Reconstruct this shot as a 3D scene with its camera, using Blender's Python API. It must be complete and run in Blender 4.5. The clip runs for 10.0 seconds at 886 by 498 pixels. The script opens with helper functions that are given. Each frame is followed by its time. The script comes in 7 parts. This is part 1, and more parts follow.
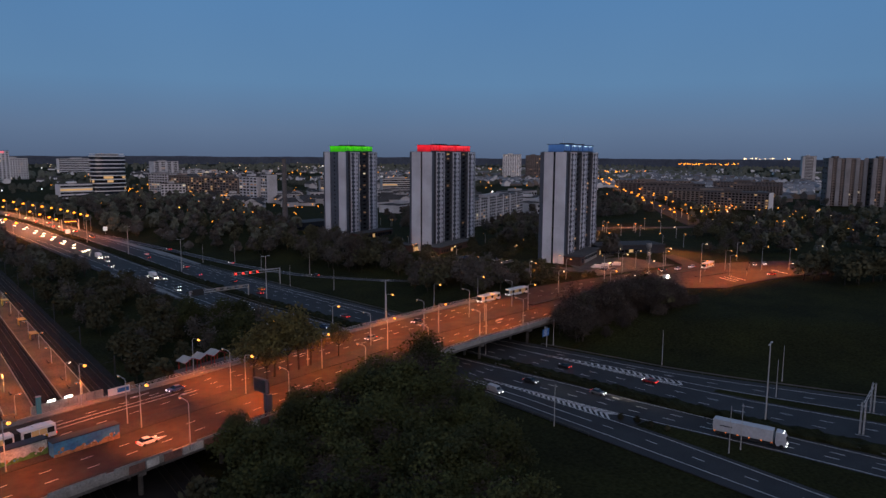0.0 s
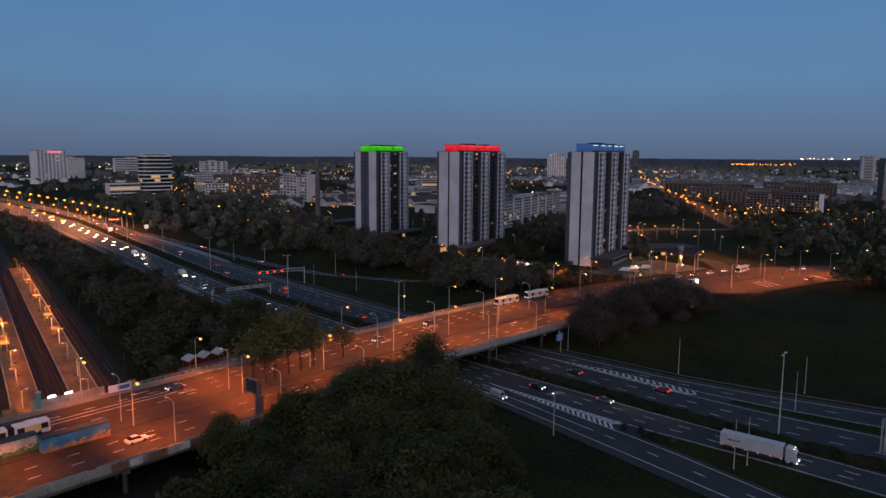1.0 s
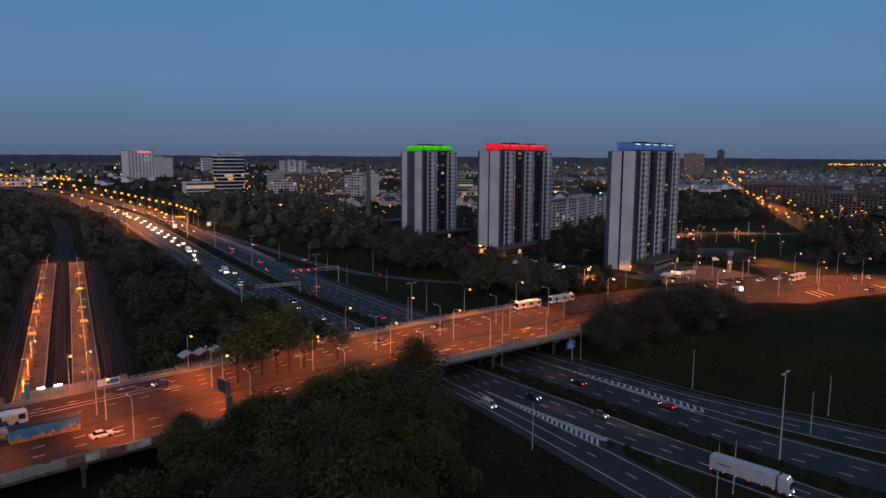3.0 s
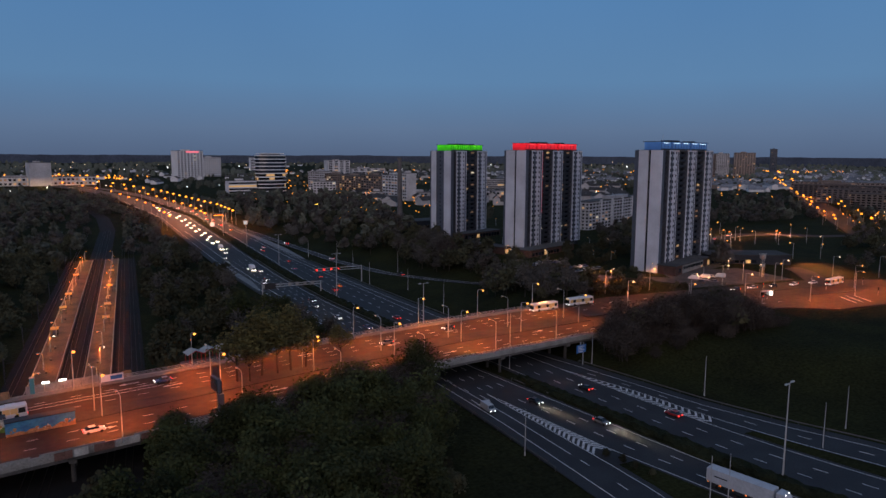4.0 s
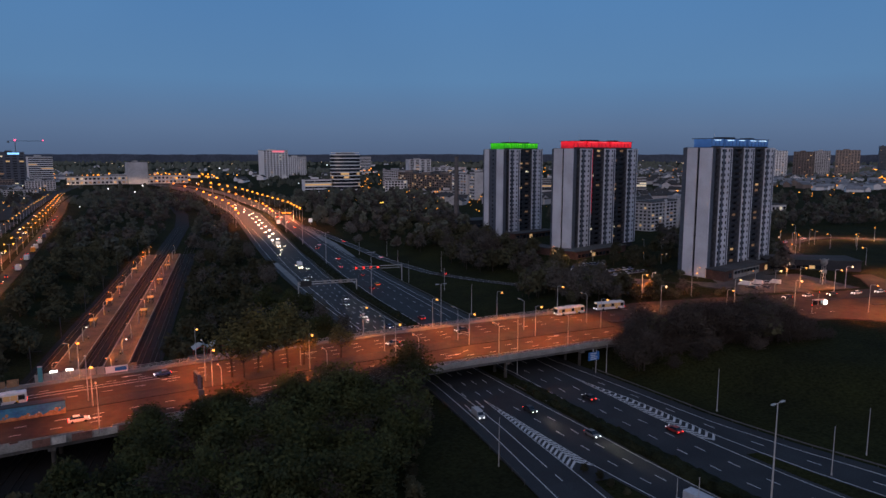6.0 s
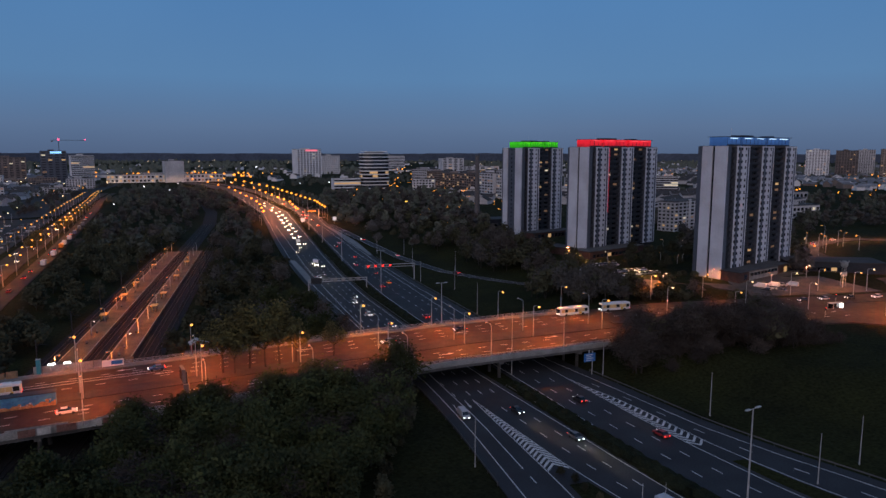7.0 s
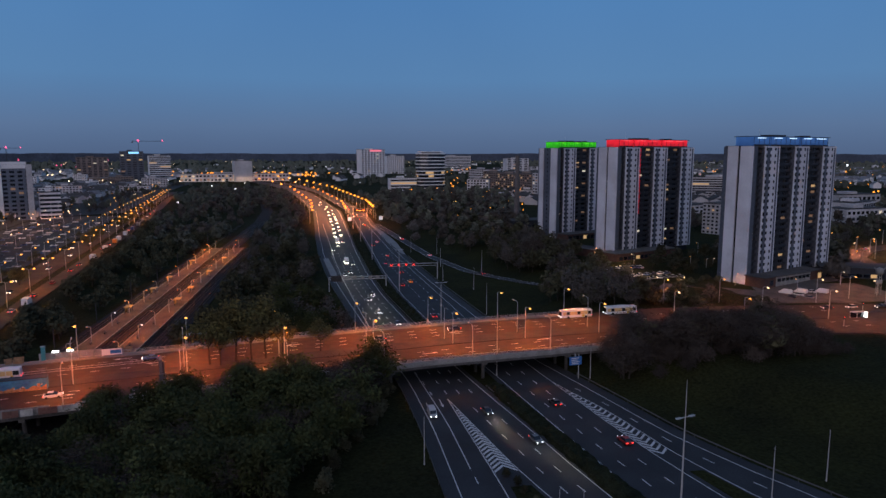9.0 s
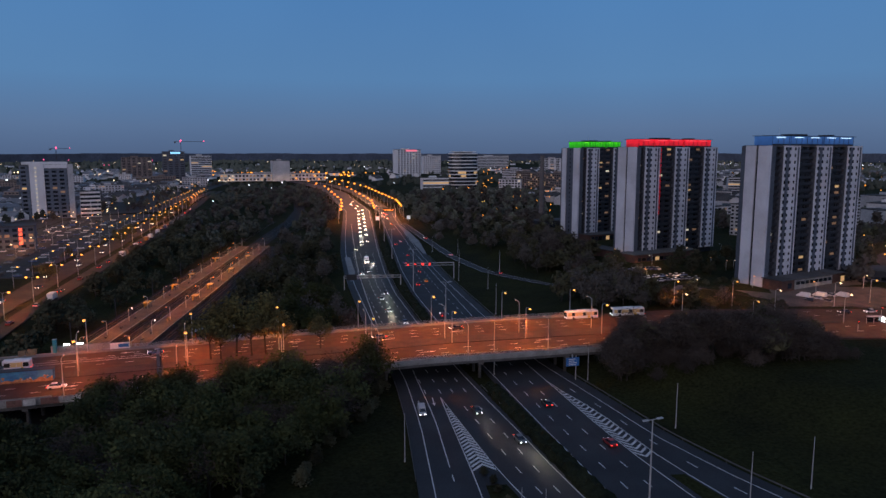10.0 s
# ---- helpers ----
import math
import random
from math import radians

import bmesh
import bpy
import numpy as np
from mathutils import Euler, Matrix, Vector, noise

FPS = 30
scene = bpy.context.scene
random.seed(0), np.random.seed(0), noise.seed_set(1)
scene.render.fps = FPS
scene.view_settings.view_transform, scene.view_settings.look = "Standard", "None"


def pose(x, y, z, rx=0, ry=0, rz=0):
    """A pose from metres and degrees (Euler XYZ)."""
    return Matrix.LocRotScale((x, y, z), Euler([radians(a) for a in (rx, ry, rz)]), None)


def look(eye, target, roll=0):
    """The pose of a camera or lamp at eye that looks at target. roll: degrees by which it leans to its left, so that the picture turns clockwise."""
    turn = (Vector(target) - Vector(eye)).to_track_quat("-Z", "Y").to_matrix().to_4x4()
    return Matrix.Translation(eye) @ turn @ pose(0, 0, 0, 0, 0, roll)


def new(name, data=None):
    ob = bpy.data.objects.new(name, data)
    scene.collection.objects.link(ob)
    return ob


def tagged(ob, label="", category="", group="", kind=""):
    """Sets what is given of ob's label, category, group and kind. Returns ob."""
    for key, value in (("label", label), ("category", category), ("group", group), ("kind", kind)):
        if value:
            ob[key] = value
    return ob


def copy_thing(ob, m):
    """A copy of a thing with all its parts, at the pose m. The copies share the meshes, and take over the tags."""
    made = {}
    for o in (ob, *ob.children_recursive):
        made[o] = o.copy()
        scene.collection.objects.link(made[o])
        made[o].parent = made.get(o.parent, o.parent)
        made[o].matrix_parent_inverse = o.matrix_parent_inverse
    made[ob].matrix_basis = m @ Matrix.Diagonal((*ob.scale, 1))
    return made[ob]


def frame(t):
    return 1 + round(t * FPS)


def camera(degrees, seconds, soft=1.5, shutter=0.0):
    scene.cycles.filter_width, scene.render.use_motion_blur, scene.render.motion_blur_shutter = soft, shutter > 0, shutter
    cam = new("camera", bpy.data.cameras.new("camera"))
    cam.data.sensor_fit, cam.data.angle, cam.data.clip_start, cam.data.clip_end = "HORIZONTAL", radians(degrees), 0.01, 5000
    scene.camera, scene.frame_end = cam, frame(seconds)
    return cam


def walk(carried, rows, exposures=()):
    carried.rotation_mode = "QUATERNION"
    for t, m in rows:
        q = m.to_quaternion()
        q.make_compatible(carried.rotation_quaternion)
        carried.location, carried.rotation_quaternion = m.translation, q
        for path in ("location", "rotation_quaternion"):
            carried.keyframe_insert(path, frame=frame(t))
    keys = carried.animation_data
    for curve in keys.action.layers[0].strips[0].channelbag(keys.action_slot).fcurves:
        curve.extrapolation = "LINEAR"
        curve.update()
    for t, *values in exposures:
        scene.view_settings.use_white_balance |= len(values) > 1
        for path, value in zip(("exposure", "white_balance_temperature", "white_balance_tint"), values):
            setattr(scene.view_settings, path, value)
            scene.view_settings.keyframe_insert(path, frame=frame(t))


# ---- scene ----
cam = camera(65.3, 10.0, soft=1.5)
METRES, EYE, TILT, LEAN, TURN = 126.0, 56.0, 0.0, 0.0, -41.2
ROWS = [
    (0.0, 0.0, 0.0, 0.0, 0.04, -7.63, -0.32),
    (0.5, 0.0473, 0.0154, 0.0001, 1.92, -7.64, -0.32),
    (1.0, 0.095, 0.0316, 0.0005, 3.98, -7.66, -0.34),
    (1.5, 0.1419, 0.0482, 0.0004, 5.61, -7.66, -0.35),
    (2.0, 0.1889, 0.0652, 0.0004, 7.2, -7.69, -0.37),
    (2.5, 0.2353, 0.0832, 0.0005, 8.89, -7.7, -0.35),
    (4.0, 0.3717, 0.1445, 0.0001, 14.6, -7.77, -0.24),
    (4.5, 0.4165, 0.1667, -0.0003, 16.5, -7.78, -0.18),
    (5.0, 0.4605, 0.1902, 0.0003, 18.34, -7.82, -0.15),
    (5.5, 0.5042, 0.2145, 0.0006, 20.19, -7.85, -0.08),
    (7.0, 0.6365, 0.2837, -0.0017, 24.95, -7.97, -0.05),
    (7.5, 0.6823, 0.3048, -0.0022, 26.35, -7.97, -0.04),
    (8.0, 0.7279, 0.3255, -0.002, 27.77, -7.96, -0.04),
    (8.5, 0.7734, 0.3469, -0.0009, 29.31, -7.97, -0.04),
    (9.0, 0.8193, 0.3686, -0.0008, 30.94, -7.96, -0.03),
    (9.5, 0.8643, 0.3908, -0.0004, 32.64, -7.97, 0.01),
    (10.0, 0.9083, 0.4142, -0.0004, 34.3, -7.97, 0.02),
]
walk(cam, [(t, pose(0, 0, EYE, TILT, LEAN, TURN) @ pose(METRES * x, METRES * y, METRES * z, 90 + pitch, roll, yaw)) for t, x, y, z, yaw, pitch, roll in ROWS], exposures=[(0.0, 0.10, 7200, 11), (2.0, 0.09, 7200, 11), (5.5, 0.07, 6850, 11), (7.5, 0.06, 6650, 11), (10.0, 0.06, 6450, 11)])

# ---- world, dusk glow and exposure ----
world = bpy.data.worlds.new("dusk_sky")
scene.world = world
world.use_nodes = True
wn, wl = world.node_tree.nodes, world.node_tree.links
wn.clear()
w_out, w_bg = wn.new("ShaderNodeOutputWorld"), wn.new("ShaderNodeBackground")
w_co, w_sep = wn.new("ShaderNodeTexCoord"), wn.new("ShaderNodeSeparateXYZ")
w_ramp = wn.new("ShaderNodeValToRGB")
w_noise, w_mix = wn.new("ShaderNodeTexNoise"), wn.new("ShaderNodeMixRGB")
wl.new(w_co.outputs["Generated"], w_sep.inputs[0])
wl.new(w_sep.outputs["Z"], w_ramp.inputs[0])
SKY = [(0.0, (0.080, 0.126, 0.228)), (0.035, (0.098, 0.165, 0.294)), (0.10, (0.093, 0.214, 0.408)), (0.21, (0.075, 0.203, 0.430)),
       (0.42, (0.072, 0.165, 0.325)), (1.0, (0.068, 0.128, 0.250))]
els = w_ramp.color_ramp.elements
while len(els) < len(SKY):
    els.new(0.5)
for e, (p, c) in zip(els, SKY):
    e.position, e.color = p, (*c, 1)
w_noise.inputs["Scale"].default_value, w_noise.inputs["Detail"].default_value = 2.2, 3
wl.new(w_co.outputs["Generated"], w_noise.inputs["Vector"])
w_mix.blend_type, w_mix.inputs[0].default_value = "SOFT_LIGHT", 0.16
wl.new(w_ramp.outputs[0], w_mix.inputs[1])
wl.new(w_noise.outputs["Fac"], w_mix.inputs[2])
wl.new(w_mix.outputs[0], w_bg.inputs[0])
w_bg.inputs[1].default_value = 1.0
wl.new(w_bg.outputs[0], w_out.inputs[0])

# afterglow of the set sun, low in the south-west behind the camera
glow = new("afterglow", bpy.data.lights.new("afterglow", "SUN"))
glow.data.energy, glow.data.angle, glow.data.color = 1.15, radians(90), (1.0, 0.76, 0.70)
glow.matrix_world = look((0, 0, 200), (90, 178, 158))

SODIUM = (1.0, 0.21, 0.040)
SODIUM_OLD = (1.0, 0.18, 0.031)


def street_light(name, x, y, z, power, colour=SODIUM, cone=150, size=0.35, tilt=0.0, turn=0.0):
    """The light of one street lamp, shining down out of its luminaire; also used for fill lights without a post."""
    li = new(name, bpy.data.lights.new(name, "SPOT"))
    li.data.energy, li.data.color, li.data.spot_size, li.data.spot_blend, li.data.shadow_soft_size = power, colour, radians(cone), 0.7, size
    li.matrix_world = pose(x, y, z, 0, 0, turn) @ pose(0, 0, 0, tilt)
    return li


# ---- materials ----
def mat(name, colour, rough=0.8, metal=0.0, vary=0.25, scale=0.5, fine=8.0, bump=0.0, second=None, spec=0.3, random_tint=0.0, fluff=0.0):
    """A surface with broad stains and fine grain. second: the colour of the stains. random_tint: how far single objects differ. fluff: foliage that catches light as soft clumps of this size."""
    m = bpy.data.materials.new(name)
    m.use_nodes = True
    n, l = m.node_tree.nodes, m.node_tree.links
    b = n["Principled BSDF"]
    b.inputs["Roughness"].default_value, b.inputs["Metallic"].default_value = rough, metal
    b.inputs["Specular IOR Level"].default_value = spec
    big, small = n.new("ShaderNodeTexNoise"), n.new("ShaderNodeTexNoise")
    big.inputs["Scale"].default_value, big.inputs["Detail"].default_value = scale, 4
    small.inputs["Scale"].default_value, small.inputs["Detail"].default_value = fine, 3
    geo = n.new("ShaderNodeNewGeometry")
    for t in (big, small):
        l.new(geo.outputs["Position"], t.inputs["Vector"])
    other = second or tuple(c * (1 - vary) for c in colour)
    mix = n.new("ShaderNodeMixRGB")
    mix.inputs[1].default_value, mix.inputs[2].default_value = (*colour, 1), (*other, 1)
    ramp = n.new("ShaderNodeValToRGB")
    ramp.color_ramp.elements[0].position, ramp.color_ramp.elements[1].position = 0.35, 0.68
    l.new(big.outputs["Fac"], ramp.inputs[0])
    l.new(ramp.outputs[0], mix.inputs[0])
    grain = n.new("ShaderNodeMixRGB")
    grain.blend_type, grain.inputs[0].default_value = "OVERLAY", min(1.0, vary * 1.6)
    l.new(mix.outputs[0], grain.inputs[1])
    l.new(small.outputs["Fac"], grain.inputs[2])
    last = grain
    if random_tint:
        info, hsv, mr = n.new("ShaderNodeObjectInfo"), n.new("ShaderNodeHueSaturation"), n.new("ShaderNodeMapRange")
        mr.inputs["To Min"].default_value, mr.inputs["To Max"].default_value = 1 - random_tint, 1 + random_tint
        l.new(info.outputs["Random"], mr.inputs[0])
        l.new(mr.outputs[0], hsv.inputs["Value"])
        l.new(grain.outputs[0], hsv.inputs["Color"])
        last = hsv
    l.new(last.outputs[0], b.inputs["Base Color"])
    if fluff:
        clump, sub, own, mul, up, norm = n.new("ShaderNodeTexNoise"), n.new("ShaderNodeVectorMath"), n.new("ShaderNodeVectorMath"), n.new("ShaderNodeVectorMath"), n.new("ShaderNodeVectorMath"), n.new("ShaderNodeVectorMath")
        clump.inputs["Scale"].default_value, clump.inputs["Detail"].default_value = 1.0 / fluff, 2
        l.new(geo.outputs["Position"], clump.inputs["Vector"])
        sub.operation, own.operation, mul.operation, up.operation, norm.operation = "SUBTRACT", "SCALE", "MULTIPLY_ADD", "ADD", "NORMALIZE"
        sub.inputs[1].default_value, own.inputs["Scale"].default_value = (0.5, 0.5, 0.5), 0.55
        mul.inputs[1].default_value, up.inputs[1].default_value = (1.1, 1.1, 1.1), (0, 0, 0.45)
        l.new(clump.outputs["Color"], sub.inputs[0])
        l.new(geo.outputs["Normal"], own.inputs[0])
        l.new(sub.outputs[0], mul.inputs[0])
        l.new(own.outputs[0], mul.inputs[2])
        l.new(mul.outputs[0], up.inputs[0])
        l.new(up.outputs[0], norm.inputs[0])
        l.new(norm.outputs[0], b.inputs["Normal"])
    if bump:
        bp = n.new("ShaderNodeBump")
        bp.inputs["Strength"].default_value, bp.inputs["Distance"].default_value = 0.6, bump
        l.new(small.outputs["Fac"], bp.inputs["Height"])
        l.new(bp.outputs[0], b.inputs["Normal"])
    return m


def glowing(name, colour, strength):
    m = bpy.data.materials.new(name)
    m.use_nodes = True
    b = m.node_tree.nodes["Principled BSDF"]
    b.inputs["Base Color"].default_value = (*[0.5 * c for c in colour], 1)
    b.inputs["Emission Color"].default_value, b.inputs["Emission Strength"].default_value = (*colour, 1), strength
    return m


GRASS = mat("dark_spring_grass", (0.026, 0.028, 0.011), 0.95, vary=0.6, scale=0.06, fine=1.2, bump=0.25, second=(0.017, 0.018, 0.009), spec=0.03)
ASPHALT = mat("motorway_asphalt", (0.040, 0.042, 0.047), 0.72, vary=0.4, scale=0.12, fine=3.0, second=(0.029, 0.030, 0.034), spec=0.16)
# sodium lamp orange is partly put into this asphalt's base colour
DECK_ASPHALT = mat("sodium_tinted_asphalt", (0.066, 0.047, 0.036), 0.85, vary=0.28, scale=0.07, fine=0.5, second=(0.043, 0.031, 0.025), spec=0.12)
MEDIAN_ASPHALT = mat("dark_median_paving", (0.045, 0.038, 0.033), 0.9, vary=0.4, scale=0.25, fine=2.0)
PAVING = mat("grey_paving", (0.20, 0.18, 0.16), 0.9, vary=0.3, scale=0.2, fine=2.0)
WHITE_LINE = mat("worn_road_paint", (0.62, 0.62, 0.62), 0.7, vary=0.3, scale=0.7, fine=5.0)
CONCRETE = mat("weathered_concrete", (0.30, 0.29, 0.275), 0.9, vary=0.35, scale=0.3, fine=3.0, second=(0.19, 0.185, 0.175))
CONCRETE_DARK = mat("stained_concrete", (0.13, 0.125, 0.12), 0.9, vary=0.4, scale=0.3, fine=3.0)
STEEL = mat("galvanised_steel", (0.46, 0.46, 0.46), 0.55, 0.2, vary=0.2, scale=0.8, fine=6.0)
DARK_STEEL = mat("dark_painted_steel", (0.035, 0.038, 0.042), 0.6, 0.2, vary=0.2)
PANEL_WHITE = mat("pale_grey_cladding", (0.62, 0.63, 0.68), 0.7, vary=0.10, scale=0.08, fine=1.2, second=(0.49, 0.49, 0.53))
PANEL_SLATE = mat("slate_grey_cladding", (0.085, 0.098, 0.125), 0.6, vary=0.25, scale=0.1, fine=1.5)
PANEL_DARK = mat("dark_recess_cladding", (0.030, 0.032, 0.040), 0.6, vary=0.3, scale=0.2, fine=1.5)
GLASS_DARK = mat("dark_window_glass", (0.018, 0.022, 0.030), 0.12, vary=0.2, spec=0.6, random_tint=0.6)
BRICK = mat("red_brown_brick", (0.095, 0.052, 0.042), 0.9, vary=0.3, scale=0.5, fine=5.0)
RENDER_PALE = mat("pale_render", (0.52, 0.51, 0.52), 0.9, vary=0.25, scale=0.06, fine=0.8, random_tint=0.25)
RENDER_WARM = mat("brownish_render", (0.27, 0.21, 0.18), 0.9, vary=0.25, scale=0.06, fine=0.8, random_tint=0.25)
ROOF_DARK = mat("dark_roofing", (0.075, 0.07, 0.07), 0.9, vary=0.3, scale=0.1, fine=1.0, random_tint=0.3)
ROOF_GREY = mat("grey_roofing", (0.20, 0.205, 0.22), 0.8, vary=0.3, scale=0.1, fine=1.0, random_tint=0.3)
FORECOURT = mat("worn_forecourt_paving", (0.105, 0.088, 0.078), 0.9, vary=0.45, scale=0.2, fine=1.6, second=(0.06, 0.054, 0.05))
TOWN_GROUND = mat("dark_town_paving", (0.040, 0.038, 0.040), 0.9, vary=0.5, scale=0.03, fine=0.4, second=(0.032, 0.034, 0.030))
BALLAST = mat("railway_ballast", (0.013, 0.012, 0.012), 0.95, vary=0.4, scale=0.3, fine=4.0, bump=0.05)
RAIL_STEEL = mat("rail_steel", (0.07, 0.06, 0.055), 0.6, 0.5, vary=0.2)
# reddened base: part of the lamps' orange sits in the paving colour
PLATFORM = mat("platform_paving", (0.115, 0.083, 0.060), 0.9, vary=0.5, scale=0.16, fine=1.8, second=(0.060, 0.045, 0.036))
BARK = mat("tree_bark", (0.040, 0.034, 0.028), 0.95, vary=0.35, scale=1.0, fine=6.0)
LEAF = mat("spring_leaves", (0.062, 0.072, 0.028), 0.85, vary=0.4, scale=0.12, fine=1.2, second=(0.032, 0.038, 0.020), spec=0.05, random_tint=0.4, fluff=1.6)
# paler and yellower than the other leaves: lamp light is in the colour
LEAF_LAMPLIT = mat("lamp_lit_leaves", (0.14, 0.12, 0.045), 0.85, vary=0.4, scale=0.3, fine=1.5, second=(0.07, 0.058, 0.026), spec=0.1, fluff=1.2)
LEAF_DARK = mat("dark_leaves", (0.078, 0.076, 0.044), 0.9, vary=0.35, scale=0.06, fine=0.9, second=(0.048, 0.048, 0.032), spec=0.05, random_tint=0.4, fluff=2.2)
# far leaves and twigs: distance haze is mixed into paler, greyer colours
LEAF_FAR = mat("haze_paled_leaves", (0.108, 0.114, 0.088), 0.9, vary=0.35, scale=0.03, fine=0.5, second=(0.080, 0.086, 0.070), spec=0.03, random_tint=0.4, fluff=4.0)
TWIGS_FAR = mat("haze_paled_twigs", (0.090, 0.080, 0.070), 0.95, vary=0.35, scale=0.06, fine=1.0, fluff=3.0)
TWIGS = mat("bare_twigs", (0.066, 0.051, 0.042), 0.95, vary=0.35, scale=0.15, fine=2.0, random_tint=0.35, fluff=1.6)
BLOSSOM = mat("pale_blossom", (0.16, 0.15, 0.14), 0.9, vary=0.35, scale=0.6, fine=2.0)
WHITE_PAINT = mat("white_vehicle_paint", (0.72, 0.72, 0.72), 0.35, vary=0.06, spec=0.5)
RUBBER = mat("tyre_rubber", (0.02, 0.02, 0.02), 0.9, vary=0.1)
LAMP_SODIUM = glowing("sodium_lamp", (1.0, 0.40, 0.065), 2.8)
LAMP_AMBER = glowing("amber_street_lamp", (1.0, 0.33, 0.028), 2.6)
POLLARD_GLOW = glowing("lit_pollard_glow", (1.0, 0.62, 0.10), 1.6)
LAMP_WARM = glowing("warm_white_lamp", (1.0, 0.68, 0.36), 4.0)
LAMP_COLD = glowing("cold_white_lamp", (0.95, 0.98, 1.0), 5.0)
LAMP_HEAD = glowing("headlight_glow", (1.0, 0.90, 0.72), 6.0)
LAMP_SIDE = glowing("orange_marker_lamp", (1.0, 0.22, 0.03), 2.0)
LAMP_RED = glowing("red_lamp", (1.0, 0.05, 0.04), 3.0)
LAMP_PINK = glowing("pink_warning_lamp", (1.0, 0.10, 0.25), 2.0)
LAMP_DIM = glowing("dimmed_lamp", (1.0, 0.62, 0.30), 1.0)
WIN_WARM = glowing("lit_window_warm", (1.0, 0.62, 0.27), 0.42)
WIN_PALE = glowing("lit_window_pale", (1.0, 0.86, 0.60), 0.55)
WIN_DIM = glowing("dimly_lit_window", (0.75, 0.42, 0.22), 0.16)


def glowing_screen(name, colour, strength):
    """A lit glass screen: the strip light's fall-off, brightest at its top, is put into the glow, with uneven panes."""
    m = glowing(name, colour, strength)
    n, l = m.node_tree.nodes, m.node_tree.links
    geo, sep, mr, nz, mul = n.new("ShaderNodeNewGeometry"), n.new("ShaderNodeSeparateXYZ"), n.new("ShaderNodeMapRange"), n.new("ShaderNodeTexNoise"), n.new("ShaderNodeMath")
    l.new(geo.outputs["Position"], sep.inputs[0])
    l.new(sep.outputs["Z"], mr.inputs["Value"])
    mr.inputs["From Min"].default_value, mr.inputs["From Max"].default_value = 58.6, 62.6
    mr.inputs["To Min"].default_value, mr.inputs["To Max"].default_value = 0.45 * strength, 1.9 * strength
    nz.inputs["Scale"].default_value = 0.35
    l.new(geo.outputs["Position"], nz.inputs["Vector"])
    mul.operation = "MULTIPLY"
    l.new(mr.outputs[0], mul.inputs[0])
    l.new(nz.outputs["Fac"], mul.inputs[1])
    l.new(mul.outputs[0], n["Principled BSDF"].inputs["Emission Strength"])
    n["Principled BSDF"].inputs["Roughness"].default_value = 0.3
    return m


CROWN_GREEN = glowing_screen("green_roof_glow", (0.06, 1.0, 0.01), 0.45)
CROWN_RED = glowing_screen("red_roof_glow", (1.0, 0.018, 0.035), 0.85)
CROWN_BLUE = glowing_screen("blue_roof_glow", (0.09, 0.26, 0.70), 0.26)
STRIP_GREEN = glowing("green_light_strip", (0.25, 1.0, 0.05), 1.2)
STRIP_RED = glowing("red_light_strip", (1.0, 0.10, 0.12), 1.2)
TUBE_RED = glowing("dim_red_light_tube", (1.0, 0.03, 0.05), 0.35)
STRIP_BLUE = glowing("pale_blue_light_strip", (0.60, 0.82, 1.0), 1.6)


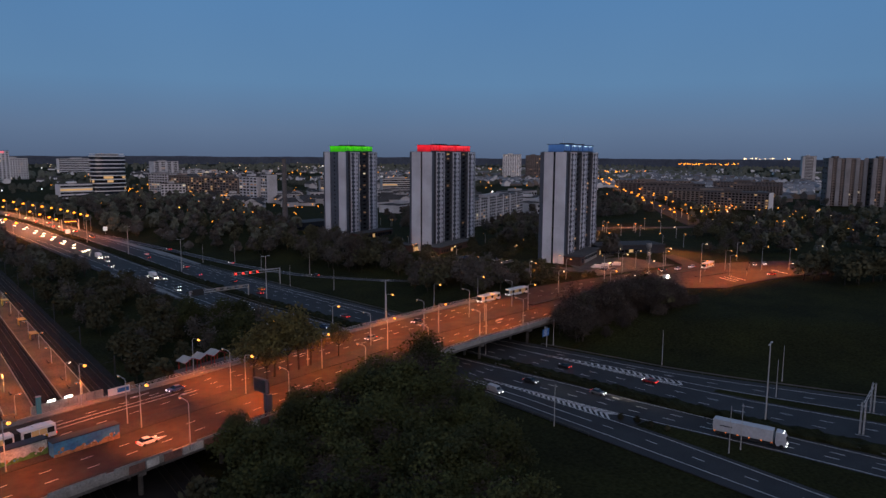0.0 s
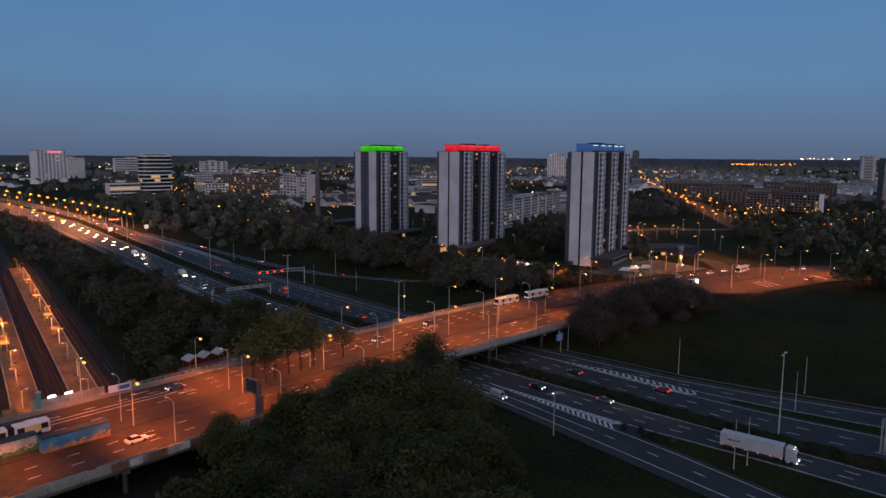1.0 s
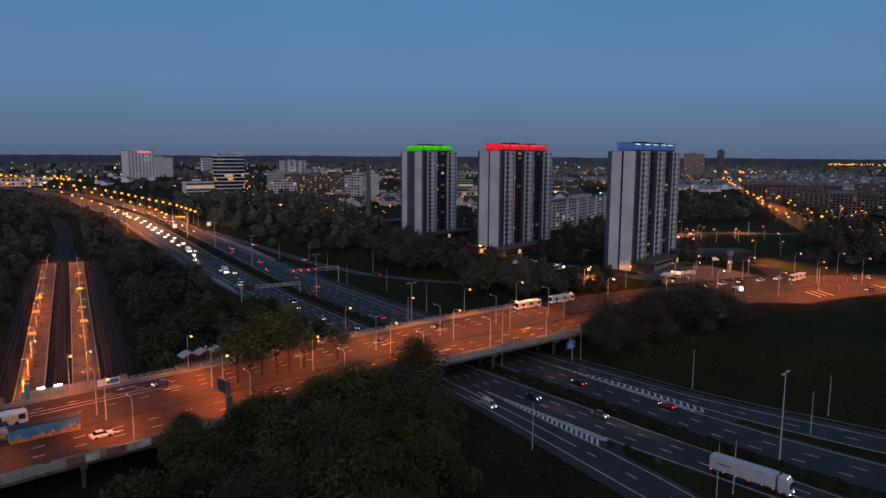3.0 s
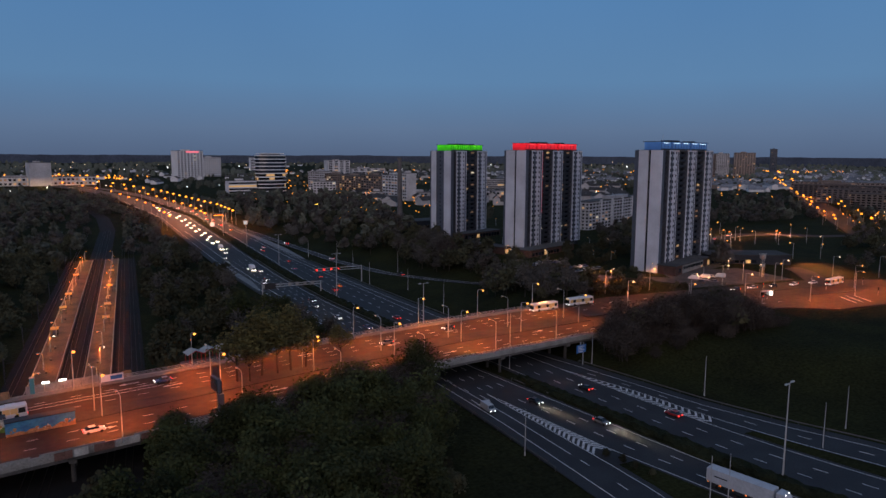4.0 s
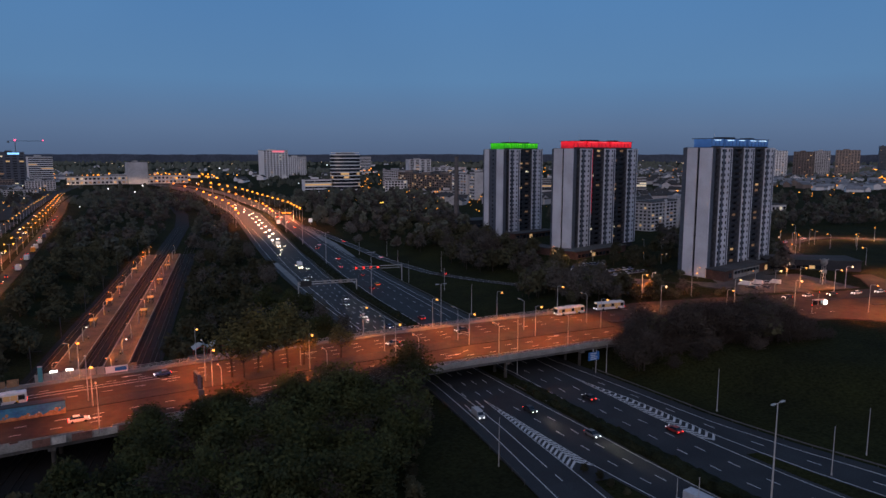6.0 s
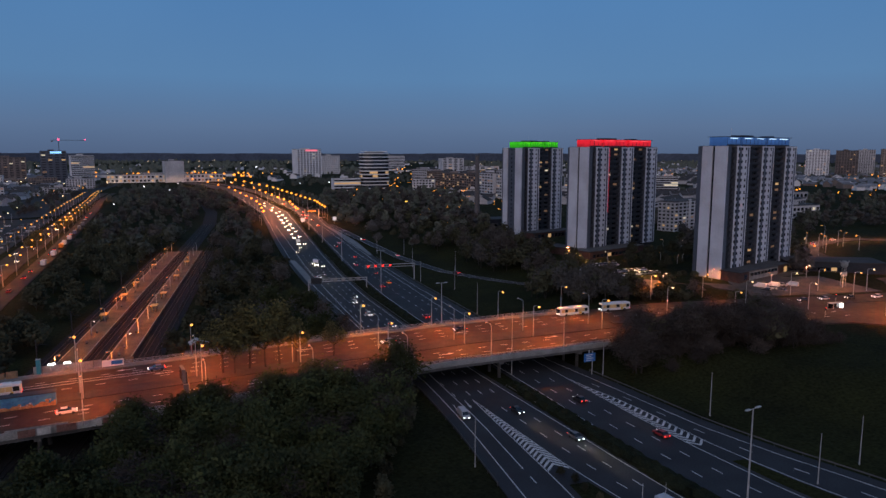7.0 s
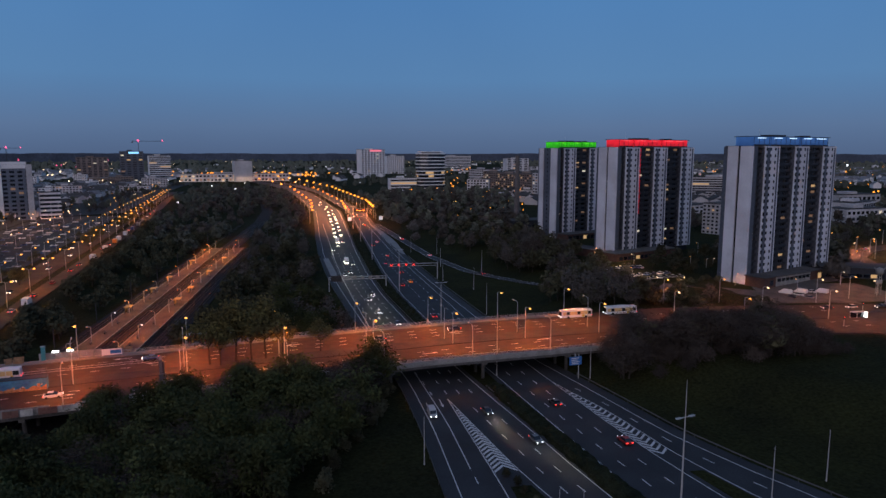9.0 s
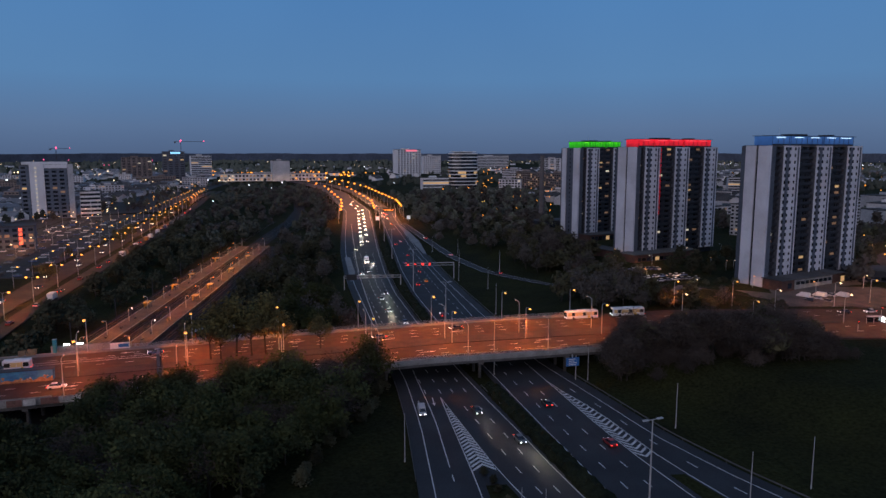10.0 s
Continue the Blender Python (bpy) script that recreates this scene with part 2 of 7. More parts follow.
# ---- mesh helpers ----
class Mesh:
    """Collects boxes, tubes and faces for one mesh."""

    def __init__(self):
        self.v, self.f = [], []

    def face(self, *pts):
        k = len(self.v)
        self.v += [tuple(p) for p in pts]
        self.f.append(tuple(range(k, k + len(pts))))
        return self

    def box(self, x0, y0, z0, x1, y1, z1, taper=0.0):
        """A box; taper draws its top in on all sides."""
        k, t = len(self.v), taper
        self.v += [(x0, y0, z0), (x1, y0, z0), (x1, y1, z0), (x0, y1, z0), (x0 + t, y0 + t, z1), (x1 - t, y0 + t, z1), (x1 - t, y1 - t, z1), (x0 + t, y1 - t, z1)]
        self.f += [(k, k + 3, k + 2, k + 1), (k + 4, k + 5, k + 6, k + 7)] + [(k + i, k + (i + 1) % 4, k + 4 + (i + 1) % 4, k + 4 + i) for i in range(4)]
        return self

    def tube(self, a, b, r0, r1=None, n=6, caps=True):
        a, b = Vector(a), Vector(b)
        r1 = r0 if r1 is None else r1
        d = (b - a).normalized()
        p = d.cross(Vector((0, 0, 1)) if abs(d.z) < 0.9 else Vector((1, 0, 0))).normalized()
        q = d.cross(p)
        k = len(self.v)
        for c, r in ((a, r0), (b, r1)):
            for i in range(n):
                t = 2 * math.pi * i / n
                self.v.append(tuple(c + p * (r * math.cos(t)) + q * (r * math.sin(t))))
        for i in range(n):
            j = (i + 1) % n
            self.f.append((k + i, k + j, k + n + j, k + n + i))
        if caps:
            self.f += [tuple(range(k + n - 1, k - 1, -1)), tuple(range(k + n, k + 2 * n))]
        return self

    def path(self, pts, r, n=6):
        for a, b in zip(pts, pts[1:]):
            self.tube(a, b, r, r, n)
        return self

    def ball(self, c, r, n=8, m=5, squash=1.0):
        k = len(self.v)
        for j in range(m + 1):
            t = math.pi * j / m
            for i in range(n):
                s = 2 * math.pi * i / n
                self.v.append((c[0] + r * math.sin(t) * math.cos(s), c[1] + r * math.sin(t) * math.sin(s), c[2] + squash * r * math.cos(t)))
        for j in range(m):
            for i in range(n):
                i2 = (i + 1) % n
                self.f.append((k + j * n + i, k + (j + 1) * n + i, k + (j + 1) * n + i2, k + j * n + i2))
        return self

    def prism(self, outline, x0, x1, inset=0.0):
        """An outline in (y, z) drawn out along x."""
        k, n = len(self.v), len(outline)
        self.v += [(x0, y, z) for y, z in outline] + [(x1, y, z) for y, z in outline]
        self.f += [tuple(range(k, k + n)), tuple(range(k + 2 * n - 1, k + n - 1, -1))]
        self.f += [(k + (i + 1) % n, k + i, k + n + i, k + n + (i + 1) % n) for i in range(n)]
        return self

    def ribbon(self, left, right, z0, z1):
        """A strip of road between two lines of (x, y, dz), with thickness."""
        k, n = len(self.v), len(left)
        for a, b in zip(left, right):
            self.v += [(a[0], a[1], z1 + a[2]), (b[0], b[1], z1 + b[2]), (a[0], a[1], z0 + a[2]), (b[0], b[1], z0 + b[2])]
        for i in range(n - 1):
            p, q = k + 4 * i, k + 4 * i + 4
            self.f += [(p, p + 1, q + 1, q), (p + 2, q + 2, q + 3, p + 3), (p, q, q + 2, p + 2), (p + 1, p + 3, q + 3, q + 1)]
        e = k + 4 * (n - 1)
        self.f += [(k, k + 2, k + 3, k + 1), (e, e + 1, e + 3, e + 2)]
        return self

    def data(self, name, material, smooth=False):
        me = bpy.data.meshes.new(name)
        me.from_pydata(self.v, [], self.f)
        me.materials.append(material)
        if smooth:
            me.polygons.foreach_set("use_smooth", [True] * len(me.polygons))
        bm = bmesh.new()
        bm.from_mesh(me)
        bmesh.ops.recalc_face_normals(bm, faces=bm.faces) if len(bm.faces) < 20000 else None
        bm.to_mesh(me)
        bm.free()
        return me


def part(name, mesh, material, parent=None, label="", smooth=False, at=None):
    """Links a mesh as one object, under a thing or a part where one is given."""
    me = mesh if isinstance(mesh, bpy.types.Mesh) else mesh.data(name, material, smooth)
    ob = new(name, me)
    ob.parent = parent
    if at is not None:
        ob.matrix_basis = at
    if label:
        tagged(ob, label)
    return ob


def thing(name, label, category, m=None, group="", kind=""):
    ob = new(name)
    if m is not None:
        ob.matrix_basis = m
    return tagged(ob, label, category, group, kind)


def soft_edges(ob, width, segments=1):
    md = ob.modifiers.new("bevel", "BEVEL")
    md.width, md.segments, md.limit_method = width, segments, "ANGLE"
    return ob


def smooth_step(a, b, v):
    t = min(1.0, max(0.0, (v - a) / (b - a)))
    return t * t * (3 - 2 * t)


def line(keys):
    ks = sorted(keys)
    a, b = [k[0] for k in ks], [k[1] for k in ks]
    return lambda v: float(np.interp(v, a, b))


# ---- the lines of the plan ----
ROAD_Z, DECK_Z = -10.0, -3.0
FAR_BEND = [(740, 0.0), (850, -11.0), (1061, -33.0), (1300, -81.0), (1650, -190.0), (1900, -290.0)]


def carriage(near, far_x):
    return line(near + [(y, far_x + d) for y, d in FAR_BEND])


left_outer = carriage([(20, 133.0), (54, 133.8), (90, 134.2), (124, 134.4), (150, 133.4), (160, 132.8), (190, 129.6), (225, 125.0), (300, 118), (349, 114.5), (420, 111), (507, 109), (592, 108)], 106)
left_inner = carriage([(20, 174), (46, 169.5), (58, 167.4), (79, 163.6), (100, 159.9), (116, 157.6), (144, 153.0), (166, 149.7), (228, 141.9), (284, 136.6), (347, 133.6), (440, 132), (589, 131.5)], 131)
right_inner = carriage([(20, 183), (49, 177), (84, 168.3), (123, 163.4), (160, 159.3), (227, 150.3), (282, 145.9), (346, 143.6), (438, 143.2), (588, 142.6)], 142)
right_outer = carriage([(20, 229), (65, 206.5), (80, 200.5), (92, 195.2), (112, 188.4), (132, 184.4), (155, 179.6), (171, 176.0), (233, 170.0), (314, 164.2), (400, 160), (500, 157), (590, 155.5)], 155)
exit_right = line([(20, 139.5), (47, 141.5), (84, 143.2), (101, 142.8), (143, 141.4)])
main_left = line([(20, 163), (42, 160), (64, 156.2), (88, 150.8), (98, 148.4), (143, 141.4)])
main_right = line([(20, 202), (51, 192.7), (60, 189.9), (73, 186.0), (82, 183.7), (103, 179.6), (122, 177.0), (149, 174.1), (172, 171.6)])
entry_left = line([(20, 214), (53, 200.4), (85, 188.8), (104, 184.0), (115, 182.4), (123, 181.2), (130, 179.8), (149, 174.1), (153, 173.6)])
deck_far = line([(-140, 130), (-60, 149), (17, 171), (40, 175.6), (69, 180.8), (94, 187), (120, 192), (145, 196), (170, 199.8), (196, 202.5), (235, 205)])
deck_near = line([(-140, 95), (-60, 112), (34, 131.8), (59.5, 137.0), (127, 152.2), (140, 154.8), (192, 160.6), (235, 163)])
median_far = line([(-140, 113), (43, 156.4), (70, 162.2), (95, 167.8), (121, 173.5), (146, 178), (171, 182), (197, 184.5), (235, 187)])
median_near = line([(-140, 109), (46, 151.2), (73, 156.8), (98, 162.5), (124, 166.5), (149, 171.4), (173, 173.8), (199, 176.2), (235, 178)])
ramp_line = line([(285, 226), (300, 213), (317, 202), (340, 190), (395, 178.4), (500, 168), (596, 160)])


def plateau_edge(y):
    return float(np.interp(y, [40, 100, 150, 165, 205, 240, 290, 340, 400, 500, 700, 900, 1100], [240, 212, 189, 184, 184, 186, 224, 204, 190, 182, 172, 160, 150]))


def ground_z(x, y):
    """Height of the land: the cutting of motorway and railway, the higher ground on both sides."""
    bend = float(np.interp(y, [740, 850, 1061, 1300, 1650, 1900], [0, -11, -33, -81, -190, -290]))
    cut = ROAD_Z - 0.3
    width = float(np.interp(y, [60, 120, 150, 165, 205, 240, 300], [70, 40, 18, 14, 14, 30, 40]))
    e = smooth_step(0, width, x - plateau_edge(y) - 2)
    top = -3.0 + 2.6 * smooth_step(205, 235, y) * smooth_step(215, 260, x) * (1 - smooth_step(375, 460, x))
    z = cut + (top - cut) * e
    w = smooth_step(0, 22, 14 + bend - x)
    z += (-7.05 - cut) * w
    far = smooth_step(900, 2200, math.hypot(x, y))
    return z * (1 - far) + (-4.0) * far


def z_list(keys):
    return [(x, y, ground_z(x, y)) for x, y in keys]


# ---- ground ----
def axis(lo, hi, dense_lo, dense_hi, step):
    mid = list(np.arange(dense_lo, dense_hi + 0.1, step))
    out, s, v = [], step, dense_hi
    while v < hi:
        s *= 1.35
        v += s
        out.append(min(v, hi))
    low, s, v = [], step, dense_lo
    while v > lo:
        s *= 1.35
        v -= s
        low.append(max(v, lo))
    return low[::-1] + mid + out


GX, GY = axis(-3600, 4600, -60, 420, 6), axis(-700, 4850, 20, 460, 6)
gv = [(x, y, ground_z(x, y)) for y in GY for x in GX]
gw = len(GX)
gf = [(j * gw + i, j * gw + i + 1, (j + 1) * gw + i + 1, (j + 1) * gw + i) for j in range(len(GY) - 1) for i in range(gw - 1)]
ground_mesh = Mesh()
ground_mesh.v, ground_mesh.f = gv, gf
ground = part("ground", ground_mesh, GRASS, smooth=True)
tagged(ground, "dark spring grass on rolling ground round the motorway", "grass", kind="structure")


def strip(name, edge_a, edge_b, y0, y1, z, material, parent=None, label="", step=12.0, thick=0.2, grow_a=0.0, grow_b=0.0, dz=None):
    n = max(2, int((y1 - y0) / step) + 1)
    ys = np.linspace(y0, y1, n)
    up = dz or (lambda y: 0.0)
    return part(name, Mesh().ribbon([(edge_a(y) - grow_a, y, up(y)) for y in ys], [(edge_b(y) + grow_b, y, up(y)) for y in ys], z - thick, z), material, parent, label)


def rise(y):
    """The motorway climbs a little to the north."""
    return 0.9 * smooth_step(350, 520, y) + 3.2 * smooth_step(700, 1300, y)


def offset(edge, d):
    return lambda y: edge(y) + d


road_west = thing("motorway_west", "grey asphalt carriageway of a motorway with worn white lines", "road", kind="structure")
strip("asphalt", left_outer, left_inner, 20, 1900, ROAD_Z, ASPHALT, road_west, grow_a=3.2, grow_b=1.6, dz=rise)
road_east = thing("motorway_east", "grey asphalt carriageway of a motorway with an entry lane", "road", kind="structure")
strip("asphalt", right_inner, right_outer, 20, 1900, ROAD_Z, ASPHALT, road_east, grow_a=1.6, grow_b=3.6, dz=rise)
ramp = thing("slip_road", "narrow asphalt slip road leaving the motorway through grass", "road", kind="structure")
strip("asphalt", offset(ramp_line, -3), offset(ramp_line, 3), 285, 600, ROAD_Z + 0.012, ASPHALT, ramp, step=6, dz=rise)
strip("edge_line", offset(ramp_line, 2.4), offset(ramp_line, 2.6), 290, 590, ROAD_Z + 0.03, WHITE_LINE, ramp, step=6, thick=0.03, dz=rise)
strip("edge_line", offset(ramp_line, -2.6), offset(ramp_line, -2.4), 290, 590, ROAD_Z + 0.03, WHITE_LINE, ramp, step=6, thick=0.03, dz=rise)
PALE_CONCRETE = mat("pale_concrete_paving", (0.23, 0.235, 0.24), 0.85, vary=0.25, scale=0.15, fine=2.0)
strip("painted_wedge", line([(410, 161.5), (470, 158.5), (600, 154.0)]), line([(410, 163.5), (470, 164.0), (540, 160.5), (600, 155.0)]), 410, 600, ROAD_Z + 0.03, PALE_CONCRETE, road_east, thick=0.03, dz=rise)
strip("painted_wedge", line([(318, 115.3), (400, 110.7)]), line([(318, 116.0), (340, 117.8), (400, 114.0)]), 318, 400, ROAD_Z + 0.03, PALE_CONCRETE, road_west, thick=0.03, dz=rise)


def paint(edge, y0, y1, parent, w=0.22, step=10):
    return strip("edge_line", offset(edge, -w / 2), offset(edge, w / 2), y0, y1, ROAD_Z + 0.015, WHITE_LINE, parent, step=step, thick=0.03, dz=rise)


paint(left_outer, 20, 1000, road_west)
paint(left_inner, 20, 1000, road_west)
paint(exit_right, 20, 143, road_west)
paint(main_left, 20, 143, road_west)
paint(line([(101, 138.5), (128, 138.3), (145, 137.2), (167, 135.8)]), 101, 167, road_west)
paint(line([(225, 126.4), (272, 123.3), (325, 120.3), (389, 117.8), (440, 116.6), (600, 112.5)]), 225, 600, road_west)
paint(right_inner, 20, 1000, road_east)
paint(right_outer, 20, 700, road_east)
paint(main_right, 20, 172, road_east)
paint(entry_left, 20, 153, road_east)
paint(line([(235, 165.2), (357, 159.2), (420, 155.5), (590, 151.5)]), 235, 590, road_east)


def mix_lines(a, b, t):
    return lambda y: a(y) * (1 - t) + b(y) * t


dash_mesh = Mesh().box(-0.11, -1.5, 0, 0.11, 1.5, 0.02).data("lane_dash", WHITE_LINE)


def dashes(edge, y0, y1, parent, step=9.0):
    y = y0
    while y < y1:
        a = math.degrees(math.atan2(edge(y + 1) - edge(y - 1), 2.0))
        part("lane_dash", dash_mesh, None, parent, at=pose(edge(y), y, ROAD_Z + rise(y) + 0.005, 0, 0, -a))
        y += step


for t in (0.36, 0.68):
    dashes(mix_lines(main_left, left_inner, t), 26, 143, road_west)
for t in (0.22, 0.44, 0.62, 0.81):
    dashes(mix_lines(left_outer, left_inner, t), 148, 420, road_west)
for t in (0.30, 0.64):
    dashes(mix_lines(right_inner, main_right, t), 26, 172, road_east)
for t in (0.34, 0.63):
    dashes(mix_lines(right_inner, right_outer, t), 178, 420, road_east)
dashes(mix_lines(exit_right, left_outer, 0.5), 24, 98, road_west, 12)
dashes(mix_lines(entry_left, right_outer, 0.5), 24, 150, road_east, 12)


def chevrons(edge_a, edge_b, y0, y1, parent, step, point):
    """Bent white bars that fill a wedge between two lanes."""
    y = y0
    while y < y1:
        a, b = edge_a(y) + 0.25, edge_b(y) - 0.25
        if b - a > 0.45:
            c, w = (a + b) / 2, 0.85
            lean = point * 0.55 * (b - a) / 2 * 2.0
            ms = Mesh()
            z0, z1 = ROAD_Z - 0.01, ROAD_Z + 0.016
            for p, q in ((a, c), (c, b)):
                yp, yq = (y, y + lean) if p == a else (y + lean, y)
                k = len(ms.v)
                for z in (z0, z1):
                    ms.v += [(p, yp, z), (q, yq, z), (q, yq + w, z), (p, yp + w, z)]
                ms.f += [(k, k + 3, k + 2, k + 1), (k + 4, k + 5, k + 6, k + 7)] + [(k + i, k + (i + 1) % 4, k + 4 + (i + 1) % 4, k + 4 + i) for i in range(4)]
            part("chevron_bar", ms, WHITE_LINE, parent)
        y += step


chevrons(exit_right, main_left, 98.5, 139, road_west, 1.75, 1)
chevrons(main_right, entry_left, 103, 147, road_east, 2.0, -1)
for x, y in ((135.3, 139), (139.2, 141)):
    ar = Mesh().box(x - 0.12, y - 2.2, ROAD_Z, x + 0.12, y + 2.0, ROAD_Z + 0.018)
    ar.face((x - 0.5, y - 2.0, ROAD_Z + 0.018), (x, y - 4.0, ROAD_Z + 0.018), (x + 0.5, y - 2.0, ROAD_Z + 0.018))
    part("lane_arrow", ar, WHITE_LINE, road_west)

# hedge in the central reserve, cut square, with an uneven top
HEDGE = mat("dark_hedge", (0.024, 0.027, 0.014), 0.95, vary=0.5, scale=0.4, fine=2.5, bump=0.2, spec=0.05)


def hedge(y0, y1, half, height, name="hedge"):
    ms, rng = Mesh(), random.Random(int(y0))
    mid = mix_lines(left_inner, right_inner, 0.5)
    ys = list(np.arange(y0, y1, 1.6))
    prof = 7
    for y in ys:
        c = mid(y)
        for i in range(prof):
            t = i / (prof - 1)
            s = math.sin(math.pi * t)
            x = c - half * math.cos(math.pi * t) * (0.85 + 0.3 * rng.random())
            z = ROAD_Z - 0.3 + rise(y) + (height * (0.75 + 0.5 * rng.random()) * min(1.0, 1.35 * s) if 0 < i < prof - 1 else 0)
            ms.v.append((x, y + rng.uniform(-0.5, 0.5), z))
    for j in range(len(ys) - 1):
        for i in range(prof - 1):
            a = j * prof + i
            ms.f.append((a, a + 1, a + prof + 1, a + prof))
    return tagged(part(name, ms, HEDGE), "dark clipped hedge along the central reserve of the motorway", "hedge")


hedge(26, 150, 2.6, 1.8)
hedge(212, 512, 2.6, 2.0)
hedge(560, 900, 2.0, 2.0)
strip("central_verge", offset(left_inner, 1.7), offset(right_inner, -1.7), 20, 900, ROAD_Z - 0.05, GRASS, None, thick=0.1, dz=rise)
tagged(bpy.data.objects["central_verge"], "narrow dark grass verge between the carriageways", "verge", kind="structure")


RAIL_DULL = mat("weathered_guard_rail", (0.12, 0.12, 0.12), 0.7, 0.3, vary=0.3)


def guard_rail(edge, y0, y1, name="guard_rail"):
    ob = thing(name, "galvanised steel guard rail beside the motorway", "guard rail", kind="structure")
    ys = np.arange(y0, y1, 6.0)
    bm = Mesh().ribbon([(edge(y) - 0.05, y, rise(y)) for y in ys], [(edge(y) + 0.05, y, rise(y)) for y in ys], ROAD_Z + 0.45, ROAD_Z + 0.75)
    part("beam", bm, RAIL_DULL, ob)
    posts = Mesh()
    for y in ys:
        posts.box(edge(y) - 0.06, y - 0.05, ROAD_Z - 0.3 + rise(y), edge(y) + 0.06, y + 0.05, ROAD_Z + 0.6 + rise(y))
    tagged(part("posts", posts, RAIL_DULL, ob), kind="stuff")


guard_rail(offset(left_outer, -3.4), 96, 160)
guard_rail(offset(left_outer, -3.4), 210, 520)
guard_rail(offset(right_outer, 3.8), 30, 160)
guard_rail(offset(right_outer, 3.8), 206, 400)
guard_rail(offset(left_inner, 1.75), 30, 152)
guard_rail(offset(left_inner, 1.75), 212, 420)


# ---- the road bridge ----
bridge = thing("road_bridge", "wide concrete road bridge over motorway and railway, asphalt tinted towards lamp orange", "bridge", kind="structure")
DX = list(np.arange(-140, 201, 6.0)) + [204.0]


def across(edge_a, edge_b, z0, z1, material, name, parent, xs=DX, ga=0.0, gb=0.0, label=""):
    return part(name, Mesh().ribbon([(x, edge_a(x) + ga, 0) for x in xs], [(x, edge_b(x) + gb, 0) for x in xs], z0, z1), material, parent, label)


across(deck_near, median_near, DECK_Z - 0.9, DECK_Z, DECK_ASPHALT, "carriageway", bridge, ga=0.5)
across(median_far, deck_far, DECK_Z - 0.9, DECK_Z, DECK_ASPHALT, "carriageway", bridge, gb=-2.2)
across(median_near, median_far, DECK_Z - 0.9, DECK_Z + 0.14, MEDIAN_ASPHALT, "median", bridge, label="dark paved median with kerbs")
across(deck_far, deck_far, DECK_Z - 0.9, DECK_Z + 0.16, PAVING, "footway", bridge, ga=-2.2, gb=0.3)
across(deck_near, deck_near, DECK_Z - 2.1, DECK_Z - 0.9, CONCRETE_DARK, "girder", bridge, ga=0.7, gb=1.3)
across(deck_near, deck_near, DECK_Z - 1.15, DECK_Z + 0.4, CONCRETE, "edge_beam", bridge, ga=0.0, gb=0.5, label="pale weathered concrete edge beam")
across(deck_far, deck_far, DECK_Z - 2.0, DECK_Z + 0.3, CONCRETE, "edge_beam", bridge, ga=0.3, gb=0.7)
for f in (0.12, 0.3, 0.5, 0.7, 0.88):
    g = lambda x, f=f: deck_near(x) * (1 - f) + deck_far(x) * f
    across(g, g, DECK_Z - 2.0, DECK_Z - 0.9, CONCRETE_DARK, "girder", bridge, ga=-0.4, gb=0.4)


PIER_CONCRETE = mat("dark_pier_concrete", (0.07, 0.066, 0.062), 0.9, vary=0.4, scale=0.3, fine=3.0)


def pier_row(x, slant, posts, z0=ROAD_Z - 0.4):
    for i in range(posts):
        f = 0.05 + 0.9 * i / (posts - 1)
        y = deck_near(x) * (1 - f) + deck_far(x) * f
        xx = x + slant * (y - deck_near(x))
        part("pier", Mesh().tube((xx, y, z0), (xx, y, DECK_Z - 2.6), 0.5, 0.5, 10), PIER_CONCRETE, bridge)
    a, b = deck_near(x) + 0.6, deck_far(x) - 0.6
    xb = x + slant * (b - a)
    part("pier_cap", Mesh().ribbon([(x - 0.7, a, 0), (xb - 0.7, b, 0)], [(x + 0.7, a, 0), (xb + 0.7, b, 0)], DECK_Z - 2.7, DECK_Z - 1.95), CONCRETE_DARK, bridge)


for x, s, n in ((155.2, -0.13, 7), (127.5, -0.13, 6), (182.0, -0.12, 6), (40, 0.0, 6), (24, 0.0, 6), (58, 0.0, 6), (2, 0, 5), (-22, 0, 5), (80, 0.0, 5), (104, 0.0, 5)):
    pier_row(x, s, n)
abut = Mesh().ribbon([(196, deck_near(196) + 0.8, 0), (190, deck_far(190), 0)], [(206, deck_near(204) + 0.8, 0), (206, deck_far(204), 0)], ROAD_Z - 0.5, DECK_Z - 0.95)
part("abutment", abut, CONCRETE_DARK, bridge)

# pale guard panels along the near edge at the western end
panel_x = [(-60, -20), (-16, 20), (23, 33), (34.5, 46), (51.5, 60.0)]
for a, b in panel_x:
    xs = list(np.linspace(a, b, 6))
    part("edge_panel", Mesh().ribbon([(x, deck_near(x) - 0.12, 0) for x in xs], [(x, deck_near(x) + 0.02, 0) for x in xs], DECK_Z - 0.35, DECK_Z + 0.95), CONCRETE, bridge, "pale concrete guard panel")


def fence(edge, x0, x1, name, label, d, height=1.15, step=2.0):
    ob = thing(name, label, "railing", kind="structure")
    xs = list(np.arange(x0, x1, step))
    post = Mesh().box(-0.04, -0.04, 0, 0.04, 0.04, height).data("post", STEEL)
    for x in xs:
        part("post", post, None, ob, at=pose(x, edge(x) + d, DECK_Z + 0.1))
    for h in (height, height * 0.66, height * 0.33):
        part("rail", Mesh().ribbon([(x, edge(x) + d - 0.03, 0) for x in xs], [(x, edge(x) + d + 0.03, 0) for x in xs], DECK_Z + 0.05 + h, DECK_Z + 0.13 + h), STEEL, ob)
    return ob


fence(deck_far, 50, 204, "bridge_railing", "grey steel railing along the footway of the bridge", 0.45)
fence(deck_near, 62, 204, "bridge_railing", "low grey steel railing on the edge of the bridge", 0.2, 1.0)

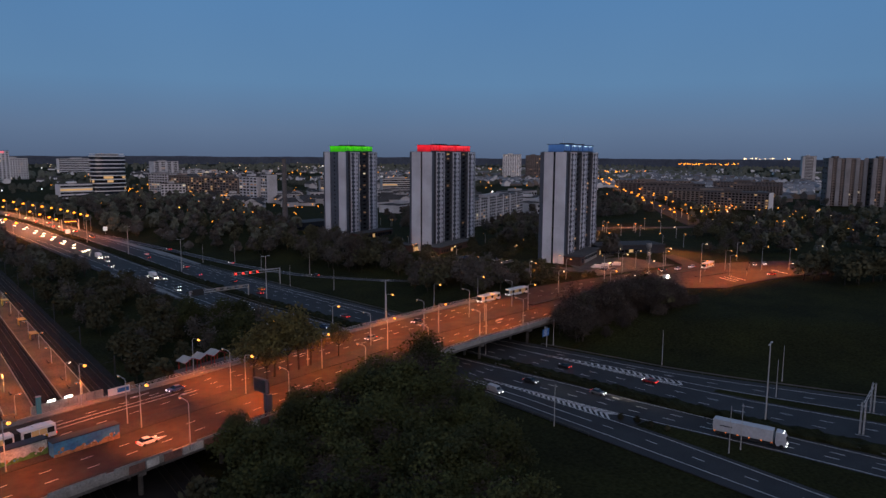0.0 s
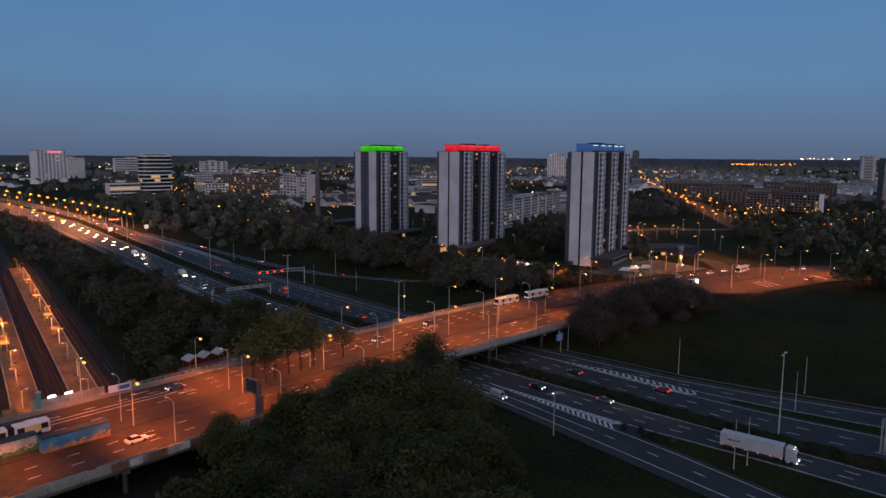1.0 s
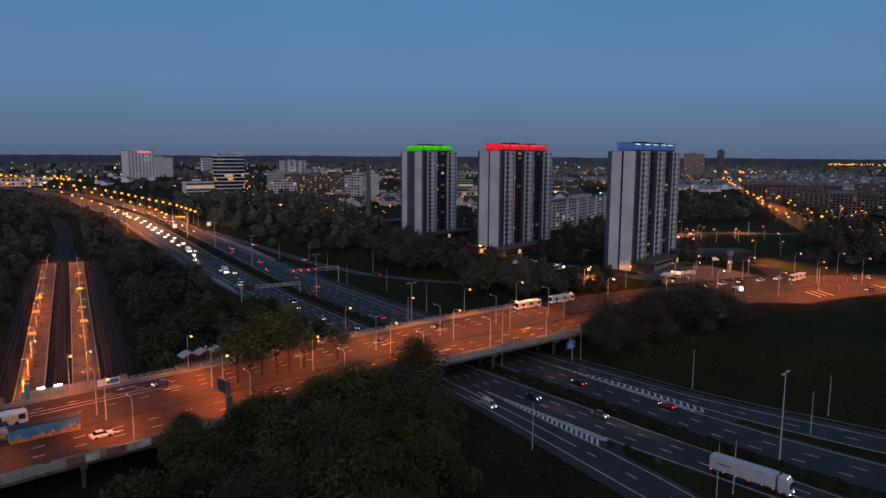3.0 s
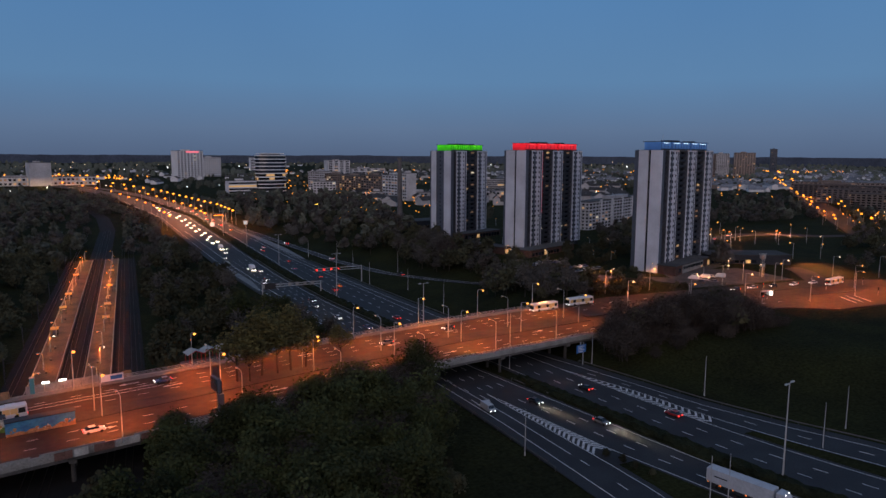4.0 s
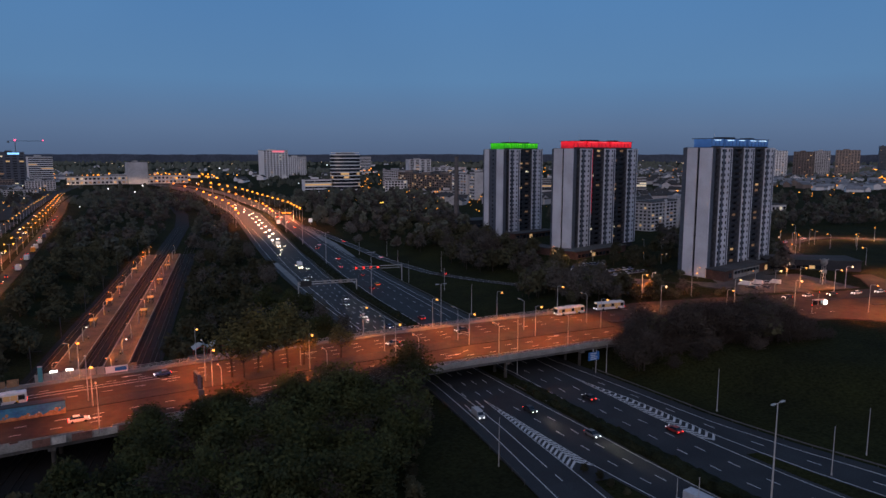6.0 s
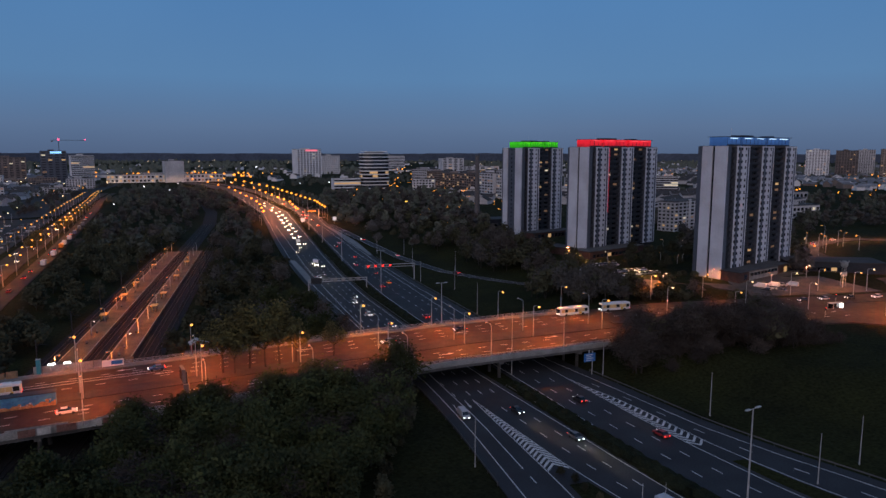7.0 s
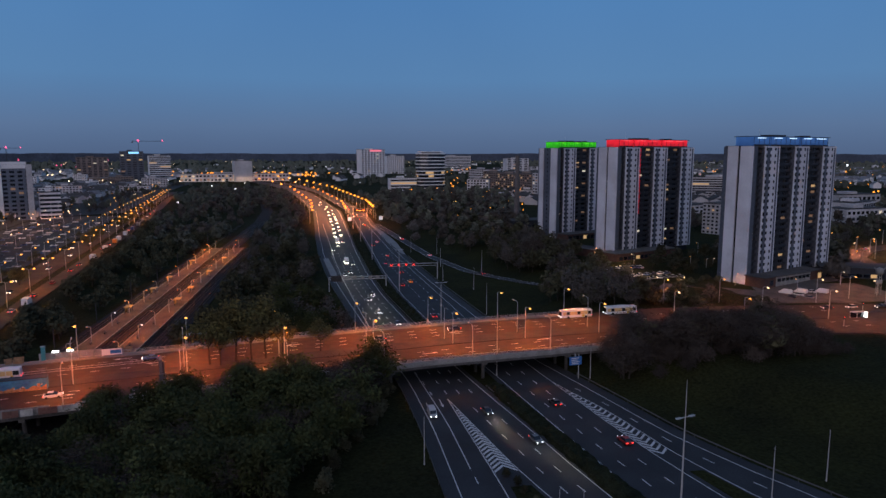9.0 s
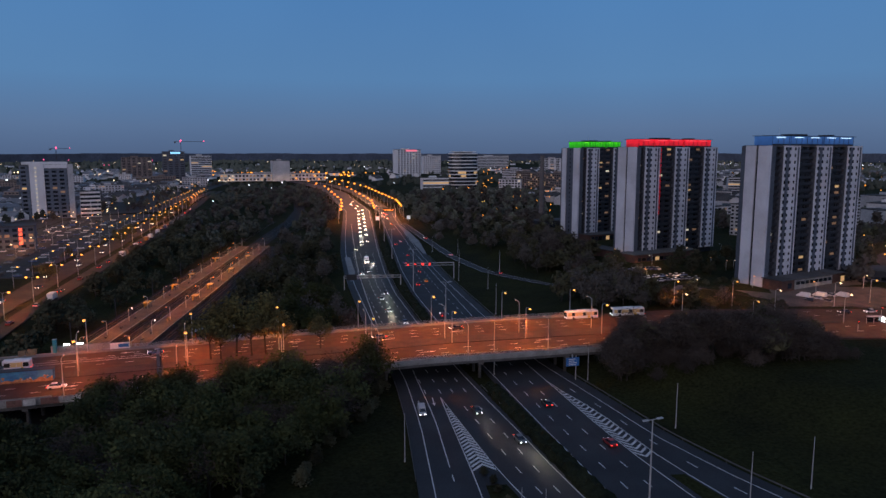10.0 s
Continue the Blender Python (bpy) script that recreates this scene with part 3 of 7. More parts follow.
deck_dash = Mesh().box(-1.15, -0.08, 0, 1.15, 0.08, 0.02).data("lane_dash", WHITE_LINE)


def deck_dashes(edge, x0, x1, step=7.5, mesh=None):
    x = x0
    while x < x1:
        a = math.degrees(math.atan2(edge(x + 1) - edge(x - 1), 2.0))
        part("lane_dash", mesh or deck_dash, None, bridge, at=pose(x, edge(x), DECK_Z + 0.005, 0, 0, a))
        x += step


for t in (0.34, 0.66):
    deck_dashes(lambda x, t=t: (deck_near(x) + 1.2) * (1 - t) + median_near(x) * t, -20, 203)
for t in (0.27, 0.5, 0.73):
    deck_dashes(lambda x, t=t: median_far(x) * (1 - t) + (deck_far(x) - 2.2) * t, -20, 203)
for t0, x0, x1 in ((0.5, 8, 60), (0.62, 20, 62)):
    e = lambda x: median_far(x) * (1 - t0) + (deck_far(x) - 2.2) * t0
    xs = list(np.linspace(x0, x1, 12))
    part("edge_line", Mesh().ribbon([(x, e(x) - 0.1, 0) for x in xs], [(x, e(x) + 0.1, 0) for x in xs], DECK_Z - 0.01, DECK_Z + 0.018), WHITE_LINE, bridge)
arrow = Mesh().box(-2.5, -0.14, 0, 0.8, 0.14, 0.02)
arrow.face((0.8, -0.6, 0.02), (2.6, 0, 0.02), (0.8, 0.6, 0.02))
arrow = arrow.data("lane_arrow", WHITE_LINE)
for x, t, near in ((46, 0.5, 1), (86, 0.5, 1), (140, 0.5, 1), (178, 0.84, 1), (152, 0.4, 0), (100, 0.6, 0), (62, 0.4, 0), (52, 0.85, 0), (128, 0.2, 0)):
    y = (deck_near(x) + 1.2) * (1 - t) + median_near(x) * t if near else median_far(x) * (1 - t) + (deck_far(x) - 2.2) * t
    part("lane_arrow", arrow, None, bridge, at=pose(x, y, DECK_Z + 0.006, 0, 0, 12 + (0 if near else 180)))

# ---- crossing east of the bridge ----
crossing = thing("road_crossing", "wide lit road crossing with worn asphalt beside the tower blocks", "road", kind="structure")
CZ = -2.55
near_side = [(200, 161.5), (235, 163), (262, 161.5), (286, 159), (301, 148), (330, 146), (358, 143), (395, 126), (440, 104), (520, 70)]
far_side = [(200, 203), (235, 205), (268, 203), (300, 199), (318, 197), (345, 196), (372, 186), (410, 166), (455, 140), (535, 104)]
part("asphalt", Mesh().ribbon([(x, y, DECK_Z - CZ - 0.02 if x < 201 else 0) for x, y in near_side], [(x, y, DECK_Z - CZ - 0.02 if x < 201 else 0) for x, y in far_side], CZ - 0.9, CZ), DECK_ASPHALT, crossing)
for pts, w in (([(205, 181), (240, 183), (285, 180)], 3.0), ([(318, 172), (345, 168)], 2.4), ([(300, 186), (350, 182)], 1.6)):
    part("traffic_island", Mesh().ribbon([(x, y - w / 2, 0) for x, y in pts], [(x, y + w / 2, 0) for x, y in pts], CZ, CZ + 0.15), MEDIAN_ASPHALT, crossing)
stop = Mesh().box(-6, -0.3, 0, 6, 0.3, 0.02).data("stop_line", WHITE_LINE)
for x, y, a in ((322, 158, 62), (326, 158, 62), (330, 157, 62), (366, 152, 62)):
    part("stop_line", stop, None, crossing, at=pose(x, y, CZ + 0.004, 0, 0, a))
for y0 in (168, 174, 190, 196):
    for x in np.arange(212, 300, 9):
        part("lane_dash", deck_dash, None, crossing, at=pose(x, y0, CZ + 0.004))
avenue_l = [(552, 308), (700, 434), (880, 585), (1180, 838), (1512, 1118)]
avenue_r = [(570, 294), (718, 418), (898, 568), (1198, 821), (1530, 1100)]
LOOP = [(350, 190), (368, 212), (374, 240), (382, 270), (398, 297), (425, 322), (458, 341), (484, 346), (506, 334), (530, 312), (560, 303)]


def beside(path, d):
    """A line drawn beside another, d metres off to its left."""
    out = []
    for k, (x, y) in enumerate(path):
        (a, b), (c, e) = path[max(0, k - 1)], path[min(len(path) - 1, k + 1)]
        n_ = math.hypot(c - a, e - b)
        out.append((x - d * (e - b) / n_, y + d * (c - a) / n_))
    return out


def off_lawn(x, y):
    """False on the loop road and on the lawn that it bends round."""
    for (a, b), (c, e) in zip(LOOP, LOOP[1:]):
        t = max(0.0, min(1.0, ((x - a) * (c - a) + (y - b) * (e - b)) / ((c - a) ** 2 + (e - b) ** 2)))
        if math.hypot(x - a - t * (c - a), y - b - t * (e - b)) < 10:
            return False
    ring, inside = LOOP + [(520, 285), (455, 250), (410, 215)], False
    for (a, b), (c, e) in zip(ring, ring[1:] + ring[:1]):
        if (b > y) != (e > y) and x < (c - a) * (y - b) / (e - b) + a:
            inside = not inside
    return not inside


loop_l, loop_r = beside(LOOP, 6.0), beside(LOOP, -6.0)
loop = part("loop_road", Mesh().ribbon(z_list(loop_l), z_list(loop_r), -0.3, 0.25), DECK_ASPHALT)
tagged(loop, "asphalt loop road bending round a lawn", "road", kind="structure")
avenue = part("avenue", Mesh().ribbon(z_list(avenue_l), z_list(avenue_r), 0.0, 0.5), DECK_ASPHALT)
tagged(avenue, "straight asphalt avenue running away between amber lamps", "road", kind="structure")
car_park = part("car_park", Mesh().ribbon(z_list([(284, 206), (288, 226), (292, 232)]), z_list([(345, 200), (340, 222), (336, 240)]), -0.8, 0.3), FORECOURT)
tagged(car_park, "paved car park at the foot of a tower block", "car park", kind="structure")
side_street = part("side_street", Mesh().ribbon(z_list([(238, 222), (255, 240), (284, 224), (318, 204)]), z_list([(240, 214), (262, 232), (284, 214), (318, 198)]), -0.6, 0.3), FORECOURT)
tagged(side_street, "narrow side street past the tower blocks", "road", kind="structure")

# ---- railway ----
rail_axis = line([(120, 32), (200, 37.4), (453, 46.8), (646, 54.5), (770, 52), (1000, 30)])
rail_bed = thing("railway", "dark ballasted railway tracks running under the bridge", "railway", kind="structure")
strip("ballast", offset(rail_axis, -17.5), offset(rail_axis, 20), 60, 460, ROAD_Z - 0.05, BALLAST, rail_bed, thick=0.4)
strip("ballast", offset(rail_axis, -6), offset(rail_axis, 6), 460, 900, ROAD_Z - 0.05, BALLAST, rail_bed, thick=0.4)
TRACKS = (-14.6, -1.9, 1.9, 13.2, 17.0)
for d in TRACKS:
    for g in (-0.72, 0.72):
        strip("rail", offset(rail_axis, d + g - 0.05), offset(rail_axis, d + g + 0.05), 60, 640, ROAD_Z + 0.16, RAIL_STEEL, rail_bed, thick=0.16)
BALLAST_SLEEPER = mat("dark_sleeper_concrete", (0.028, 0.026, 0.025), 0.9, vary=0.3)
sleepers = Mesh()
for d in TRACKS:
    for y in np.arange(185, 460, 1.3):
        x = rail_axis(y) + d
        sleepers.box(x - 1.2, y - 0.13, ROAD_Z - 0.1, x + 1.2, y + 0.13, ROAD_Z + 0.01)
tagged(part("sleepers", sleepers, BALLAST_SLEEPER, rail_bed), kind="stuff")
for a, b, nm in ((-10.7, -3.5, "platform"), (3.3, 10.7, "platform")):
    pf = thing(nm, "long railway platform with warm lit paving", "platform", kind="structure")
    strip("surface", offset(rail_axis, a), offset(rail_axis, b), 186, 455, ROAD_Z + 1.0, PLATFORM, pf, thick=1.1)
    for e in (a + 0.05, b - 0.35):
        strip("edging", offset(rail_axis, e), offset(rail_axis, e + 0.3), 186, 455, ROAD_Z + 1.03, CONCRETE, pf, thick=0.1)

# ---- street with car parks in the west ----
west_l = line([(150, -14), (244, -30), (320, -40), (355, -44), (484, -58), (634, -75), (780, -92), (970, -112), (1300, -132)])
west_r = line([(150, 7), (246, -6.5), (320, -13.5), (392, -20), (441, -25), (580, -40), (720, -56), (805, -66), (966, -88), (1300, -112)])
street = thing("boulevard", "lit boulevard with two carriageways and a planted strip", "road", kind="structure")
strip("carriageway", west_l, mix_lines(west_l, west_r, 0.52), 150, 1300, -6.75, DECK_ASPHALT, street, thick=0.4)
strip("carriageway", mix_lines(west_l, west_r, 0.68), west_r, 150, 1300, -6.75, DECK_ASPHALT, street, thick=0.4)
strip("car_park", offset(west_l, -75), offset(west_l, -5), 330, 700, -6.8, TOWN_GROUND, None, thick=0.35)
tagged(bpy.data.objects["car_park.001"], "large dark car park full of parked cars", "car park", kind="structure")


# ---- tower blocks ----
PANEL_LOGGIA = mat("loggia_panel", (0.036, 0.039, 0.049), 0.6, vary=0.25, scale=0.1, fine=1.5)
STOREY, FLOORS, FOOT = 2.78, 20, 3.0
WINDOW = Mesh().box(-0.45, -0.05, 0, 0.45, 0.06, 1.25).data("window", GLASS_DARK)
TOOTH = Mesh().box(-0.5, -0.03, 0, 0.5, 0.05, 1.5).data("window", GLASS_DARK)
LOGGIA = Mesh().box(-1.4, -0.05, 0.15, 1.4, 0.05, 1.2)
LOGGIA = {k: LOGGIA.data("loggia_window", m) for k, m in (("dark", GLASS_DARK), ("warm", WIN_WARM), ("pale", WIN_PALE), ("dim", WIN_DIM))}


def tower(name, x, y, turn, columns, length, end_depth, slabs, crown_mat, strip_mat, colour, seed, red_line=False):
    """A tower block: blind end wall of pale slabs, pale window bays, dark loggias between them and a lit crown."""
    rng = random.Random(seed)
    ob = thing(name, "twenty-storey tower block, pale panels, dark loggias, %s lit crown" % colour, "tower block", pose(x, y, 0, 0, 0, turn))
    top = FOOT + STOREY * FLOORS
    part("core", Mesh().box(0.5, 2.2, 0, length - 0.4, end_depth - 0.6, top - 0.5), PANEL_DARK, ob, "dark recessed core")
    # end wall
    for a, b in slabs:
        part("end_slab", Mesh().box(-0.7, a, -0.6, 0.3, b, top), PANEL_WHITE, ob, "blind pale grey end slab")
    part("corner_return", Mesh().box(0.32, 0.02, -0.6, 3.0, 2.4, top - 0.05), PANEL_SLATE, ob, "slate grey corner beside the end slab")
    part("corner_pier", Mesh().box(-0.35, slabs[-1][1] + 0.02, -0.6, 1.2, end_depth + 0.6, top - 0.1), PANEL_SLATE, ob, "slate grey corner strip")
    part("end_wall", Mesh().box(-0.15, 0.7, -0.6, 1.0, end_depth - 0.1, top + 0.15), PANEL_DARK if slabs[1][0] - slabs[0][1] < 3 else PANEL_SLATE, ob, "slate grey end wall between the slabs")
    slot = Mesh().box(-0.06, -0.35, 0, 0.06, 0.35, 1.3).data("slot_window", GLASS_DARK)
    gap = (slabs[0][1] + slabs[1][0]) / 2
    for k in range(FLOORS):
        part("slot_window", slot, None, ob, at=pose(-0.2, gap, FOOT + k * STOREY + 0.8))
    # bays
    bounds = [(a, a + 10.6) for a in columns]
    for a, b in bounds:
        bay = part("window_bay", Mesh().box(a, 0.0, FOOT - 0.2, b, end_depth * 0.55, top), PANEL_WHITE, ob, "pale window bay")
        for s0, s1 in ((a + 1.6, a + 3.7), (a + 8.7, a + 9.8)):
            part("dark_strip", Mesh().box(s0, -0.03, FOOT - 0.1, s1, 0.3, top - 0.6), PANEL_SLATE, bay)
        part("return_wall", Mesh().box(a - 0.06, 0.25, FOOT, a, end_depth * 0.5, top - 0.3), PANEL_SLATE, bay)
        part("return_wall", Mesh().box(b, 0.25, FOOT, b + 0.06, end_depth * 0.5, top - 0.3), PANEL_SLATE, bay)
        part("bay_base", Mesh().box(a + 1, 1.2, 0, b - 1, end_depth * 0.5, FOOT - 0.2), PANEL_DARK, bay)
        for k in range(FLOORS):
            z = FOOT + k * STOREY
            part("window", TOOTH, None, bay, at=pose(a + 1.35, -0.02, z + 0.75))
            part("window", WINDOW, None, bay, at=pose(a + 4.1, -0.02, z + 0.85))
            part("window", WINDOW, None, bay, at=pose(a + 7.3, -0.02, z + 0.85))
    # loggias between the bays
    edges = [1.4] + [v for b in bounds for v in b] + [length]
    gaps = [(edges[i], edges[i + 1]) for i in range(0, len(edges) - 1, 2)]
    for a, b in gaps:
        if b - a < 2:
            continue
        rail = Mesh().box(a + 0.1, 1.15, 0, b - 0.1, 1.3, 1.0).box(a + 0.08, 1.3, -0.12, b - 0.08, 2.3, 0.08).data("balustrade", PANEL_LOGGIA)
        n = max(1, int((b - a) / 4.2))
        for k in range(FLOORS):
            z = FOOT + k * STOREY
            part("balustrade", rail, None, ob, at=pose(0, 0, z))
            for i in range(n):
                r = rng.random()
                kind = "pale" if r < 0.014 else "warm" if r < 0.038 else "dim" if r < 0.12 else "dark"
                part("loggia_window", LOGGIA[kind], None, ob, at=pose(a + (b - a) * (i + 0.5) / n, 2.14, z + 0.9))
    # crown
    x0, x1, y0, y1 = 3.5, length - 3.5, 2.6, end_depth - 2.4
    part("roof", Mesh().box(0.3, 0.6, top - 0.5, length - 0.3, end_depth - 0.6, top + 0.1), ROOF_DARK, ob)
    n = 5
    for i in range(n):
        a, b = x0 + (x1 - x0) * i / n, x0 + (x1 - x0) * (i + 1) / n
        d = 0.5 if i % 2 else 0.0
        seg = part("crown_panel", Mesh().box(a, y0 - d, top + 0.1, b - 0.12, y1 + d, top + 4.0), crown_mat, ob, "%s glowing glass screen of the crown" % colour)
        bars = Mesh()
        for q in np.linspace(a + 0.15, b - 0.25, 4):
            bars.box(q - 0.07, y0 - d - 0.10, top + 0.12, q + 0.07, y0 - d - 0.01, top + 3.9)
        part("crown_frame", bars.box(a, y0 - d - 0.12, top + 0.1, b - 0.14, y0 - d - 0.012, top + 0.75), PANEL_DARK, seg, "dark steel frame bars")
        part("light_strip", Mesh().box(a + 1.2 + rng.random() * 2, y0 - d - 0.12, top + 3.35, b - 1.2 - rng.random() * 2.5, y0 - d - 0.02, top + 3.6), strip_mat, seg)
    part("crown_cap", Mesh().box(x0 - 0.3, y0 - 0.8, top + 4.0, x1 + 0.3, y1 + 0.8, top + 4.25), PANEL_DARK, ob)
    part("plant_room", Mesh().box(x0 + (x1 - x0) * 0.28, y0 + 2, top + 4.25, x0 + (x1 - x0) * 0.46, y1 - 1, top + 5.0), PANEL_DARK, ob)
    part("plant_room", Mesh().box(x0 + (x1 - x0) * 0.74, y0 + 2, top + 4.25, x0 + (x1 - x0) * 0.8, y1 - 1, top + 4.9), PANEL_DARK, ob)
    part("aerial", Mesh().tube((x0 + 8, y0 + 3, top + 4), (x0 + 8, y0 + 3, top + 8), 0.06, 0.03, 5), STEEL, ob)
    if red_line:
        a = bounds[0][1]
        for k in range(7, FLOORS):
            part("red_light_tube", Mesh().box(a + 1.4, 0.98, FOOT + k * STOREY + 0.1, a + 1.8, 1.1, FOOT + k * STOREY + 2.4), TUBE_RED, ob)
    return ob


tower("tower_block", 288.9, 232.3, 21.2, (8.0, 29.8, 51.6), 62.8, 13.6, ((0, 5.7), (6.9, 11.9)), CROWN_BLUE, STRIP_BLUE, "blue", 3)
tower("tower_block", 264.2, 312.2, 21.4, (6.2, 28.0, 50.2), 61.4, 14.2, ((0, 6.0), (7.2, 13.2)), CROWN_RED, STRIP_RED, "red", 5, True)
tower("tower_block", 262.4, 400.8, 21.4, (6.0, 28.6), 40.4, 18.0, ((0, 5.6), (13.0, 17.2)), CROWN_GREEN, STRIP_GREEN, "green", 9)


def low_building(name, label, x, y, turn, w, d, h, wall, windows=(), roof=ROOF_DARK, lit=0.2, seed=1, z=-1.0):
    """A flat-roofed low building with a window band."""
    rng = random.Random(seed)
    ob = thing(name, label, "building", pose(x, y, z, 0, 0, turn))
    soft_edges(part("wall", Mesh().box(0, 0, 0, w, d, h), wall, ob), 0.05)
    part("roof", Mesh().box(-0.4, -0.4, h, w + 0.4, d + 0.4, h + 0.35), roof, ob)
    for a, b, z0, z1 in windows:
        n = max(1, int((b - a) / 3))
        for i in range(n):
            p, q = a + (b - a) * i / n + 0.25, a + (b - a) * (i + 1) / n - 0.25
            part("window", Mesh().box(p, -0.06, z0, q, 0.05, z1), WIN_WARM if rng.random() < lit else GLASS_DARK, ob)
    return ob


low_building("entrance_pavilion", "low brick entrance building at the foot of the tower", 291.3, 223.0, 21.2, 8.0, 9.0, 4.6, BRICK, ((3.5, 6.5, 1.2, 3.4),), lit=0.6, seed=2)
low_building("podium_wing", "long low concrete wing with a window band under the tower", 299.5, 226.6, 21.2, 25.0, 9.5, 4.4, CONCRETE, ((0.5, 24.5, 2.2, 3.6),), lit=0.0, seed=3)
low_building("podium_wing", "dark brick end of the low wing by the tower", 323.2, 236.0, 21.2, 9.0, 9.5, 4.6, BRICK, ((5.5, 8.5, 1.0, 3.4),), lit=1.0, seed=4)
low_building("low_pavilion", "wide dark flat-roofed pavilion beside the tower", 334.0, 243.0, -27.0, 44.0, 18.0, 5.0, PANEL_DARK, ((2, 26, 1.0, 2.6),), lit=0.25, seed=5)
low_building("podium_wing", "broad dark podium with a flat grey roof under the tower", 260.0, 300.0, 21.4, 46.0, 12.0, 4.4, BRICK, ((2, 30, 1.0, 2.8),), lit=0.25, seed=6, roof=CONCRETE_DARK)
low_building("podium_wing", "low lit annex beside the tower podium", 254.5, 318.0, 21.4, 10.0, 34.0, 4.2, BRICK, ((1, 9, 0.8, 3.2),), lit=0.9, seed=7)
low_building("podium_wing", "low lit annex between two tower blocks", 266.0, 388.0, 21.4, 40.0, 10.0, 4.2, BRICK, ((1, 39, 0.8, 3.2),), lit=0.12, seed=8)

# slender dark chimney with a low boiler house
chimney = thing("chimney", "tall slender dark brick chimney behind the trees", "chimney", pose(259.5, 482, -2))
part("shaft", Mesh().tube((0, 0, 0), (0, 0, 55.5), 2.3, 1.5, 14), mat("chimney_brick", (0.15, 0.135, 0.135), 0.9, vary=0.3, scale=0.3, fine=2.0), chimney)
for z in (30, 50, 54.5):
    part("band", Mesh().tube((0, 0, z), (0, 0, z + 0.8), 1.95 if z < 40 else 1.72, None, 14), CONCRETE_DARK, chimney)
low_building("boiler_house", "low dark boiler house beside the chimney", 252, 462, 12, 46, 18, 8, PANEL_DARK, ((3, 40, 3, 5),), lit=0.05, seed=11, z=-3)

# ---- street lamps ----
def lamp_mesh(height, arm):
    pole = Mesh().tube((0, 0, 0), (0, 0, height * 0.55), 0.13, 0.10, 8).tube((0, 0, height * 0.55), (0, 0, height - 0.5), 0.10, 0.07, 8)
    pole.path([(0, 0, height - 0.5), (0, arm * 0.25, height - 0.12), (0, arm * 0.6, height), (0, arm, height)], 0.06)
    head = Mesh().box(-0.16, arm - 0.1, height - 0.04, 0.16, arm + 0.75, height + 0.14, 0.05)
    return pole.data("pole", STEEL, True), head.data("head", STEEL)


LAMP_KINDS = {}


def street_lamp(x, y, z, turn, height=10.2, arm=2.6, bulb=LAMP_SODIUM, size=0.30, name="street_lamp", group="street lamps", label=""):
    """A tall lamp: pole with a curved arm, luminaire and glowing bulb."""
    key = (height, arm, bulb.name, size)
    if key not in LAMP_KINDS:
        p, h = lamp_mesh(height, arm)
        # bulb ball larger than a real one, its glare built into the size
        LAMP_KINDS[key] = (p, h, Mesh().ball((0, arm + 0.35, height - 0.10), size, 10, 6, 0.7).data("bulb", bulb, True))
    p, h, b = LAMP_KINDS[key]
    ob = thing(name, label or "slim grey street lamp with a curved arm and lit sodium bulb", "street lamp", pose(x, y, z, 0, 0, turn), group)
    part("pole", p, None, ob)
    hd = part("head", h, None, ob) if y < 330 else ob
    part("bulb", b, None, hd)
    return ob


AX = 11.5
far_row = [(40, 172), (69, 177.2), (94, 183.2), (120, 188.5), (145, 192.6), (170.5, 196.3), (196, 198.5), (12, 166)]
median_far_row = [(43.5, 158.6), (70.2, 164.7), (95.5, 170.3), (121.2, 176), (146.3, 180.3), (171.5, 184.5), (197, 187)]
median_near_row = [(46.2, 148.5), (73, 154), (98.5, 160), (124, 163.7), (149, 168.7), (173, 171), (199, 173.5), (20, 143)]
near_row = [(48.7, 136), (73.8, 141.2), (99, 146.8), (124.5, 152), (150.2, 157), (174.8, 160.8)]
DECK_POWER = 18500
for row, turn, bulb, size, power, tip, cone in ((far_row, 180 + AX, LAMP_SODIUM, 0.40, 1.0, 24, 126), (median_far_row, AX, LAMP_DIM, 0.2, 0.5, 14, 118), (median_near_row, 180 + AX, LAMP_SODIUM, 0.40, 1.0, 10, 118), (near_row, AX, LAMP_DIM, 0.22, 0.7, 37, 116)):
    for x, y in row:
        s = -1 if turn > 90 else 1
        bx, by = x + s * 2.9 * math.sin(radians(AX)), y - s * 2.9 * math.cos(radians(AX))
        street_lamp(bx, by, DECK_Z + 0.1, turn, 10.3, 2.6, bulb, size)
        street_light("bridge_lamp_light", x, y, 6.7, DECK_POWER * power * (0.66 if x < 60 else 1.0), SODIUM_OLD if x < 90 else SODIUM, cone, tilt=tip, turn=turn)

cross_lamps = [(370.6, 195, 7.4), (365, 158, 10), (386.6, 182, 8), (338, 198.4, 7.2), (349, 170, 8), (318, 204, 7), (300, 200, 7.2), (262, 206, 7.5), (240, 209, 7.5), (405, 146, 8.5), (440, 122, 8.5), (480, 105, 8.5), (286, 176, 8), (322, 190, 8), (250, 172, 7.5), (268, 188, 7.5), (305, 160, 8), (334, 160, 8), (232, 186, 7.5), (380, 150, 8.5)]
for i, (x, y, z) in enumerate(cross_lamps):
    street_lamp(x, y + 2.9, CZ, 180, z - CZ, 2.6, LAMP_SODIUM if i % 3 else LAMP_WARM, 0.36)
    street_light("crossing_lamp_light", x, y, z - 0.5, (36000 if i % 3 else 24000) * (0.2 if y > 197 else 1.0 if y < 165 else 0.42), SODIUM if i % 3 else (1, 0.24, 0.07))
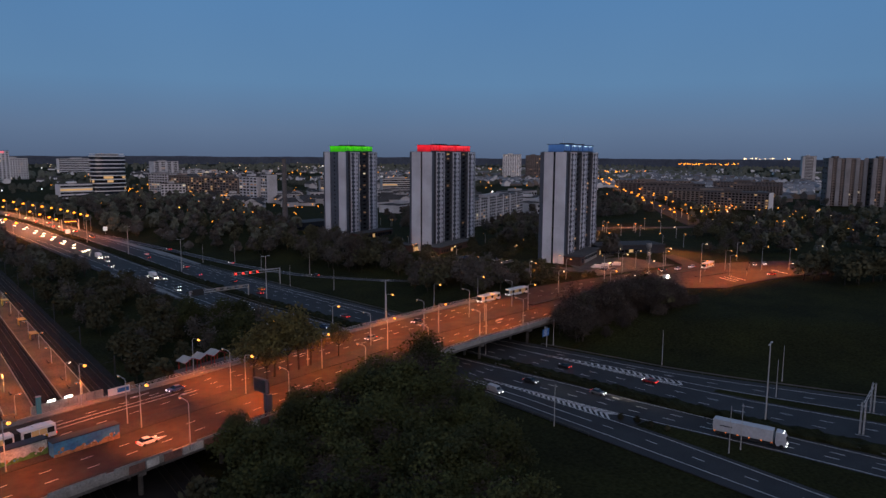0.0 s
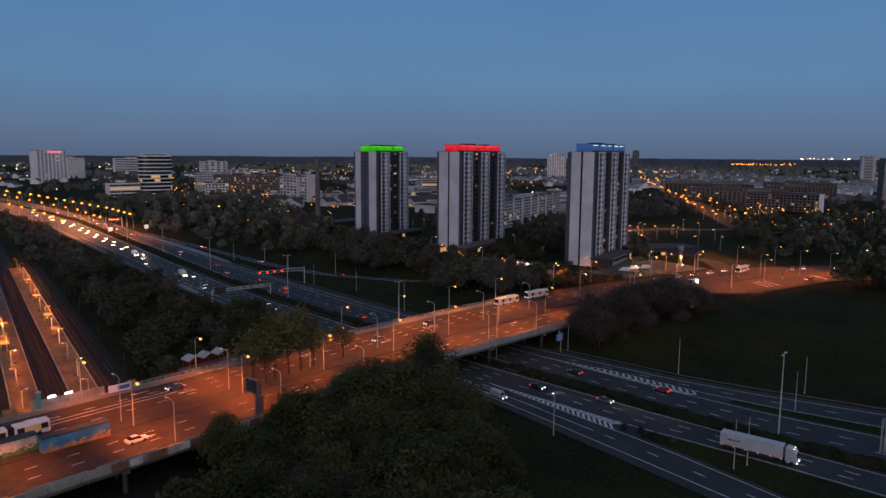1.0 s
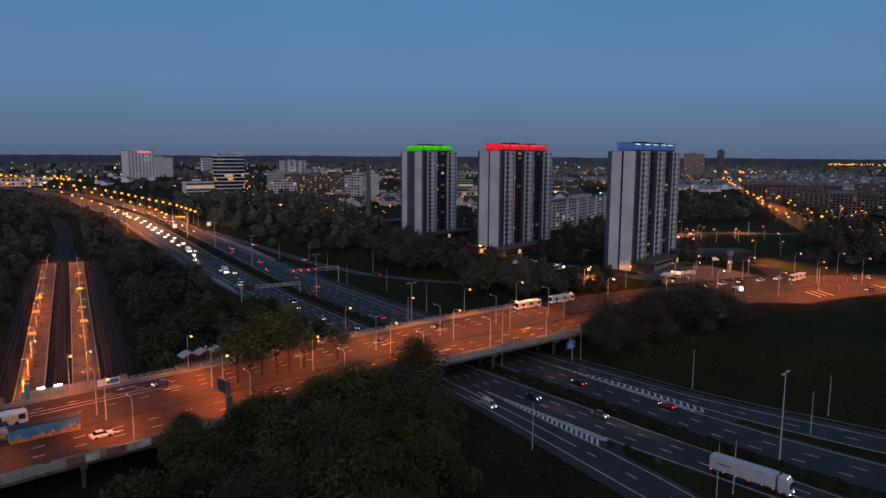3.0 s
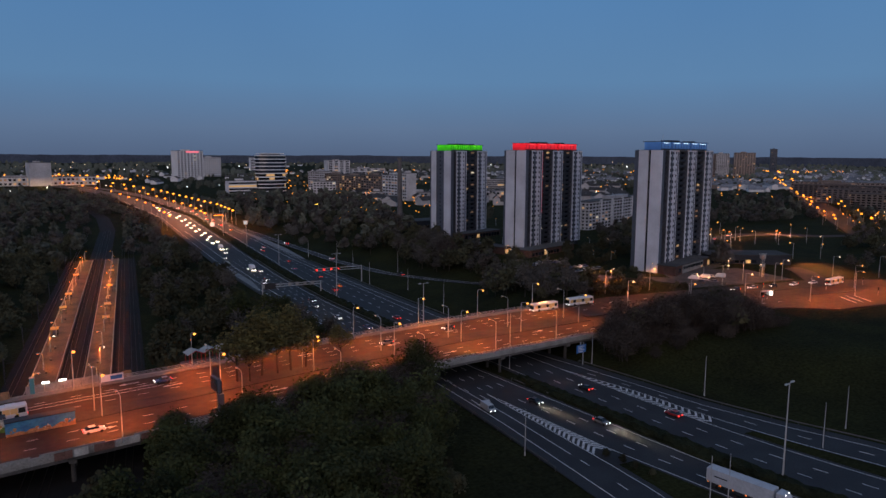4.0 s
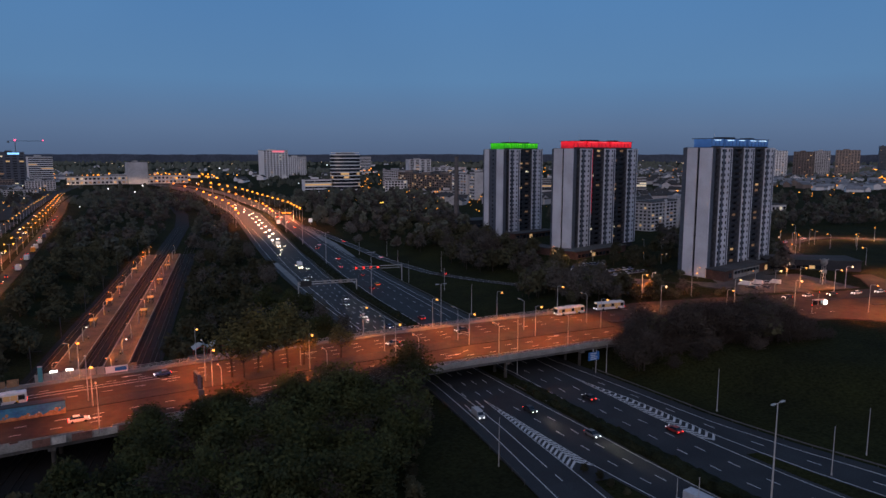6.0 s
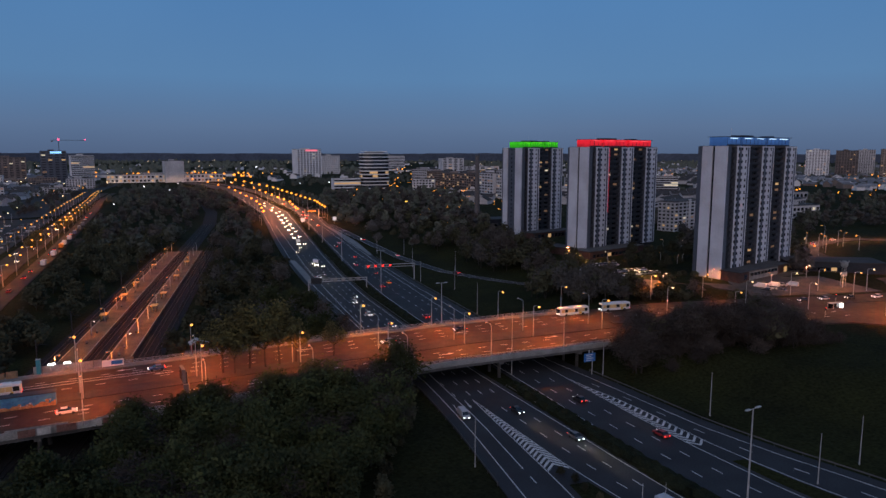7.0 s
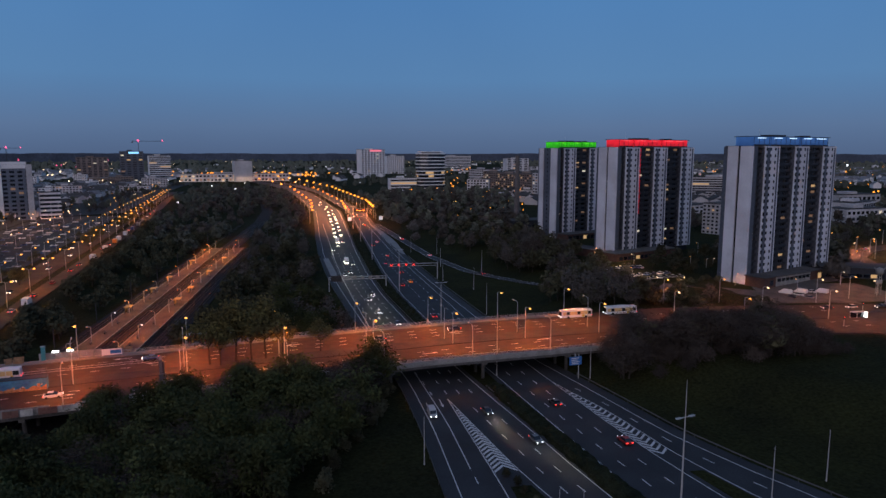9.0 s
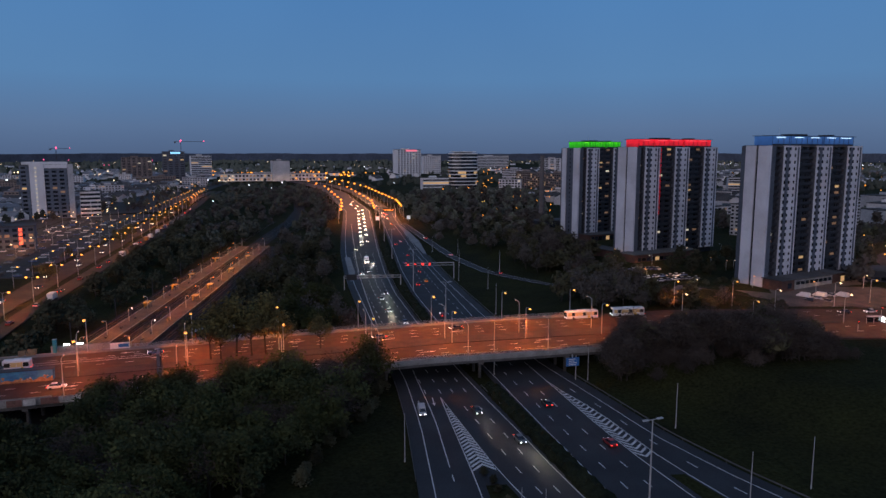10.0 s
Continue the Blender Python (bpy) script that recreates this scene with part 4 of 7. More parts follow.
for i, (x, y) in enumerate([(300, 214), (330, 206), (284, 232), (255, 226), (246, 252), (266, 292), (256, 318), (330, 226)]):
    street_lamp(x, y, -1.4, 90 * i, 6.2, 1.0, LAMP_WARM if i % 2 else LAMP_SODIUM, 0.26, label="short lamp post lighting the forecourt of the tower blocks")
    street_light("forecourt_light", x, y, 4.2, 3600, (1, 0.30, 0.11), 155)

# lamps and furniture of the platforms
PLAT_Z = ROAD_Z + 1.0
k = 0
for off in (-8.0, 7.4):
    for y in np.arange(196, 455, 21.5):
        x = rail_axis(y) + off
        lp = street_lamp(x, y, PLAT_Z, 90 if k % 2 else -90, 5.2, 0.9, LAMP_COLD if k in (2, 14) else LAMP_AMBER, 0.24 if k in (2, 14) else 0.15, name="platform_lamp", group="platform lamps", label="short platform lamp post with an amber light")
        street_light("platform_light", x, y, PLAT_Z + 4.9, 6600, (1.0, 0.185, 0.026), 148)
        k += 1
# the panel yellow includes the lamp light falling on the shelters
SHELTER = mat("yellow_lit_shelter_panel", (0.55, 0.33, 0.06), 0.5, vary=0.15)
shelter = thing("platform_shelter", "small platform shelter with a bench, panels coloured as lit yellow", "shelter", pose(rail_axis(262) - 8.6, 262, PLAT_Z), "platform shelters")
for sx in (-1, 1):
    for sy in (-2, 2):
        part("post", Mesh().box(sx - 0.06, sy - 0.06, 0, sx + 0.06, sy + 0.06, 2.5), DARK_STEEL, shelter)
part("roof", Mesh().box(-1.3, -2.4, 2.5, 1.3, 2.4, 2.65), SHELTER, shelter)
part("back_panel", Mesh().box(-1.05, -2, 0.3, -0.95, 2, 2.3), SHELTER, shelter)
part("bench", Mesh().box(-0.8, -1.6, 0.4, -0.3, 1.6, 0.5), DARK_STEEL, shelter)
for off, ys in ((-8.6, (300, 330, 384)), (7.8, (274, 300, 345, 392))):
    for y in ys:
        copy_thing(shelter, pose(rail_axis(y) + off, y, PLAT_Z))
bench = thing("bench", "dark platform bench with a slatted seat", "bench", pose(rail_axis(214) - 7, 214, PLAT_Z), "platform benches")
part("seat", Mesh().box(-0.25, -1, 0.4, 0.25, 1, 0.48), CONCRETE_DARK, bench)
part("backrest", Mesh().box(-0.3, -1, 0.5, -0.24, 1, 0.9), CONCRETE_DARK, bench)
for sy in (-0.7, 0.7):
    part("leg", Mesh().box(-0.2, sy - 0.05, 0, 0.2, sy + 0.05, 0.4), DARK_STEEL, bench)
for off, ys in ((-7.0, (228, 243, 287, 318)), (6.6, (210, 219, 240, 322, 360))):
    for y in ys:
        copy_thing(bench, pose(rail_axis(y) + off, y, PLAT_Z))
# overhead line masts of the railway
mast = thing("catenary_mast", "dark steel mast carrying the railway's overhead line", "mast", pose(rail_axis(210) - 17, 210, ROAD_Z - 0.2), "catenary masts")
part("post", Mesh().box(-0.15, -0.15, 0, 0.15, 0.15, 8), DARK_STEEL, mast)
part("bracket", Mesh().tube((0, 0, 6.6), (3.2, 0, 6.4), 0.05, 0.05, 5).tube((0, 0, 7.6), (3.0, 0, 6.6), 0.03, 0.03, 5), DARK_STEEL, mast)
for y in range(250, 640, 45):
    copy_thing(mast, pose(rail_axis(y) - 17, y, ROAD_Z - 0.2))
for y in range(210, 640, 45):
    copy_thing(mast, pose(rail_axis(y) + 19, y, ROAD_Z - 0.2, 0, 0, 180))


# ---- trees ----
def limb(ms, rng, a, d, length, r, depth, tips):
    """One limb with its own forks; the ends are gathered in tips."""
    b = a + d * length
    ms.tube(a, b, r, r * 0.6, 5 if r > 0.08 else 3, caps=False)
    if depth == 0:
        tips.append(b)
        return
    for _ in range(rng.choice((2, 3)) if depth > 1 else 3):
        e = (d + Vector((rng.uniform(-1, 1), rng.uniform(-1, 1), rng.uniform(-0.15, 0.7))) * 0.75).normalized()
        limb(ms, rng, b, e, length * rng.uniform(0.6, 0.85), r * 0.58, depth - 1, tips)
    tips.append(b)


def leaf_cloud(ms, rng, c, radius, count, size, flat=0.75, slim=0.6):
    """Many small leaf sprays round a point, thinning out at the edge."""
    for _ in range(count):
        d = Vector((rng.gauss(0, 1), rng.gauss(0, 1), rng.gauss(0, 1) * flat)).normalized() * radius * (rng.random() ** 0.4)
        p = c + d
        u = Vector((rng.gauss(0, 1), rng.gauss(0, 1), rng.gauss(0, 0.6))).normalized()
        w = u.cross(Vector((rng.gauss(0, 1), rng.gauss(0, 1), rng.gauss(0, 1)))).normalized()
        s = size * rng.uniform(0.55, 1.3)
        ms.face(p - u * s, p + w * s * slim, p + u * s, p - w * s * slim)


def make_tree(seed, height, spread, leaves, size, leaf, label, name="tree", trunk_share=0.28, depth=3, narrow=1.0, slim=0.6):
    rng = random.Random(seed)
    ob = thing(name, label, "tree")
    wood, tips = Mesh(), []
    h0 = height * trunk_share
    base = Vector((0, 0, -0.5))
    top = Vector((rng.uniform(-0.3, 0.3), rng.uniform(-0.3, 0.3), h0))
    wood.tube(base, top, height * 0.022, height * 0.016, 7, caps=False)
    n = 5
    for i in range(n):
        a = 2 * math.pi * (i + rng.random() * 0.7) / n
        d = Vector((math.cos(a) * narrow, math.sin(a) * narrow, rng.uniform(0.55, 1.5))).normalized()
        limb(wood, rng, top, d, height * 0.22, height * 0.011, depth - 1, tips)
    limb(wood, rng, top, Vector((rng.uniform(-0.1, 0.1), rng.uniform(-0.1, 0.1), 1)), height * 0.26, height * 0.013, depth, tips)
    part("trunk", wood, BARK, ob)
    if leaves:
        crown = Mesh()
        per = max(3, leaves // len(tips))
        for t in tips:
            leaf_cloud(crown, rng, t, spread * rng.uniform(0.16, 0.34), per, size, slim=slim)
        part("crown", crown, leaf, ob)
    return ob


LEAFY, BARE, SMALL, BUSH = [], [], [], []
for i in range(5):
    LEAFY.append(make_tree(10 + i, 12.5, 9.5, 3100, 0.38, LEAF, "leafy dark green tree with fresh spring foliage"))
THICKET = [make_tree(140 + i, 6.5, 7.0, 1000, 0.55, TWIGS, "tangled bare brownish thicket on the slope", name="shrub", trunk_share=0.08, depth=3, slim=0.12) for i in range(2)]
for i in range(4):
    BARE.append(make_tree(30 + i, 11.0, 8.5, 1300, 0.62, TWIGS, "bare brownish tree with fine twigs and few buds", depth=4, slim=0.10, trunk_share=0.2))
for i in range(4):
    SMALL.append(make_tree(50 + i, 10.0, 8.5, 460, 0.9, LEAF_DARK, "dark tree in a wood beside the motorway", depth=2))
for i in range(3):
    BUSH.append(make_tree(70 + i, 4.5, 5.0, 500, 0.42, LEAF_DARK, "low dark shrub at the edge of the wood", name="shrub", trunk_share=0.12, depth=2))
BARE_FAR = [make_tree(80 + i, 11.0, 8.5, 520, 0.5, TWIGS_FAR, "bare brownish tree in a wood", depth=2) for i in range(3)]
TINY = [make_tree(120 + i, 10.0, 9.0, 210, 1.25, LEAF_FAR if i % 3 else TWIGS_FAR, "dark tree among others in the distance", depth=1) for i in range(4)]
ROADSIDE = [make_tree(100 + i, 11.5, 7.5, 1900, 0.34, LEAF_LAMPLIT, "slender roadside tree on the median, fresh leaves coloured as lamp-lit", trunk_share=0.36) for i in range(3)]
LIT_TREE = make_tree(105, 9.5, 9.5, 2400, 0.4, LEAF_LAMPLIT, "round boulevard tree with yellowish lamp-lit leaves", trunk_share=0.2)
POPLAR = make_tree(90, 17, 5.5, 1500, 0.45, TWIGS, "tall narrow reddish-brown poplar", trunk_share=0.15, depth=3, narrow=0.35)
PALE = make_tree(95, 9, 8, 900, 0.5, BLOSSOM, "pale blossoming tree on the verge", depth=3)
used = set()
trng = random.Random(77)


def plant(proto, x, y, s, z=None, stretch=1.0):
    """Sets a tree, each with its own turn and size. The first use takes the original."""
    m = pose(x, y, ground_z(x, y) if z is None else z, 0, 0, trng.uniform(0, 360))
    sc = (s, s, s * stretch)
    if proto.name not in used:
        used.add(proto.name)
        proto.matrix_basis = m
        proto.scale = sc
        return proto
    keep = tuple(proto.scale)
    proto.scale = sc
    ob = copy_thing(proto, m)
    proto.scale = keep
    return ob


# the wood in front of the bridge
def wood_edge(y):
    return float(np.interp(y, [50, 85, 95, 120, 150], [80, 94, 104, 115, 126]))


n = 0
placed = []
while n < 4000 and len(placed) < 100:
    n += 1
    x, y = trng.uniform(44, 126), trng.uniform(62, 150)
    if y > deck_near(x) - 4.5 or x > wood_edge(y) - 2 or (x < 57 and y > 105) or any((x - a) ** 2 + (y - b) ** 2 < 24 for a, b in placed):
        continue
    placed.append((x, y))
    near_bridge = 1 - smooth_step(6, 30, deck_near(x) - y)
    s = trng.uniform(0.8, 1.05) + 0.22 * near_bridge * smooth_step(60, 90, x)
    plant(trng.choice(LEAFY) if trng.random() < 0.75 else trng.choice(BARE), x, y, s)
for _ in range(46):
    x = trng.uniform(-5, 60)
    y = trng.uniform(55, deck_near(x) - 10)
    plant(trng.choice(BUSH + SMALL), x, y, trng.uniform(0.6, 0.9))
for y in np.arange(84, 152, 4.5):
    plant(trng.choice(BUSH), wood_edge(y) + trng.uniform(-2, 3), y, trng.uniform(0.6, 1.0))
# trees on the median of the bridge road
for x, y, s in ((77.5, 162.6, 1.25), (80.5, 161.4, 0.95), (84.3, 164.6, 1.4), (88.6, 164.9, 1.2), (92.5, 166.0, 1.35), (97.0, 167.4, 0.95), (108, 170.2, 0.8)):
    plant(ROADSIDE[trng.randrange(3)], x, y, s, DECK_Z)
# bare wood east of the bridge, on the slope
for _ in range(80):
    x = trng.uniform(194, 259)
    y = trng.uniform(141, 158.5) if x > 222 else trng.uniform(147, 158)
    plant(trng.choice(BARE) if trng.random() < 0.9 else trng.choice(SMALL), x, y, trng.uniform(0.7, 1.3) * (1.0 if x < 250 else 0.75))
for _ in range(58):
    x = trng.uniform(195, 262)
    plant(trng.choice(THICKET), x, trng.uniform(136, 157) if x > 220 else trng.uniform(141, 157), trng.uniform(0.6, 1.2))
# shrubs and trees between the bridge road and the forecourt
for _ in range(26):
    x = trng.uniform(206, 241)
    plant(trng.choice(SMALL + BARE_FAR + BUSH), x, trng.uniform(208, 226), trng.uniform(0.5, 0.8))
for _ in range(22):
    x = trng.uniform(243, 284)
    plant(trng.choice(BUSH), x, trng.uniform(207, 211.5) if x > 262 else trng.uniform(208, 218), trng.uniform(0.4, 0.75))
for _ in range(14):
    plant(trng.choice(BUSH), trng.uniform(262, 286), trng.uniform(236, 246), trng.uniform(0.4, 0.7))


SOURCE = {}


def raw(me):
    if me.name not in SOURCE:
        v = np.empty(len(me.vertices) * 3)
        me.vertices.foreach_get("co", v)
        SOURCE[me.name] = (v.reshape(-1, 3), [tuple(p.vertices) for p in me.polygons])
    return SOURCE[me.name]


def grove(count, x0, x1, y0, y1, kinds, lo, hi, keep=lambda x, y: True, label="dense dark wood of many trees beside the road"):
    """A wood that nobody could count: whole trees, each turned and sized for itself, joined into one object."""
    groups, made = {}, 0
    for _ in range(count * 8):
        x, y = trng.uniform(x0, x1), trng.uniform(y0, y1)
        if not keep(x, y) or not off_lawn(x, y):
            continue
        proto, s, a = trng.choice(kinds), trng.uniform(lo, hi), trng.uniform(0, 6.28)
        for o in proto.children:
            v, f = raw(o.data)
            m = o.data.materials[0]
            vs, fs = groups.setdefault(m.name, ([], []))
            k = sum(len(b) for b in vs)
            c, d = math.cos(a) * s, math.sin(a) * s
            w = np.column_stack((v[:, 0] * c - v[:, 1] * d + x, v[:, 0] * d + v[:, 1] * c + y, v[:, 2] * s * trng.uniform(0.85, 1.15) + ground_z(x, y)))
            vs.append(w)
            fs += [tuple(i + k for i in q) for q in f]
        made += 1
        if made == count:
            break
    if not made:
        return
    me = bpy.data.meshes.new("wood")
    allv, allf, mats, start = [], [], [], 0
    for i, (mn, (vs, fs)) in enumerate(groups.items()):
        n = sum(len(b) for b in vs)
        allv += [tuple(r) for b in vs for r in b.tolist()]
        allf += [tuple(j + start for j in q) for q in fs]
        mats += [i] * len(fs)
        start += n
        me.materials.append(bpy.data.materials[mn])
    me.from_pydata(allv, [], allf)
    me.polygons.foreach_set("material_index", mats)
    tagged(new("wood", me), label, "wood", kind="stuff")


between = lambda x, y: rail_axis(y) + 23 < x < left_outer(y) - 9 and y > deck_far(x) + 6
grove(150, 60, 125, 192, 460, SMALL + SMALL + BARE_FAR + BUSH, 0.7, 1.0, between)
grove(30, 88, 122, 196, 260, LEAFY + BARE_FAR, 0.8, 1.1, between)
west_wood = lambda x, y: west_r(y) + 9 < x < rail_axis(y) - 20 and y > deck_far(x) + 8
grove(150, -30, 32, 180, 560, SMALL + SMALL + BUSH, 0.65, 1.0, west_wood)
tower_wood = lambda x, y: x > plateau_edge(y) + 8 and not (236 < x and 212 < y < 245) and not (229 < x and 244 < y < 292) and x < np.interp(y, [205, 290, 300, 390, 400, 460], [262, 262, 248, 250, 246, 252])
grove(130, 204, 262, 208, 420, SMALL + BARE_FAR + BARE_FAR, 0.75, 1.15, tower_wood)
for x, y, s in ((222, 330, 0.95), (226, 338, 1.0), (230, 300, 0.9), (231, 340, 0.85)):
    plant(POPLAR, x, y, s)
for x, y, s in ((100, 236, 0.8), (106, 243, 0.9)):
    plant(POPLAR, x, y, s * 0.8)
for x, y in ((178, 470), (184, 520), (190, 560), (186, 600), (196, 640), (181, 585)):
    plant(PALE, x, y, trng.uniform(0.8, 1.1))
grove(40, 268, 345, 262, 300, BUSH + SMALL, 0.5, 0.9)
grove(50, 330, 480, 285, 420, SMALL + BARE_FAR, 0.6, 1.0, lambda x, y: abs((y - 400) - 0.498 * (x - 380)) > 18)
grove(60, 355, 620, 195, 330, SMALL + BARE_FAR + BUSH, 0.6, 1.05, lambda x, y: y < np.interp(x, [355, 400, 440, 620], [180, 205, 265, 310]) and y > np.interp(x, [372, 410, 455, 535], [200, 180, 152, 116]))
for _ in range(36):
    x = trng.uniform(388, 520)
    plant(trng.choice(SMALL + BARE_FAR), x, np.interp(x, [395, 440, 520], [118, 96, 62]) - trng.uniform(1, 22), trng.uniform(0.7, 1.15))
grove(60, 186, 250, 430, 640, SMALL + BUSH, 0.6, 1.0, lambda x, y: x > ramp_line(y) + 22 + 0.05 * (y - 430))
for x, y, s in ((351, 134, 1.35), (355, 131, 1.2), (361, 130, 1.45), (352, 116, 1.3), (358, 112, 1.4), (364, 115, 1.5), (371, 110, 1.4), (378, 109, 1.5), (385, 104, 1.4), (374, 131, 1.0), (378, 128, 1.15), (384, 126, 1.0), (390, 124, 1.1), (402, 116, 1.05), (410, 112, 1.15), (420, 108, 1.0), (428, 104, 1.1), (370, 126, 0.8)):
    plant(SMALL[int(x) % 4], x, y, s)
open_road = lambda x, y: abs(y - np.interp(x, [404, 552, 1530], [166, 301, 1109])) > 16 and not (300 < x < 345 and 340 < y < 420) and np.interp(x, [330, 366, 398, 434, 480, 540], [215, 240, 300, 355, 400, 390]) + 8 < y
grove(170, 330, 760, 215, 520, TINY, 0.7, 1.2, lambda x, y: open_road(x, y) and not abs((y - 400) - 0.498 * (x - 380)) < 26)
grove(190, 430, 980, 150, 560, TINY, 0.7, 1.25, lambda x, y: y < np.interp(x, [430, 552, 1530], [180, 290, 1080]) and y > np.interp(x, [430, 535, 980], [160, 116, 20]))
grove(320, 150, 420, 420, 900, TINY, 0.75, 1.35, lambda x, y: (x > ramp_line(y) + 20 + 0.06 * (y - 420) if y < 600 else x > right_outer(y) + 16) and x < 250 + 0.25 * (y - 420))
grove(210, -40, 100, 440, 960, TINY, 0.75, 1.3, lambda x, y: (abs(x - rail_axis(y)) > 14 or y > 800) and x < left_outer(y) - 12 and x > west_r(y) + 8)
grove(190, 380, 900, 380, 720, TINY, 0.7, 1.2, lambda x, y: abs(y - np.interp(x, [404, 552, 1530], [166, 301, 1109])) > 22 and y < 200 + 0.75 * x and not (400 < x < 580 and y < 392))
# trees along the boulevard, with yellow lamp light in their leaf colour
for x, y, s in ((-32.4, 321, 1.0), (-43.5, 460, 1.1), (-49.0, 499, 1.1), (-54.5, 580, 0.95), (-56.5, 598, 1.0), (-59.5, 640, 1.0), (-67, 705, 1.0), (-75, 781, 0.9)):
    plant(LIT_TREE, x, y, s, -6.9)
# trees between crossing and avenue
grove(85, 385, 690, 170, 350, SMALL + SMALL + BARE_FAR + TINY, 0.55, 0.9, lambda x, y: np.interp(x, [395, 425, 690], [205, 184, 330]) < y < np.interp(x, [385, 410, 555, 690], [206, 238, 312, 360]))
grove(70, 430, 680, 100, 300, SMALL + TINY, 0.8, 1.3, lambda x, y: np.interp(x, [430, 535, 680], [165, 116, 60]) < y < np.interp(x, [430, 680], [180, 315]))
# trees in the western town and before the long hall
grove(230, -330, -95, 700, 1420, TINY, 0.6, 1.0, lambda x, y: x < west_l(min(y, 1300)) - 12 and x > -0.3 * y, label="dark garden trees between the houses of the western town")
grove(170, -520, -110, 520, 1150, TINY, 0.6, 1.1, lambda x, y: x < west_l(y) - 84 and x > -0.46 * y - 20 and noise.noise(Vector((x * 0.012, y * 0.012, 3.1))) > -0.05, label="dark trees between the houses of the western town")
grove(110, -70, 70, 985, 1110, TINY, 0.9, 1.4, lambda x, y: west_r(y) + 10 < x < left_outer(y) - 14)
grove(60, -115, -45, 300, 620, SMALL + BUSH, 0.4, 0.75, lambda x, y: abs(x - west_l(y) + 78) < 4 or abs(x - west_l(y) + 7) < 1.5 and noise.noise(Vector((0.1, y * 0.03, 0))) > 0.0, label="small trees round the car park")


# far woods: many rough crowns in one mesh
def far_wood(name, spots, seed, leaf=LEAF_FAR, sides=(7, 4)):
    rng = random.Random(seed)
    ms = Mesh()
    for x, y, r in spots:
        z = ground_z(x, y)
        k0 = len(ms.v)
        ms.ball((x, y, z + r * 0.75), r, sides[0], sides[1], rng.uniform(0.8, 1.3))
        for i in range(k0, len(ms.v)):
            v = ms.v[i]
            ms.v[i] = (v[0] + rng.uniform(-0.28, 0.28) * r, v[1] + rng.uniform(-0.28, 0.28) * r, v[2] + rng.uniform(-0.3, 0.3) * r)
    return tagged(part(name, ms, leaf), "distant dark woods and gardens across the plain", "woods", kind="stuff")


frng = random.Random(5)


def road_free(x, y):
    if left_outer(y) - 12 < x < right_outer(y) + 14 and y < 1900:
        return False
    if y < 700 and ramp_line(y) - 8 < x < ramp_line(y) + 8:
        return False
    if y < 1300 and west_l(y) - 80 < x < west_r(y) + 6:
        return False
    if y < 900 and abs(x - rail_axis(y)) < 20:
        return False
    return True


spots = []
for _ in range(9000):
    y = 860 + 1100 * frng.random() ** 1.2
    x = frng.uniform(-0.75, 1.25) * (y + 250) * 0.9
    dense = noise.noise(Vector((x * 0.006, y * 0.006, 0.3))) + 0.5 * noise.noise(Vector((x * 0.02, y * 0.02, 1.3)))
    near_road = 60 < x - right_outer(min(y, 1900)) + 55 < 260 and y < 1000
    belt = -10 < x < 100 and 450 < y < 1050
    if (dense > 0.02 or near_road or belt) and road_free(x, y) and not (-330 < x < -90 and y < 1100):
        spots.append((x, y, frng.uniform(2.6, 5.2)))
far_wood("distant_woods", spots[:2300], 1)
spots = []
for _ in range(6500):
    a, r = radians(frng.uniform(-44, 80)), frng.uniform(1750, 4650)
    x, y = r * math.sin(a), r * math.cos(a)
    dense = noise.noise(Vector((x * 0.002, y * 0.002, 5.3)))
    if dense > -0.08 and (y > 1900 or x > 1500):
        spots.append((x, y, frng.uniform(5, 9.5)))
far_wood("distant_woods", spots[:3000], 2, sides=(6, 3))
# low wooded rise on the horizon, distance haze put into its colour
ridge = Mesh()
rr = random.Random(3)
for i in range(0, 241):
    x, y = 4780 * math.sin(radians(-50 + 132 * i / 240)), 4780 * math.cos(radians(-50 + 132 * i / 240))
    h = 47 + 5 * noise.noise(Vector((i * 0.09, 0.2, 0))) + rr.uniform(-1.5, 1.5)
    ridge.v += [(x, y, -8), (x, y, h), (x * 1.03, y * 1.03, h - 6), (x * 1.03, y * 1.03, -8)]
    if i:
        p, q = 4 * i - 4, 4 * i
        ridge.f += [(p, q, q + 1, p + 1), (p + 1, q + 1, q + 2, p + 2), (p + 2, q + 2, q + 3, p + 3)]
tagged(part("backdrop", ridge, mat("far_woods_haze_tint", (0.085, 0.105, 0.145), 0.95, vary=0.3, scale=0.01, fine=0.08, spec=0.0)), "low wooded rise on the horizon", "hills", kind="structure")

for proto in [LIT_TREE] + THICKET + LEAFY + BARE + SMALL + BUSH + BARE_FAR + TINY + [POPLAR, PALE]:
    if proto.name not in used:
        plant(proto, trng.uniform(64, 100), trng.uniform(70, 100), 0.85)


# ---- vehicles ----
def paint_of(name, c):
    return mat(name, c, 0.35, 0.1, vary=0.08, spec=0.5)


PAINTS = [paint_of("silver_car_paint", (0.42, 0.43, 0.45)), paint_of("black_car_paint", (0.02, 0.02, 0.024)), paint_of("red_car_paint", (0.32, 0.02, 0.02)),
          WHITE_PAINT, paint_of("blue_car_paint", (0.03, 0.06, 0.16)), paint_of("yellow_van_paint", (0.65, 0.38, 0.02)), paint_of("grey_car_paint", (0.13, 0.135, 0.14))]
COLOUR = ("silver", "black", "red", "white", "dark blue", "yellow", "grey")
WHEEL = Mesh().tube((-0.11, 0, 0), (0.11, 0, 0), 0.32, None, 12).data("wheel", RUBBER, True)
